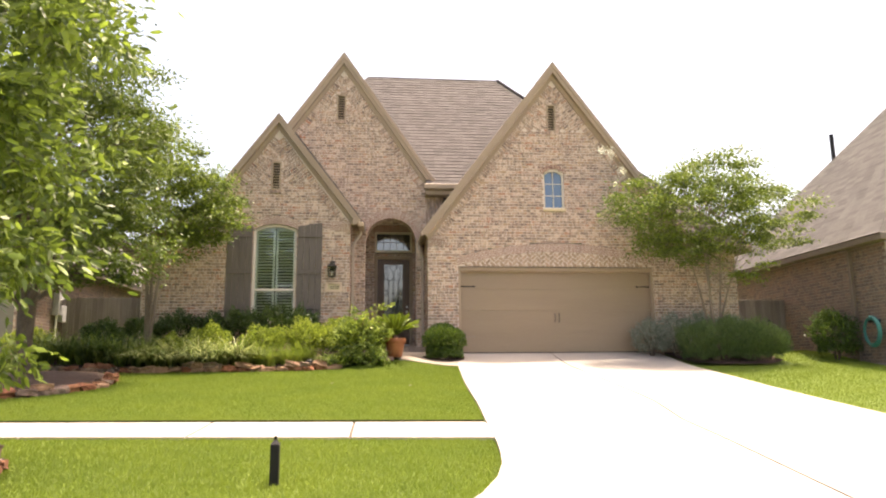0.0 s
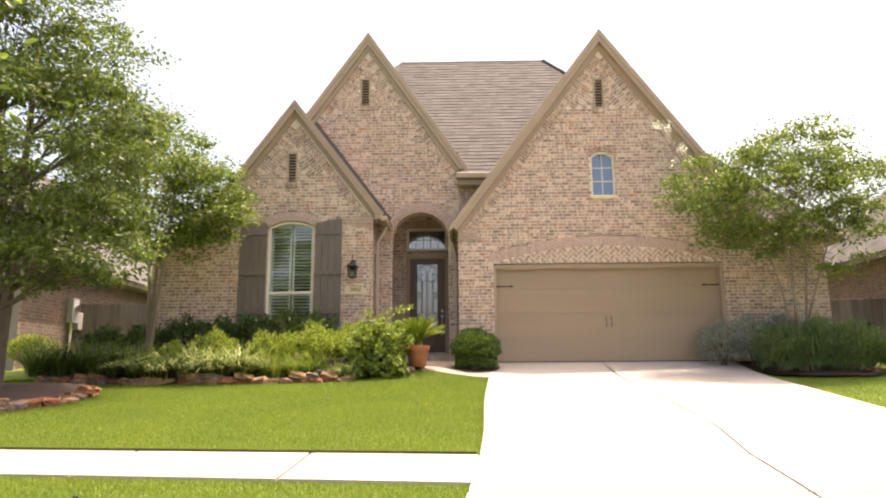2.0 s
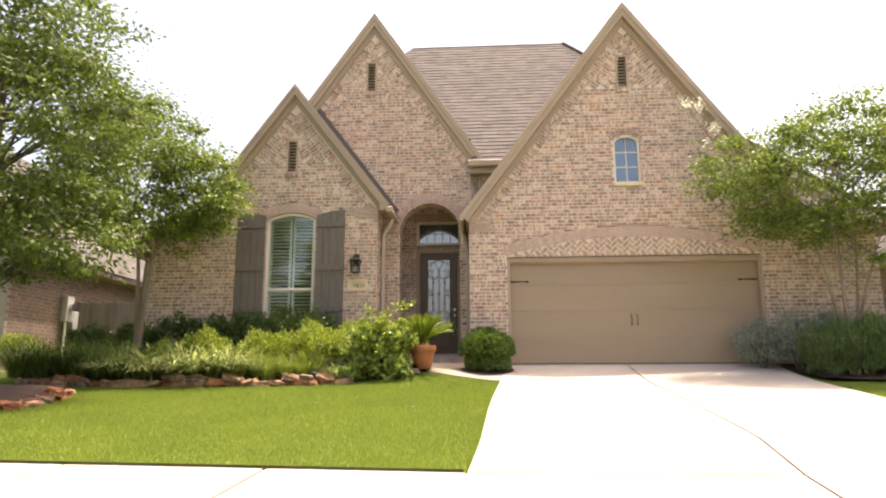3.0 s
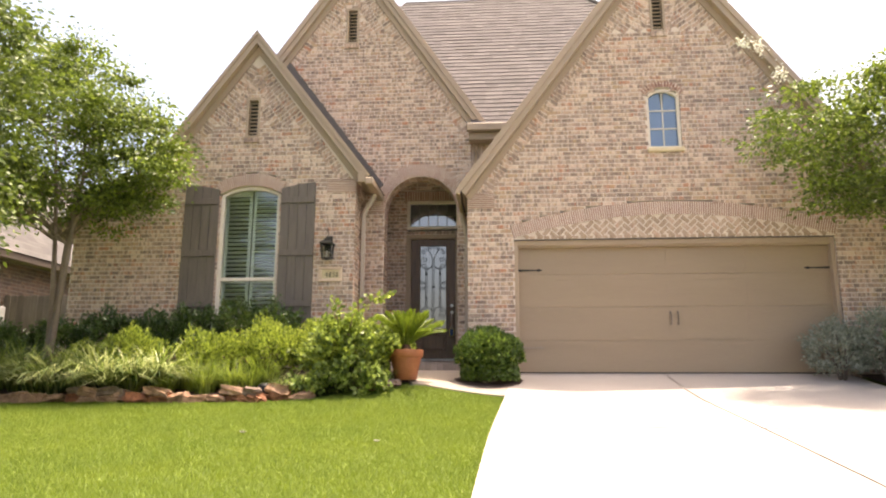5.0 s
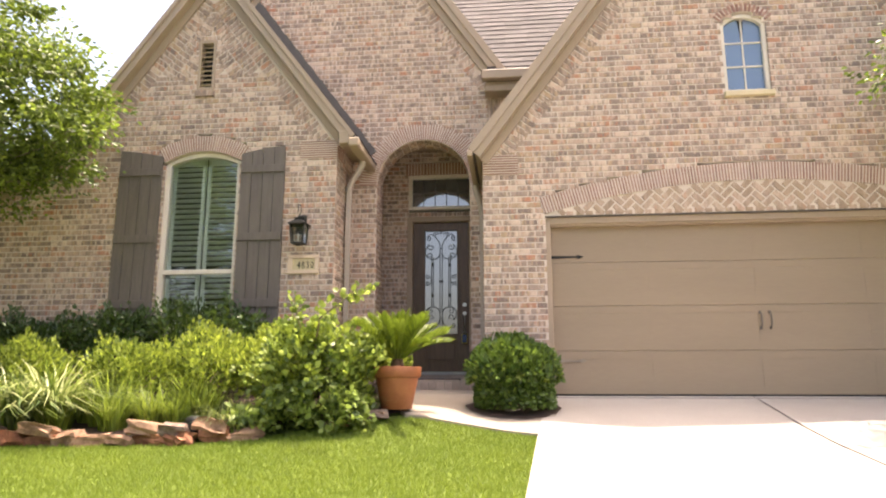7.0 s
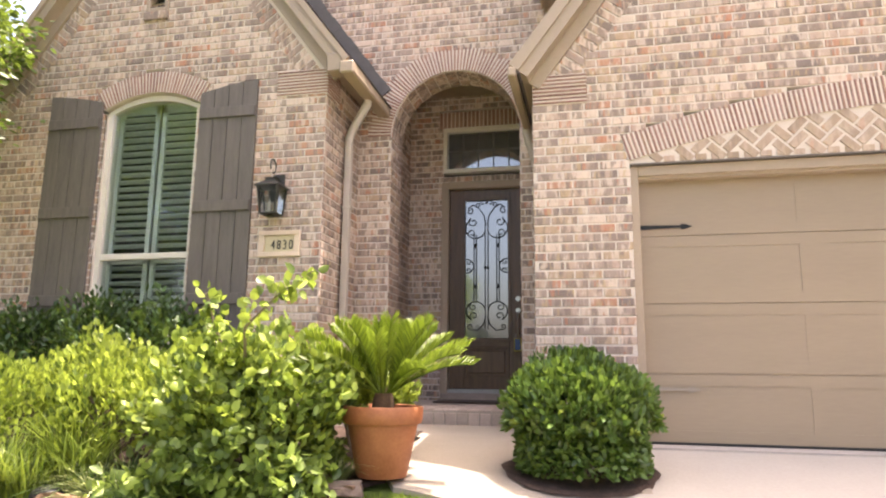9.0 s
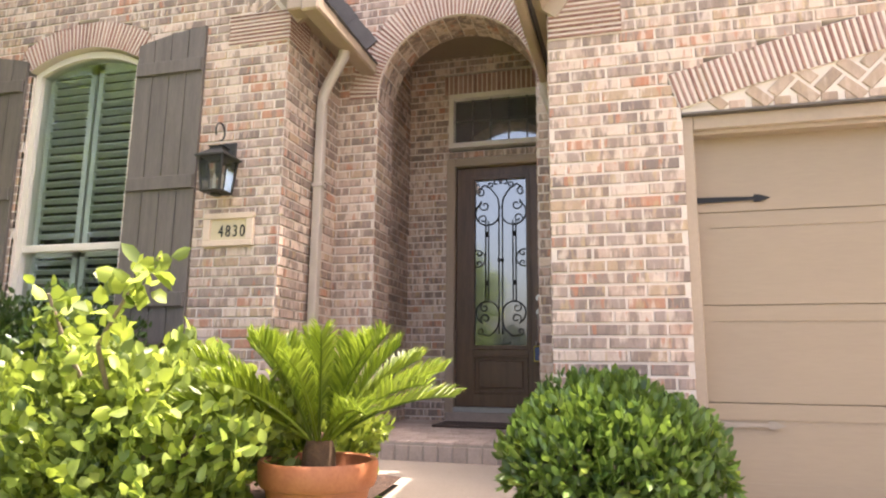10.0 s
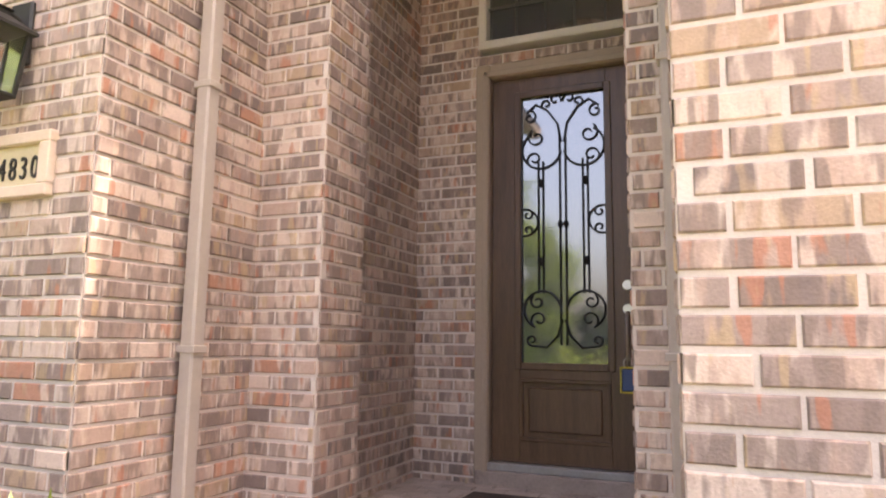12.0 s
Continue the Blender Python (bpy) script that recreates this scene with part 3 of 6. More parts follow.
m_out = gable_spans(ML, (0.92, 4.18), 3.5, MAP_)


def entry_spans(z):
    a, b = m_out(z)
    s = (max(a, -3.6) if z > 3.4 else -1.70, min(b, 0.47) if z > 3.0 else 0.44)
    h = arch_hole(z, EC, EH, -1, ESPR, ECROWN)
    if ESPR <= z < ECROWN + 0.235:
        r = EH + 0.235
        w = math.sqrt(max(0, r * r - (z - ESPR) ** 2))
        h = [(EC - w, EC + w)]
    if 6.42 < z < 7.18:
        h.append((-1.86 - 0.11, -1.86 + 0.11))
    return cut(s, h)


mw.blocked = lambda u, z: (abs(u + 1.86) < 0.16 and 6.35 < z < 7.3) or u > 0.42
mw.lay(-0.3, 8.12, entry_spans, lambda u, z, m: z > 4.2 and (near_rake(u, z, ML, MR, MAP_, 0.37 - m) or (z > 6.56 + m and abs(u + 1.86) > 0.13 + m)))
mw.raked(ML, MAP_, 1, 6.55, 0.15, MAP_[0])
mw.raked(MR, MAP_, -1, 6.55, 0.15, MAP_[0])
mw.arc(EC, ESPR, EH, EH + 0.26, -90, 90, 0.036, deep=0.1, body_deep=0.38)
mw.done()

# inside of the arch: jambs and vault
for side, x, nrm in (("left", EC - EH, (1, 0, 0)), ("right", EC + EH, (-1, 0, 0))):
    jw = Wall("wall_arch_jamb_" + side, (x + nrm[0] * 0.004, 0, 0), Y_AXIS, nrm, "brick jamb of the arched entry", 0.05)
    jw.near = lambda u, z: 0.2 < z < 2.9
    jw.lay(-0.3, ESPR, lambda z: [(MY + 0.004, MY + 0.382)])
    jw.done()
b = Build()
for i in range(18):
    a0, a1 = math.pi * i / 18, math.pi * (i + 1) / 18
    for k in range(3):
        y0, y1 = MY + 0.02 + k * 0.122, MY + 0.132 + k * 0.122
        r0, r1, e = EH - 0.006, EH + 0.03, 0.008
        pts = [(EC + r * math.cos(a), ESPR + r * math.sin(a)) for r, a in ((r0, a0 + e), (r0, a1 - e), (r1, a1 - e), (r1, a0 + e))]
        b.prism(pts, y0, y1, "y")
structure("arch_soffit_brickwork", b, M_BRICK, "brick underside of the entry arch", "brickwork")
b = Build()
for i in range(24):
    a0, a1 = math.pi * i / 24, math.pi * (i + 1) / 24
    pts = [(EC + r * math.cos(a), ESPR + r * math.sin(a)) for r, a in ((EH, a0), (EH, a1), (EH + 0.2, a1), (EH + 0.2, a0))]
    b.prism(pts, MY + 0.004, MY + 0.379, "y")
structure("arch_soffit_mortar", b, M_MORTAR, "mortar bed of the entry arch", "brickwork")

# vestibule
VX0, VX1, VY0 = -1.345, 0.385, MY + 0.38
for side, x, nrm in (("left", VX0, (1, 0, 0)), ("right", VX1, (-1, 0, 0))):
    vw = Wall("wall_vestibule_" + side, (x, 0, 0), Y_AXIS, nrm, "brick side wall of the covered entry", 0.15)
    vw.near = (lambda u, z: 0.2 < z < 3.2) if side == "left" else None
    vw.lay(-0.3, 4.1, lambda z: [(VY0 + 0.004, DY)])
    vw.done()
bw = Wall("wall_vestibule_back", (0, DY, 0), X_AXIS, FRONT, "brick back wall round the front door and transom", 0.2)
bw.near = lambda u, z: u < -0.9 and 0.3 < z < 3.6


def back_spans(z):
    holes = [(-0.92, 0.17)] if z < 2.90 else []
    if 2.98 < z < 3.58:
        holes = [(-0.91, 0.16)]
    if 3.58 <= z < 3.80:
        holes = [(-0.97, 0.22)]
    return cut((VX0, VX1), holes)


bw.lay(-0.3, 4.1, back_spans)
bw.slab(-0.97, 0.22, 3.58, 3.80)
ringb = bw.ring
for i in range(23):
    bw.brick((-0.97 + (i + 0.5) * 1.19 / 23, 3.69), (0, 1), (-1, 0), 0.215, 1.19 / 23 - 0.014, 0.012, 0.03, ringb)
bw.done()
structure("ceiling_vestibule", Build().box(VX0 - 0.1, MY + 0.1, 4.0, VX1 + 0.1, DY + 0.2, 4.1), M_TRIM, "tan painted ceiling of the covered entry", "ceiling")

# garage side towards the entry
sw = Wall("wall_garage_side", (0.436, 0, 0), Y_AXIS, (-1, 0, 0), "brick side wall of the garage beside the entry", 0.2)
sw.near = lambda u, z: 0.2 < z < 2.9
sw.lay(-0.3, 3.2, lambda z: [(FY + 0.004, MY)])
sw.done()
# plain walls that close the house
structure("wall_house_rest", Build().box(-6.55, GY + 0.22, -0.4, -6.35, 30, 2.9).box(8.3, FY + 0.22, -0.4, 8.5, 30, 2.9).box(-6.55, 30, -0.4, 8.5, 30.2, 2.9)
          .box(0.47, MY + 0.02, 3.2, 0.95, MY + 0.25, 4.4), M_BRICK, "plain brick side and rear walls", "wall")


# ---- roofs ----
def shingled(name, origin, along, up, spans, length, label, mat=M_SHINGLE, thick=0.06, course=0.145, kind_name="shingle"):
    """A roof slope: a board body and overlapping rows of shingles. along and up are unit vectors in the slope; spans(s) gives its stretch at s up the slope."""
    o, a, c = Vector(origin), Vector(along).normalized(), Vector(up).normalized()
    n = a.cross(c).normalized()
    if n.z < 0:
        n = -n
    body, rows = Build(), Build()
    k = 0
    while k * course < length:
        s0, s1 = k * course, min(length, (k + 1) * course)
        u0, u1 = spans((s0 + s1) / 2)
        if u1 - u0 > 0.02:
            q0, q1 = spans(s0), spans(s1)
            vs = [o + a * u + c * s + n * h for h in (-thick, 0.0) for u, s in ((q0[0], s0), (q0[1], s0), (q1[1], s1), (q1[0], s1))]
            body.add(vs, [(0, 3, 2, 1), (4, 5, 6, 7), (0, 1, 5, 4), (1, 2, 6, 5), (2, 3, 7, 6), (3, 0, 4, 7)])
            u = u0 - random.uniform(0, 0.3)
            while u < u1:
                w = random.choice((0.16, 0.24, 0.33))
                e0, e1 = max(u, u0), min(u + w, u1)
                if e1 - e0 > 0.015:
                    lift = random.uniform(0.010, 0.018)
                    drop = random.uniform(-0.008, 0.008)
                    vs = [o + a * e0 + c * (s0 + drop) + n * lift, o + a * e1 + c * (s0 + drop) + n * lift, o + a * e1 + c * s1 + n * 0.003, o + a * e0 + c * s1 + n * 0.003,
                          o + a * e0 + c * (s0 + drop) + n * -0.002, o + a * e1 + c * (s0 + drop) + n * -0.002]
                    rows.add(vs, [(0, 1, 2, 3), (4, 5, 1, 0)])
                u += w
        k += 1
    roof = structure(name, body, mat, label, "roof")
    tagged(part(kind_name, rows, mat, roof), kind="stuff")
    return roof


RIDGE_Z, RIDGE_Y = 9.0, 21.25
slope_len = math.hypot(RIDGE_Y - 16.9, RIDGE_Z - 2.68)
m_up = Vector((0, RIDGE_Y - 16.9, RIDGE_Z - 2.68)).normalized()


def main_spans(s):
    f = s / slope_len
    left, right = -6.9 + f * (6.9 - 1.2), 8.8 + f * (3.04 - 8.8)
    y = 16.9 + f * (RIDGE_Y - 16.9)
    if y < 18.75:
        left = 0.47
    if y < 18.1:
        left = 7.0
    return (left, right)


shingled("roof_main_front", (0, 16.9, 2.68), X_AXIS, m_up, main_spans, slope_len, "brown-grey shingled main hip roof")
r_up = Vector((3.04 - 8.8, 0, RIDGE_Z - 2.68)).normalized()
rl = math.hypot(8.8 - 3.04, RIDGE_Z - 2.68)
shingled("roof_main_side", (8.8, 16.9, 2.68), Y_AXIS, r_up, lambda s: (s / rl * (RIDGE_Y - 16.9), 13 - s / rl * 8.6), rl, "brown-grey shingled side slope of the main roof")
b = Build().add([(-6.9, 17.5, 2.6), (-1.2, RIDGE_Y, RIDGE_Z), (-1.2, 26, RIDGE_Z), (-6.9, 30.2, 2.6), (3.04, RIDGE_Y, RIDGE_Z), (3.04, 26, RIDGE_Z), (8.8, 30.2, 2.6)],
                [(0, 1, 2, 3), (1, 4, 5, 2), (2, 5, 6, 3)])
structure("roof_main_rest", b, M_SHINGLE, "brown-grey shingled rear slopes", "roof")
b = Build().tube([(-1.2, RIDGE_Y, RIDGE_Z - 0.005), (3.04, RIDGE_Y, RIDGE_Z - 0.005)], 0.03, 6).tube([(3.04, RIDGE_Y, RIDGE_Z + 0.02), (8.8, 16.9, 2.72)], 0.05, 6)
structure("roof_ridge_caps", b, M_SHINGLE, "brown-grey ridge cap shingles", "roof")


def gable_roof(name, apex, left, right, y0, y1, label):
    """Two slopes over a gable; left and right are lists of (x, z) from the apex outward."""
    for tag, pts, sgn in (("left", left, -1), ("right", right, 1)):
        prev = apex
        for i, p in enumerate(pts):
            up = Vector((prev[0] - p[0], 0, prev[1] - p[1]))
            shingled(name + "_" + tag + ("" if i == 0 else "_kick"), (p[0], y0, p[1] + 0.035), Y_AXIS, up, lambda s, d=y1 - y0: (0, d), up.length, label)
            prev = p


gable_roof("roof_garage", (3.78, 7.60), [(0.29, 2.95)], [(7.2, 2.92)], FY - 0.158, 20.6, "steep brown-grey shingled gable roof over the garage")
gable_roof("roof_wing", (-3.38, 6.10), [(-5.2, 3.60), (-6.05, 2.96), (-6.9, 2.56)], [(-1.17, 3.26)], GY - 0.155, MY + 0.4, "steep brown-grey shingled gable roof over the wing")
gable_roof("roof_entry", (-1.80, 8.30), [(-5.1, 3.56)], [(0.92, 4.34)], MY - 0.098, 21.4, "steep brown-grey shingled gable roof over the entry")


def rake_trim(name, apex, runs, y_wall, over, label, lip=0.035):
    """Boxed tan boards along the edges of a gable."""
    b = Build()
    for pts in runs:
        prev = Vector(apex)
        for i, p in enumerate(pts):
            p = Vector(p)
            d = (p - prev).normalized()
            inn = Vector((-d.y, d.x))
            if inn.y > 0:
                inn = -inn
            for w0, w1, y0, y1 in ((0.0, 0.15, y_wall - over, y_wall + 0.0), (-lip, 0.06, y_wall - over - 0.022, y_wall - over), (0.15, 0.25, y_wall - 0.035, y_wall + 0.0)):
                q = [prev + inn * w0, p + inn * w0, p + inn * w1, prev + inn * w1 + d * 0]
                # mitre at the apex
                if i == 0:
                    for k, w in ((0, w0), (3, w1)):
                        q[k] = Vector((apex[0], apex[1] - w / abs(d.x)))
                b.prism([tuple(v) for v in q], y0, y1, "y")
            prev = p
    return structure(name, b, M_TRIM, label, "trim")


M_FLASHING = speckled("grey_flashing", (0.075, 0.068, 0.064), (0.115, 0.105, 0.10), 5, 70, 0.8, relief=0.3)
b = Build()
fa, fb = Vector((-3.22, 6.04)), Vector((-1.27, 3.44))
f_n = Vector((fa.y - fb.y, fb.x - fa.x)).normalized()
for i in range(20):
    p, q = fa.lerp(fb, i / 20), fa.lerp(fb, (i + 1) / 20)
    h = 0.12 + 0.008 * (i % 2)
    b.prism([tuple(p), tuple(q), tuple(q + f_n * h), tuple(p + f_n * h)], MY - 0.03 - 0.003 * (i % 2), MY - 0.008)
structure("step_flashing", b, M_FLASHING, "dark grey step flashing where the wing roof meets the brick", "flashing")
rake_trim("trim_garage_gable", (3.78, 7.65), [[(0.29, 3.01)], [(7.2, 2.97)]], FY, 0.16, "tan painted gable trim boards")
rake_trim("trim_wing_gable", (-3.38, 6.18), [[(-5.2, 3.66), (-6.05, 3.02), (-6.9, 2.62)], [(-1.24, 3.38)]], GY, 0.16, "tan painted gable trim boards", 0.0)
rake_trim("trim_entry_gable", (-1.80, 8.34), [[(-5.1, 3.60)], [(0.90, 4.40)]], MY, 0.10, "tan painted gable trim boards")

# eaves and gutters
b = Build().box(0.40, 18.02, 4.42, 1.35, 18.14, 4.56, 0.012).box(0.44, 18.14, 4.28, 1.35, MY, 4.42, 0.01)
structure("gutter_main", b, M_TRIM, "tan metal gutter and boxed eave", "gutter")
# wing gutter runs back along its eave to the downspout
b = Build().box(-1.31, GY - 0.24, 3.20, -1.17, MY - 0.02, 3.32, 0.015).box(WX1, GY - 0.02, 3.36, -1.31, MY - 0.01, 3.42).box(-1.46, GY - 0.17, 3.26, -1.312, GY - 0.022, 3.44, 0.01)
structure("gutter_wing", b, M_TRIM, "tan metal gutter on the wing eave", "gutter")
b = Build().box(0.25, FY - 0.2, 2.92, 0.32, MY - 0.02, 3.0, 0.012).box(0.31, FY - 0.1, 2.97, 0.414, MY - 0.02, 3.03, 0.006)
structure("gutter_garage", b, M_TRIM, "tan metal gutter on the garage eave", "gutter")
structure("eave_right", Build().box(7.15, 16.86, 2.56, 8.8, FY, 2.74, 0.015).box(8.52, FY, 2.56, 8.8, 29, 2.74), M_TRIM, "tan boxed eave", "trim")
structure("eave_left", Build().box(-6.95, GY - 0.16, 2.40, -6.5, GY + 0.0, 2.62, 0.01).box(-6.95, GY, 2.40, -6.56, 29, 2.58), M_TRIM, "tan boxed eave return", "trim")

# ---- ground ----
def sheet(name, xs, ys, lift, mat, label, category, height=gz):
    """A ground surface over a grid."""
    vs = [(x, y, float(height(x, y)) + lift) for y in ys for x in xs]
    n = len(xs)
    fs = [(j * n + i, j * n + i + 1, (j + 1) * n + i + 1, (j + 1) * n + i) for j in range(len(ys) - 1) for i in range(n - 1)]
    return structure(name, Build().add(vs, fs), mat, label, category, True)


xs = [-900, -300, -100, -40, -20, -12, -10, -8, -6, -4, -3, -2, -1.6, -1.3, -1, -0.75, -0.5, -0.25, 0, 0.25, 0.6, 1, 2, 4, 6, 8, 10, 14, 20, 40, 100, 300, 900]
ys = [-900, -300, -60, -30, -12, -8, -4, -2, -1, 0, 1.2, 2, 3, 4, 5, 6, 7, 7.65, 8.3, 9, 10, 11, 12, 13, 14, 14.6, 15, 15.3, 15.6, 15.8, 16, 16.25, 16.5, 17, 17.3, 17.9, 20, 30, 60, 200, 900]
sheet("ground", xs, ys, -0.02, M_TURF, "mown green lawn ground", "ground")


def slab_strip(name, left, right, ys, top, thick, mat, label, category):
    """A paved strip whose edges left(y) and right(y) follow the ground."""
    b, vs = Build(), []
    for y in ys:
        for x in (left(y), right(y)):
            z = float(gz(x, y)) + top
            vs += [(x, y, z), (x, y, z - thick)]
    fs = []
    for i in range(len(ys) - 1):
        k = i * 4
        fs += [(k, k + 2, k + 6, k + 4), (k, k + 4, k + 5, k + 1), (k + 2, k + 3, k + 7, k + 6)]
    fs += [(0, 1, 3, 2), (len(vs) - 4, len(vs) - 2, len(vs) - 1, len(vs) - 3)]
    b.add(vs, fs)
    return structure(name, b, mat, label, category)


def steps(a, b, n):
    return [a + (b - a) * i / n for i in range(n + 1)]


def drive_left(y):
    if y > 7.4:
        return float(np.interp(y, (7.4, 9.0, 10.2, 12.3, 13.3, 15.6, 17.4), (0.44, 0.58, 0.67, 0.76, 0.82, 0.99, 1.16)))
    return float(np.interp(y, (1.2, 2.5, 4.0, 5.3, 6.0, 6.6, 7.4), (-2.2, -1.5, -0.8, -0.04, 0.23, 0.35, 0.44)))


def drive_right(y):
    return float(np.interp(y, (1.2, 4.0, 7.4, 9.2, 11.5, 16.0, 17.4), (8.9, 7.3, 6.1, 5.99, 5.98, 6.25, 6.3)))


def drive_middle(y):
    return float(np.interp(y, (0.6, 5.1, 10.6, 17.4), (1.75, 2.46, 3.36, 3.52)))


def walk_far(x):
    return 9.06 - 0.05 * max(x, -14)


def walk_near(x):
    return 7.80 - 0.085 * max(x, -5)


# driveway in panels with narrow joints
for i, (ya, yb) in enumerate(((0.58, 4.3), (4.33, 7.40), (7.43, 9.0), (9.03, 13.19), (13.225, 17.36))):
    for j in range(2):
        le = drive_left if j == 0 else (lambda y: drive_middle(y) + 0.014)
        ri = drive_right if j else (lambda y: drive_middle(y) - 0.014)
        slab_strip("driveway_" + "abcdefghij"[i * 2 + j], le, ri, steps(ya, yb, 6), 0.02, 0.12, M_CONCRETE, "pale sunlit concrete driveway panel", "driveway")
slab_strip("driveway_joint", drive_left, drive_right, sorted(set(steps(0.58, 4.3, 6) + steps(4.32, 7.41, 6) + steps(7.43, 9.0, 6) + steps(9.02, 13.2, 6) + steps(13.22, 17.3, 6))), -0.012, 0.05, M_JOINT, "dark sealed joints of the driveway", "driveway")
structure("garage_floor", Build().box(1.16, 17.2, -0.2, 6.3, 17.6, 0.012), M_CONCRETE, "concrete garage threshold", "floor")
slab_strip("street", lambda y: -300, lambda y: 300, [-8, -4, -1, 0.6], 0.02, 0.1, M_ASPHALT, "pale concrete street", "road")
slab_strip("kerb_left", lambda y: -300, lambda y: -2.2, [0.6, 0.9, 1.2], 0.07, 0.3, M_CONCRETE, "concrete kerb", "kerb")
slab_strip("kerb_right", lambda y: 8.9, lambda y: 300, [0.6, 0.9, 1.2], 0.07, 0.3, M_CONCRETE, "concrete kerb", "kerb")
# sidewalk slabs, a little askew to the house
edges = [-60, -30, -16, -13.1, -11.4, -9.7, -7.95, -6.2, -4.5, -2.76, -1.04, 0.5]
sw_joint = Build()
for i in range(len(edges) - 1):
    a, c = edges[i] + 0.016, edges[i + 1] - (0.016 if i < len(edges) - 2 else -0.06)
    vs = []
    for x in (a, c):
        for y in (walk_near(x), (walk_near(x) + walk_far(x)) / 2, walk_far(x)):
            vs += [(x, y, float(gz(x, y)) + 0.012), (x, y, float(gz(x, y)) - 0.09)]
    fs = [(0, 2, 8, 6), (2, 4, 10, 8), (0, 6, 7, 1), (4, 5, 11, 10), (0, 1, 3, 2), (2, 3, 5, 4), (6, 8, 9, 7), (8, 10, 11, 9)]
    structure("sidewalk_" + "abcdefghijkl"[i], Build().add(vs, fs), M_CONCRETE, "pale concrete sidewalk slab", "pavement")
    if i:
        x = edges[i]
        sw_joint.add([(x + dx, y, float(gz(x, y)) - 0.006) for dx in (-0.03, 0.03) for y in (walk_near(x), walk_far(x))], [(0, 2, 3, 1)])
structure("sidewalk_joint", sw_joint, M_JOINT, "dark joints between the sidewalk slabs", "pavement")
# turf edge whose dark colour paints the shade along the raised lawn
M_EDGE_SHADE = speckled("shaded_turf_edge", (0.022, 0.026, 0.008), (0.06, 0.062, 0.022), 8, 120, 1.0, relief=0.8)
b = Build()
for i in range(60):
    x0, x1 = 0.55 - i * 0.25, 0.55 - (i + 1) * 0.25
    p = [(x, walk_far(x) + dy, float(gz(x, walk_far(x))) + dz) for x in (x0, x1) for dy, dz in ((0.0, -0.03), (0.006, 0.036), (0.05, 0.012), (0.05, -0.03))]
    b.add(p, [(0, 4, 5, 1), (1, 5, 6, 2), (2, 6, 7, 3)] + ([(0, 1, 2, 3)] if i == 0 else []))
structure("lawn_edge", b, M_EDGE_SHADE, "cut turf edge of the lawn along the sidewalk, coloured dark for its shade", "lawn edge")
slab_strip("sidewalk_far", lambda y: drive_right(y), lambda y: 60, [7.65, 8.3, 9.0], 0.012, 0.1, M_CONCRETE, "pale concrete sidewalk slab", "pavement")

# front walk from the driveway to the porch
WALK = [(1.2, 15.66), (0.95, 15.64), (0.4, 15.80), (-0.05, 15.84), (-0.30, 15.86), (-0.44, 16.1), (-0.52, 16.7), (-0.48, 17.2), (-1.31, 17.29), (-1.46, 17.9), (0.41, 17.9), (0.41, 17.1), (0.62, 16.75), (1.2, 16.65)]
walk_z = lambda x, y: float(gz(x, y)) + float(np.interp(y, (16.0, 17.0, 17.9), (-0.004, 0.045, 0.02)))
bm = bmesh.new()
f = bm.faces.new([bm.verts.new((x, y, 0)) for x, y in WALK])
bmesh.ops.triangulate(bm, faces=[f])
for _ in range(3):
    bmesh.ops.subdivide_edges(bm, edges=bm.edges[:], cuts=1, use_grid_fill=True)
for v in bm.verts:
    v.co.z = walk_z(v.co.x, v.co.y) + 0.012
ext = bmesh.ops.extrude_face_region(bm, geom=bm.faces[:])
for e in ext["geom"]:
    if isinstance(e, bmesh.types.BMVert):
        e.co.z -= 0.12
bmesh.ops.recalc_face_normals(bm, faces=bm.faces[:])
me = bpy.data.meshes.new("front_walk")
bm.to_mesh(me)
bm.free()
me.materials.append(M_WALK)
tagged(new("front_walk", me), "pale concrete front walk beside the planting bed", "path", "", "structure")

# brick porch
porch = structure("porch_floor", Build().box(-1.47, 17.88, -0.3, 0.41, MY + 0.02, 0.20).box(VX0, MY, -0.3, VX1, DY + 0.1, 0.20), M_WALK, "brick-paved porch floor with a brick step", "floor")
tread = mesh_of("brick", Build().box(-0.047, -0.095, -0.02, 0.047, 0.095, 0.012, 0.004), M_PORCH)
riser = mesh_of("brick", Build().box(-0.047, -0.006, -0.095, 0.047, 0.02, 0.05, 0.004), M_PORCH)
pave = mesh_of("brick", Build().box(-0.095, -0.047, -0.02, 0.095, 0.047, 0.01, 0.004), M_PORCH)
x = -1.42
while x < 0.38:
    for me, y, z in ((tread, 17.975, 0.2), (riser, 17.876, 0.135)):
        ob = new("brick", me)
        ob.location, ob.parent = (x, y, z), porch
    x += 0.104
y, k = 18.125, 0
while y < DY - 0.03:
    x = (-1.42 if y < MY - 0.02 else VX0 + 0.07) + (k % 2) * 0.1
    while x < (0.34 if y < MY else VX1 - 0.09):
        ob = new("brick", pave)
        ob.location, ob.parent = (x, y, 0.2), porch
        x += 0.2
    y, k = y + 0.104, k + 1

# ---- garage door ----
M_HINGE = speckled("faded_hinge", (0.24, 0.195, 0.15), (0.30, 0.245, 0.19), 5, 60, 0.6, relief=0.1)
gd = tagged(thing("garage_door", (GC, FY + 0.15, 0.0), "closed tan sectional double garage door with black strap hinges", "garage door"), kind="structure")
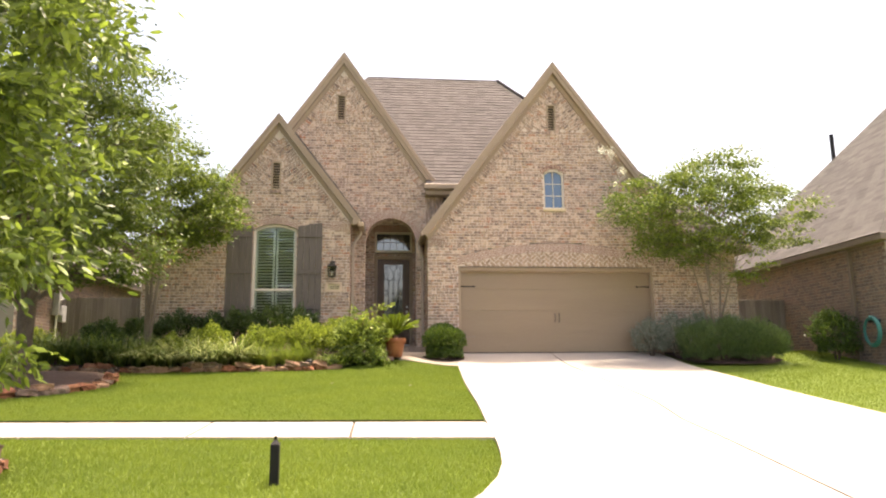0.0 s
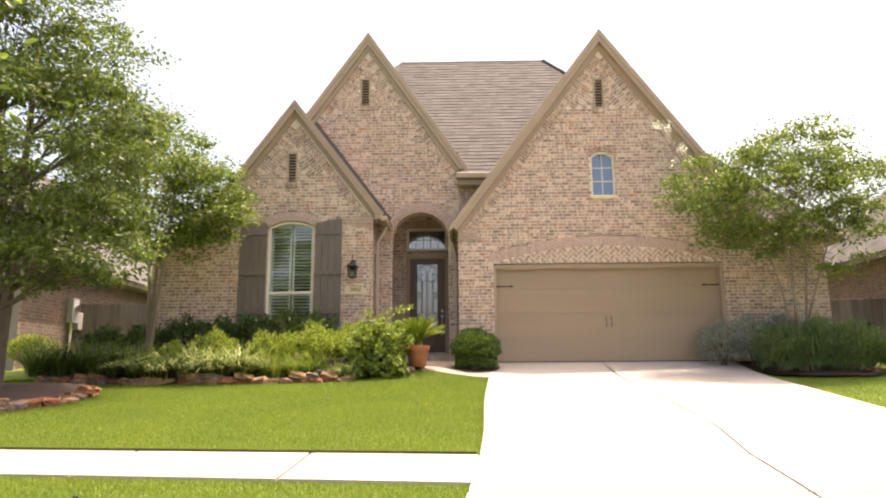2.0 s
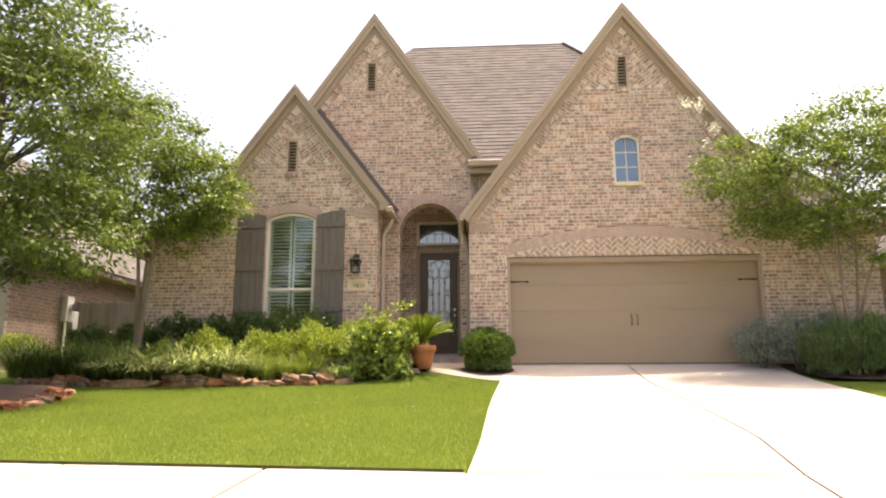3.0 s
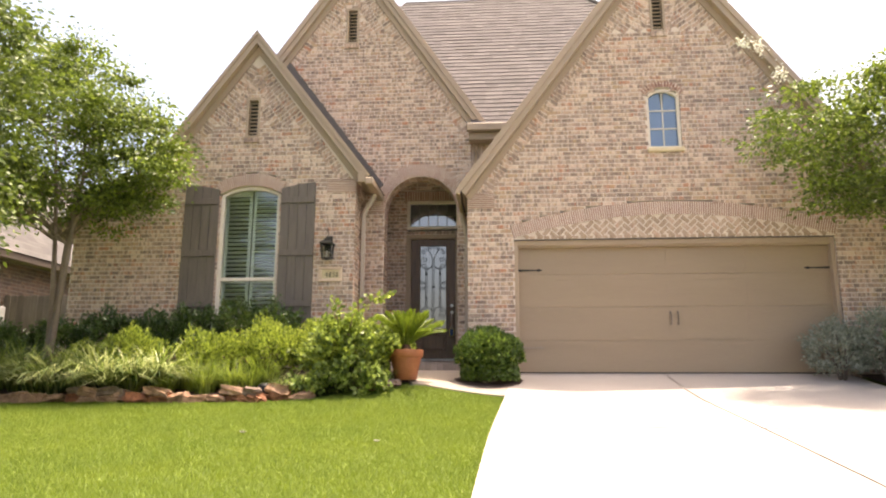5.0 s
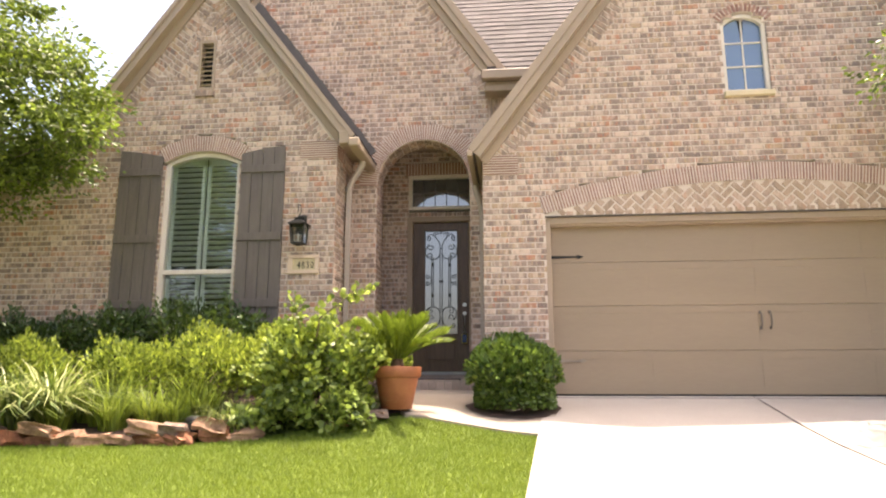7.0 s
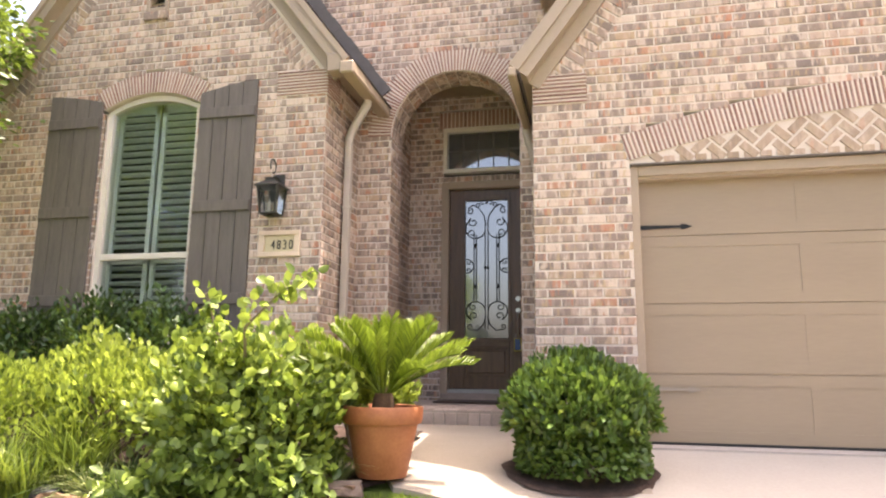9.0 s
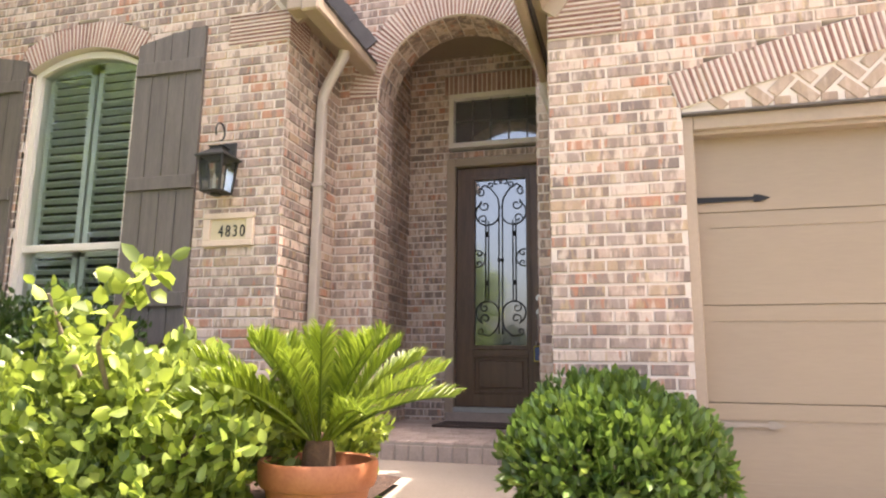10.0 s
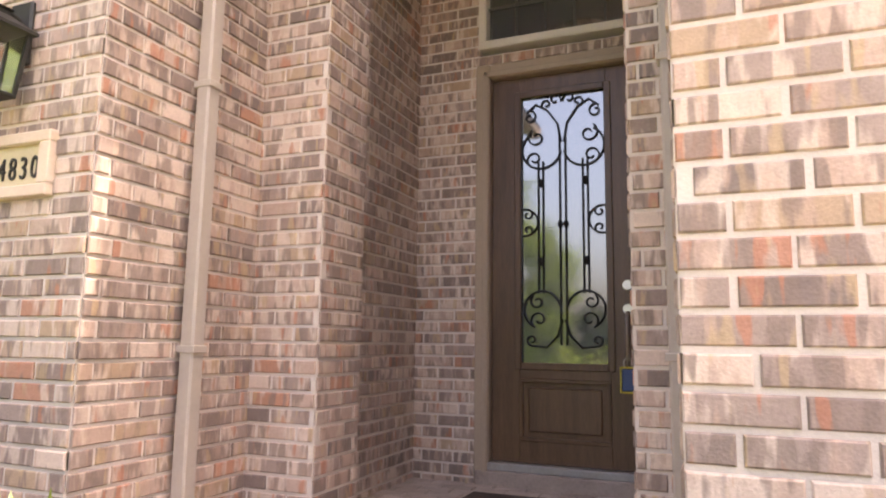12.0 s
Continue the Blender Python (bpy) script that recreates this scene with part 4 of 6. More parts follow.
# centred on its own base
W = (GX1 - GX0) / 2 - 0.06
SEC = 0.535
for k in range(4):
    z0, z1 = (0.043 if k == 0 else 0.015 + k * SEC), 0.008 + (k + 1) * SEC
    b = Build().box(-W, 0.0045, z0, W, 0.045, z1, 0.003).box(-W, 0.012, z1 - 0.004, W, 0.04, z1 + 0.011)
    n = 4
    cell = 2 * W / n
    # frame of rails and stiles standing proud, with long sunk panels between
    b.box(-W, 0, z0, W, 0.0065, z0 + 0.085).box(-W, 0, z1 - 0.085, W, 0.0065, z1)
    for i in range(n + 1):
        x0, x1 = max(-W, -W + i * cell - 0.075), min(W, -W + i * cell + 0.075)
        b.box(x0, 0, z0 + 0.085, x1, 0.0065, z1 - 0.085)
    part("door_section", b, M_GARAGE, gd)
for sx in (-1, 1):
    for z, mat, lab in ((1.69, M_IRON, "black iron strap hinge with a spear tip"), (0.43, M_HINGE, "faded strap hinge painted over")):
        x0 = sx * W
        pts = [(x0, z - 0.018), (x0 - sx * 0.31, z - 0.009), (x0 - sx * 0.315, z - 0.022), (x0 - sx * 0.345, z - 0.02), (x0 - sx * 0.40, z), (x0 - sx * 0.345, z + 0.02), (x0 - sx * 0.315, z + 0.022), (x0 - sx * 0.31, z + 0.009), (x0, z + 0.018)]
        part("strap_hinge", Build().prism(pts, -0.012, -0.0005), mat, gd, lab)
for x in (-0.055, 0.055):
    b = Build().tube([(x, -0.004, 0.81), (x, -0.045, 0.84), (x, -0.05, 0.90), (x, -0.045, 0.96), (x, -0.004, 0.99)], [0.010, 0.008, 0.009, 0.008, 0.010], 8)
    b.box(x - 0.014, -0.008, 0.79, x + 0.014, 0, 0.83, 0.003).box(x - 0.014, -0.008, 0.97, x + 0.014, 0, 1.01, 0.003)
    part("pull_handle", b, M_SHUTTER, gd, "weathered brown pull handle", True)
part("weather_seal", Build().box(-W, -0.006, 0.0, W, 0.04, 0.042, 0.004), M_IRON, gd, "black rubber bottom seal")
b = Build().box(GX0 - 0.002, FY + 0.03, -0.02, GX0 + 0.06, FY + 0.2, GTOP, 0.006).box(GX1 - 0.06, FY + 0.03, -0.02, GX1 + 0.002, FY + 0.2, GTOP, 0.006)
b.box(GX0 + 0.0605, FY + 0.033, GTOP - 0.085, GX1 - 0.0605, FY + 0.197, GTOP - 0.001, 0.006).box(GX0 + 0.061, FY + 0.06, GTOP - 0.11, GX1 - 0.061, FY + 0.15, GTOP - 0.07, 0.006)
# thin lintel edge; its dark colour paints the shadow line under the brickwork
structure("garage_lintel", Build().box(GX0, FY - 0.006, GTOP, GX1, FY + 0.2, GTOP + 0.012), M_SHUTTER, "steel lintel coloured dark for the shadow line over the garage door", "lintel")
structure("garage_door_frame", b, M_TRIM, "tan painted frame round the garage door", "door frame")
structure("garage_closing", Build().box(GX0 - 0.1, FY + 0.21, -0.1, GX1 + 0.1, FY + 0.26, 2.3), M_INTERIOR_SHADE, "near-black panel standing in for the unlit garage behind the door", "wall")


def arch_pts(cu, half, spring, crown, n=14):
    sag = crown - spring
    r = (half * half + sag * sag) / (2 * sag)
    a = math.asin(min(1, half / r))
    return [(cu + r * math.sin(-a + 2 * a * i / n), crown - r + r * math.cos(-a + 2 * a * i / n)) for i in range(n + 1)]


def arch_frame(cu, half, z0, spring, crown, t, y0, y1):
    """A window frame with an arched head, as one ring."""
    outer = [(cu - half, z0)] + arch_pts(cu, half, spring, crown) + [(cu + half, z0)]
    inner = [(cu - half + t, z0 + t)] + arch_pts(cu, half - t, spring - t * 0.3, crown - t) + [(cu + half - t, z0 + t)]
    n = len(outer)
    vs = [(p[0], y, p[1]) for y in (y0, y1) for p in outer] + [(p[0], y, p[1]) for y in (y0, y1) for p in inner]
    fs = []
    for i in range(n):
        j = (i + 1) % n
        fs += [(i, j, 2 * n + j, 2 * n + i), (n + i, 3 * n + i, 3 * n + j, n + j), (i, n + i, n + j, j), (2 * n + i, 2 * n + j, 3 * n + j, 3 * n + i)]
    return Build().add(vs, fs)


# ---- wing window ----
w1 = tagged(thing("window_1", (WIN_C, GY + 0.06, 0.82), "tall arched double-hung window with cream frame and louvred blinds", "window"), kind="structure")
part("window_frame", arch_frame(0, WIN_H, 0, 2.30, 2.45, 0.055, -0.01, 0.12), M_FRAME, w1)
part("meeting_rail", Build().box(-WIN_H + 0.05, 0.0, 0.77, WIN_H - 0.05, 0.05, 0.83, 0.006), M_FRAME, w1)
part("window_sill", Build().box(-WIN_H - 0.02, -0.09, -0.06, WIN_H + 0.02, 0.1, 0.0, 0.008), M_FRAME, w1)
for z0, z1, y, nm in ((0.05, 0.78, 0.045, "pane"), (0.82, 2.42, 0.028, "pane")):
    if z1 < 1:
        b = Build().box(-WIN_H + 0.05, y, z0, WIN_H - 0.05, y + 0.006, z1)
    else:
        b = Build().prism([(-WIN_H + 0.05, z0)] + arch_pts(0, WIN_H - 0.05, 2.285, 2.42) + [(WIN_H - 0.05, z0)], y, y + 0.006)
    p = part(nm, b, M_GLASS, w1, "greenish window glass")
    p.visible_shadow = False
for sx in (-1, 1):
    x0, x1 = (0.015, WIN_H - 0.05) if sx > 0 else (-WIN_H + 0.05, -0.015)
    b = Build().box(x0, 0.10, 0.05, x0 + 0.05, 0.125, 2.38).box(x1 - 0.05, 0.10, 0.05, x1, 0.125, 2.38)
    for z in (0.05, 0.74, 2.30):
        b.box(x0, 0.10, z, x1, 0.125, z + 0.09)
    z = 0.18
    while z < 2.28:
        if not 0.72 < z < 0.86:
            b.box(x0 + 0.05, -0.03, -0.005, x1 - 0.05, 0.03, 0.005, 0, Matrix.Translation((0, 0.112, z)) @ Matrix.Rotation(radians(-26), 4, "X"))
        z += 0.074
    part("louvred_blind", b, M_LOUVRE, w1, "white louvred plantation shutter")
# added box whose near-black colour stands in for an unlit room
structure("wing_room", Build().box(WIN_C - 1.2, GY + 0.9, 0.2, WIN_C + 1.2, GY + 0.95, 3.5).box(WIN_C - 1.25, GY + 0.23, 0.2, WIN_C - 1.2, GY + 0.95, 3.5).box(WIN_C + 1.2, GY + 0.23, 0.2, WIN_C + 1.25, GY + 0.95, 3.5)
          .box(WIN_C - 1.2, GY + 0.23, 3.5, WIN_C + 1.2, GY + 0.95, 3.55).box(WIN_C - 1.2, GY + 0.23, 0.15, WIN_C + 1.2, GY + 0.95, 0.2), M_INTERIOR_SHADE, "near-black box standing in for the unlit room behind the window", "wall")


def shutter(x0, x1, inner_low):
    """A board-and-batten shutter; its head sinks towards the window."""
    w = x1 - x0
    sh = thing("window_shutter", ((x0 + x1) / 2, GY - 0.008, 0.86), "weathered grey-brown board-and-batten wooden shutter beside the window", "shutter", "shutters of the wing window")
    n = 4
    for i in range(n):
        a, c = -w / 2 + w * i / n + 0.004, -w / 2 + w * (i + 1) / n - 0.004
        za = 2.45 - 0.10 * ((i if inner_low > 0 else n - i) / n) ** 1.5
        zc = 2.45 - 0.10 * ((i + 1 if inner_low > 0 else n - i - 1) / n) ** 1.5
        b = Build().prism([(a, 0.0), (c, 0.0), (c, zc), (a, za)], -0.028, -0.002)
        part("board", b, M_SHUTTER, sh)
    for z in (0.27, 1.15, 2.08):
        part("batten", Build().box(-w / 2 + 0.012, -0.050, z, w / 2 - 0.012, -0.028, z + 0.105, 0.004), M_SHUTTER, sh)
    return sh


shutter(-4.555, -3.935, 1)
shutter(-2.825, -2.215, -1)

# ---- upper garage window ----
w2 = tagged(thing("window_2", (3.73, FY + 0.05, 3.72), "small arched six-light window with cream frame", "window"), kind="structure")
part("window_frame", arch_frame(0, 0.275, -0.02, 0.90, 1.04, 0.045, -0.02, 0.1), M_FRAME, w2)
part("window_sill", Build().box(-0.30, -0.11, -0.09, 0.30, 0.08, -0.02, 0.01), M_STONE, w2, "cast stone sill")
for i in range(2):
    for j in range(3):
        b = Build()
        x0, x1 = (-0.232, -0.009) if i == 0 else (0.009, 0.232)
        zs = (0.025, 0.345, 0.665, 0.99)
        if j < 2:
            b.box(x0, 0.035, zs[j] + 0.009, x1, 0.041, zs[j + 1] - 0.009)
        else:
            top = arch_pts(0, 0.232, 0.89, 0.995)
            pts = [(x0, zs[j] + 0.009)] + [p for p in top if x0 - 1e-3 <= p[0] <= x1 + 1e-3] + [(x1, zs[j] + 0.009)]
            b.prism(pts, 0.035, 0.041)
        part("pane", b, M_GLASS_SKY, w2, "opaque reflecting pane coloured blue-grey for reflected sky")
b = Build().box(-0.009, 0.02, 0.02, 0.009, 0.05, 1.0).box(-0.24, 0.02, 0.336, 0.24, 0.05, 0.354).box(-0.24, 0.02, 0.656, 0.24, 0.05, 0.674)
part("glazing_bar", b, M_FRAME, w2)
structure("attic_closing", Build().box(3.3, FY + 0.12, 3.5, 4.2, FY + 0.16, 5.0).box(3.5, FY + 0.1, 5.6, 3.95, FY + 0.14, 6.8), M_INTERIOR_SHADE, "near-black panels standing in for the unlit attic behind window and vent", "wall")


# ---- gable vents ----
def gable_vent(x, y, z0, z1):
    v = thing("gable_vent", (x, y, z0), "narrow tan louvred gable vent on a cast stone sill", "vent", "gable vents")
    h = z1 - z0
    part("frame", Build().box(-0.125, -0.025, 0, -0.085, 0.1, h, 0.004).box(0.085, -0.025, 0, 0.125, 0.1, h, 0.004).box(-0.085, -0.025, h - 0.045, 0.085, 0.1, h, 0.004).box(-0.085, -0.025, 0, 0.085, 0.1, 0.04, 0.004), M_TRIM, v)
    part("backing", Build().box(-0.085, 0.09, 0, 0.085, 0.1, h), M_INTERIOR_SHADE, v, "near-black board standing in for the shade behind the slats")
    n = 9
    for i in range(n):
        z = 0.06 + (h - 0.12) * (i + 0.5) / n
        part("slat", Build().box(-0.085, -0.03, -0.007, 0.085, 0.03, 0.007, 0, Matrix.Translation((0, 0.02, z)) @ Matrix.Rotation(radians(35), 4, "X")), M_TRIM, v)
    part("sill", Build().box(-0.14, -0.04, -0.10, 0.14, 0.02, -0.005, 0.008), M_BRICK, v, "brick sill")


gable_vent(3.73, FY, 5.80, 6.55)
gable_vent(-3.42, GY, 4.17, 4.92)
gable_vent(-1.86, MY, 6.42, 7.18)

# ---- front door ----
DX0, DX1, DZ0, DZ1 = -0.83, 0.085, 0.345, 2.77
dc = (DX0 + DX1) / 2
b = Build().box(DX0 - 0.095, DY - 0.03, 0.2, DX0, DY + 0.12, DZ1 + 0.10, 0.008).box(DX1, DY - 0.03, 0.2, DX1 + 0.095, DY + 0.12, DZ1 + 0.10, 0.008).box(DX0, DY - 0.03, DZ1 + 0.005, DX1, DY + 0.12, DZ1 + 0.10, 0.008)
b.box(DX0 - 0.04, DY - 0.045, 0.2, DX0 - 0.004, DY - 0.03, DZ1 + 0.05, 0.005).box(DX1 + 0.004, DY - 0.045, 0.2, DX1 + 0.04, DY - 0.03, DZ1 + 0.05, 0.005).box(DX0 - 0.04, DY - 0.045, DZ1 + 0.01, DX1 + 0.04, DY - 0.03, DZ1 + 0.05, 0.005)
structure("door_frame", b, M_TRIM, "tan painted front door frame", "door frame")
d1 = tagged(thing("door_1", (dc, DY + 0.03, DZ0), "closed dark-stained wooden front door with glass and iron scrollwork", "door"), kind="structure")
HW, HT = (DX1 - DX0) / 2 - 0.004, DZ1 - DZ0
GLX0, GLX1, GLZ0, GLZ1 = -0.275, 0.275, 0.585, 2.30
b = Build().box(-HW, 0, 0, GLX0, 0.045, HT, 0.004).box(GLX1, 0, 0, HW, 0.045, HT, 0.004).box(GLX0, 0, GLZ1, GLX1, 0.045, HT, 0.003).box(GLX0, 0, 0, GLX1, 0.045, 0.13, 0.003).box(GLX0, 0, 0.50, GLX1, 0.045, GLZ0, 0.003).box(GLX0, 0.015, 0.13, GLX1, 0.045, 0.50)
part("slab", b, M_DOORWOOD, d1)
b = Build().box(GLX0 + 0.05, 0.004, 0.18, GLX1 - 0.05, 0.02, 0.45, 0.012)
b.box(GLX0, -0.008, 0.13, GLX1, 0.012, 0.152, 0.004).box(GLX0, -0.008, 0.478, GLX1, 0.012, 0.50, 0.004).box(GLX0, -0.008, 0.152, GLX0 + 0.022, 0.012, 0.478, 0.004).box(GLX1 - 0.022, -0.008, 0.152, GLX1, 0.012, 0.478, 0.004)
part("lower_panel", b, M_DOORWOOD, d1)
b = Build().box(GLX0 - 0.03, -0.014, GLZ0 - 0.03, GLX0 + 0.012, 0.01, GLZ1 + 0.03, 0.005).box(GLX1 - 0.012, -0.014, GLZ0 - 0.03, GLX1 + 0.03, 0.01, GLZ1 + 0.03, 0.005)
b.box(GLX0 + 0.012, -0.014, GLZ0 - 0.03, GLX1 - 0.012, 0.01, GLZ0 + 0.012, 0.005).box(GLX0 + 0.012, -0.014, GLZ1 - 0.012, GLX1 - 0.012, 0.01, GLZ1 + 0.03, 0.005)
part("glass_bead", b, M_DOORWOOD, d1)
part("pane", Build().box(GLX0, 0.022, GLZ0, GLX1, 0.03, GLZ1), M_GLASS_DOOR, d1, "dark reflecting door glass")
part("sill_plate", Build().box(-HW - 0.03, -0.06, -0.05, HW + 0.03, 0.05, -0.003, 0.006), M_SILL, d1, "grey metal threshold")
part("step_board", Build().box(-HW - 0.09, -0.075, -0.15, HW + 0.09, 0.05, -0.05, 0.008), M_PORCH, d1, "brick course below the threshold")


def spiral(cx, cz, r0, r1, a0, a1, n=22):
    return [(cx + (r0 + (r1 - r0) * i / n) * math.cos(radians(a0 + (a1 - a0) * i / n)), 0.012, cz + (r0 + (r1 - r0) * i / n) * math.sin(radians(a0 + (a1 - a0) * i / n))) for i in range(n + 1)]


iron = Build()
for x in (-0.018, 0.018):
    iron.tube([(x, 0.012, GLZ0 + 0.12), (x, 0.012, 2.02)], 0.0062, 6)
for sx in (-1, 1):
    iron.tube([(sx * 0.155, 0.012, 1.02), (sx * 0.155, 0.012, 1.86)], 0.0062, 6)
    iron.tube([(sx * 0.125, 0.012, 1.02), (sx * 0.125, 0.012, 1.86)], 0.0062, 6)
    # upper heart-shaped scrolls
    f = lambda pts: [(sx * p[0], p[1], p[2]) for p in pts]
    iron.tube(f(spiral(0.135, 1.94, 0.125, 0.125, 190, 420)), 0.007, 6)
    iron.tube(f(spiral(0.165, 2.02, 0.06, 0.018, 60, -330)), 0.006, 6)
    iron.tube(f(spiral(0.18, 1.88, 0.05, 0.016, -40, 330)), 0.006, 6)
    iron.tube(f([(0.01, 0.012, 1.98), (0.03, 0.012, 2.10), (0.10, 0.012, 2.20), (0.17, 0.012, 2.24), (0.23, 0.012, 2.19)]), 0.007, 6)
    iron.tube(f(spiral(0.21, 2.16, 0.045, 0.012, 90, 470)), 0.006, 6)
    iron.tube(f(spiral(0.10, 2.235, 0.035, 0.010, -60, 300)), 0.006, 6)
    iron.tube(f(spiral(0.045, 2.26, 0.04, 0.012, 200, -140)), 0.006, 6)
    # side scrolls at mid height
    iron.tube(f(spiral(0.245, 1.47, 0.085, 0.085, 80, 280)), 0.006, 6)
    iron.tube(f(spiral(0.225, 1.52, 0.035, 0.010, 90, 430)), 0.006, 6)
    iron.tube(f(spiral(0.225, 1.42, 0.035, 0.010, -90, -430)), 0.006, 6)
    # lower scrolls
    iron.tube(f(spiral(0.135, 0.92, 0.115, 0.115, -60, 170)), 0.007, 6)
    iron.tube(f(spiral(0.155, 0.86, 0.055, 0.015, -60, 330)), 0.006, 6)
    iron.tube(f(spiral(0.165, 0.97, 0.045, 0.014, 60, -330)), 0.006, 6)
    iron.tube(f([(0.01, 0.012, 0.86), (0.04, 0.012, 0.76), (0.11, 0.012, 0.69), (0.20, 0.012, 0.70)]), 0.007, 6)
    iron.tube(f(spiral(0.20, 0.735, 0.035, 0.010, -90, 300)), 0.006, 6)
    for x, z in ((0.14, 1.72), (0.14, 1.22), (0.018, 1.45)):
        iron.lathe([(0.0, -0.03), (0.012, -0.018), (0.017, 0.0), (0.012, 0.018), (0.0, 0.03)], 8, (sx * x, 0.012, z))
part("iron_scrollwork", iron, M_IRON, d1, "black wrought iron scrolls over the glass", True)
hb = Build()
for z in (1.06, 0.92):
    hb.tube([(HW - 0.07, -0.004, z), (HW - 0.07, -0.03, z)], [0.033, 0.028], 14)
hb.tube([(HW - 0.07, -0.03, 0.90), (HW - 0.07, -0.065, 0.86), (HW - 0.07, -0.07, 0.74), (HW - 0.07, -0.05, 0.62), (HW - 0.07, -0.004, 0.60)], [0.012, 0.011, 0.011, 0.011, 0.014], 8)
part("door_handle", hb, M_METAL, d1, "brushed nickel handle set with deadbolt", True)
lb = thing("key_lockbox", (dc + HW - 0.07, DY - 0.045, DZ0 + 0.45), "blue key lockbox with yellow rim hanging from the door handle", "lockbox")
part("body", Build().box(-0.035, -0.03, 0, 0.035, 0.005, 0.13, 0.008), speckled("lockbox_blue", (0.02, 0.045, 0.12), (0.04, 0.075, 0.18), 5, 60, 0.5), lb)
part("rim", Build().box(-0.042, -0.034, -0.008, -0.035, 0.006, 0.138, 0.002).box(0.035, -0.034, -0.008, 0.042, 0.006, 0.138, 0.002).box(-0.035, -0.034, 0.13, 0.035, 0.006, 0.138, 0.002).box(-0.035, -0.034, -0.008, 0.035, 0.006, 0.0, 0.002), speckled("lockbox_yellow", (0.45, 0.36, 0.03), (0.60, 0.48, 0.06), 5, 60, 0.5), lb, "yellow rim")
part("shackle", Build().tube([(-0.02, -0.012, 0.13), (-0.02, -0.012, 0.175), (0.0, -0.012, 0.195), (0.02, -0.012, 0.175), (0.02, -0.012, 0.13)], 0.005, 8), M_METAL, lb, "", True)

# transom
t1 = tagged(thing("window_3", ((-0.91 + 0.16) / 2, DY, 2.985), "rectangular transom window with muntins over the front door", "window"), kind="structure")
b = Build().box(-0.535, -0.035, 0, 0.535, 0.1, 0.055, 0.006).box(-0.535, -0.035, 0.54, 0.535, 0.1, 0.595, 0.006).box(-0.535, -0.035, 0.055, -0.48, 0.1, 0.54, 0.006).box(0.48, -0.035, 0.055, 0.535, 0.1, 0.54, 0.006)
part("window_frame", b, M_FRAME, t1)
for i in range(5):
    for j in range(2):
        x0, x1 = -0.48 + 0.192 * i + 0.006, -0.48 + 0.192 * (i + 1) - 0.006
        z0, z1 = 0.055 + 0.2425 * j + 0.006, 0.055 + 0.2425 * (j + 1) - 0.006
        part("pane", Build().box(x0, 0.03, z0, x1, 0.036, z1), M_GLASS_DOOR, t1, "dark reflecting pane")
b = Build()
for i in range(1, 5):
    b.box(-0.48 + 0.192 * i - 0.007, 0.018, 0.055, -0.48 + 0.192 * i + 0.007, 0.04, 0.54)
b.box(-0.48, 0.018, 0.29, 0.48, 0.04, 0.305)
part("glazing_bar", b, speckled("dark_muntin", (0.05, 0.045, 0.04), (0.09, 0.08, 0.07), 5, 50, 0.5), t1, "dark glazing bars")
structure("hall_closing", Build().box(-1.3, DY + 0.14, 0, 0.4, DY + 0.18, 4.0), M_INTERIOR_SHADE, "near-black panel standing in for the unlit hall behind the front door", "wall")
mat_ = thing("door_mat", (-0.42, 19.28, 0.213), "thin dark brown door mat lying on the brick porch", "doormat")
part("weave", Build().box(-0.40, -0.25, 0, 0.40, 0.25, 0.018, 0.006), M_MAT, mat_)

# ---- lantern, house number, downspouts ----
M_LANTERN = speckled("lantern_bronze", (0.028, 0.027, 0.023), (0.055, 0.052, 0.044), 8, 80, 0.55, 0.4, relief=0.15)
ln = thing("wall_lantern", (-1.95, GY - 0.005, 1.98), "black iron wall lantern with clear glass on the brick", "lantern")
part("back_plate", Build().box(-0.06, -0.022, 0.10, 0.06, 0.0, 0.36, 0.008), M_LANTERN, ln)
b = Build().tube([(0, -0.02, 0.28), (0, -0.09, 0.30), (0, -0.14, 0.29)], 0.012, 8)
b.tube([(0.0, -0.14 + 0.055 * math.sin(radians(a)), 0.405 - 0.065 * math.cos(radians(a))) for a in range(0, 330, 22)], 0.007, 6)
part("scroll_arm", b, M_LANTERN, ln, "", True)
b = Build()
for (h0, r0), (h1, r1) in (((0.21, 0.115), (0.262, 0.05)), ((0.262, 0.05), (0.285, 0.045)), ((0.285, 0.06), (0.30, 0.02)), ((0.198, 0.118), (0.21, 0.118))):
    vs = [(sx * r, -0.14 + sy * r, h) for h, r in ((h0, r0), (h1, r1)) for sx, sy in ((-1, -1), (1, -1), (1, 1), (-1, 1))]
    b.add(vs, [(0, 3, 2, 1), (4, 5, 6, 7), (0, 1, 5, 4), (1, 2, 6, 5), (2, 3, 7, 6), (3, 0, 4, 7)])
part("roof", b, M_LANTERN, ln)
b = Build().box(-0.082, -0.222, -0.055, 0.082, -0.058, -0.04, 0.004).box(-0.03, -0.17, -0.075, 0.03, -0.11, -0.055, 0.006)
for sx in (-1, 1):
    for sy in (-1, 1):
        b.add([(sx * r + dx, -0.14 + sy * r + dy, h) for h, r in ((-0.04, 0.074), (0.198, 0.096)) for dx, dy in ((-0.007, -0.007), (0.007, -0.007), (0.007, 0.007), (-0.007, 0.007))],
              [(0, 3, 2, 1), (4, 5, 6, 7), (0, 1, 5, 4), (1, 2, 6, 5), (2, 3, 7, 6), (3, 0, 4, 7)])
part("cage", b, M_LANTERN, ln)
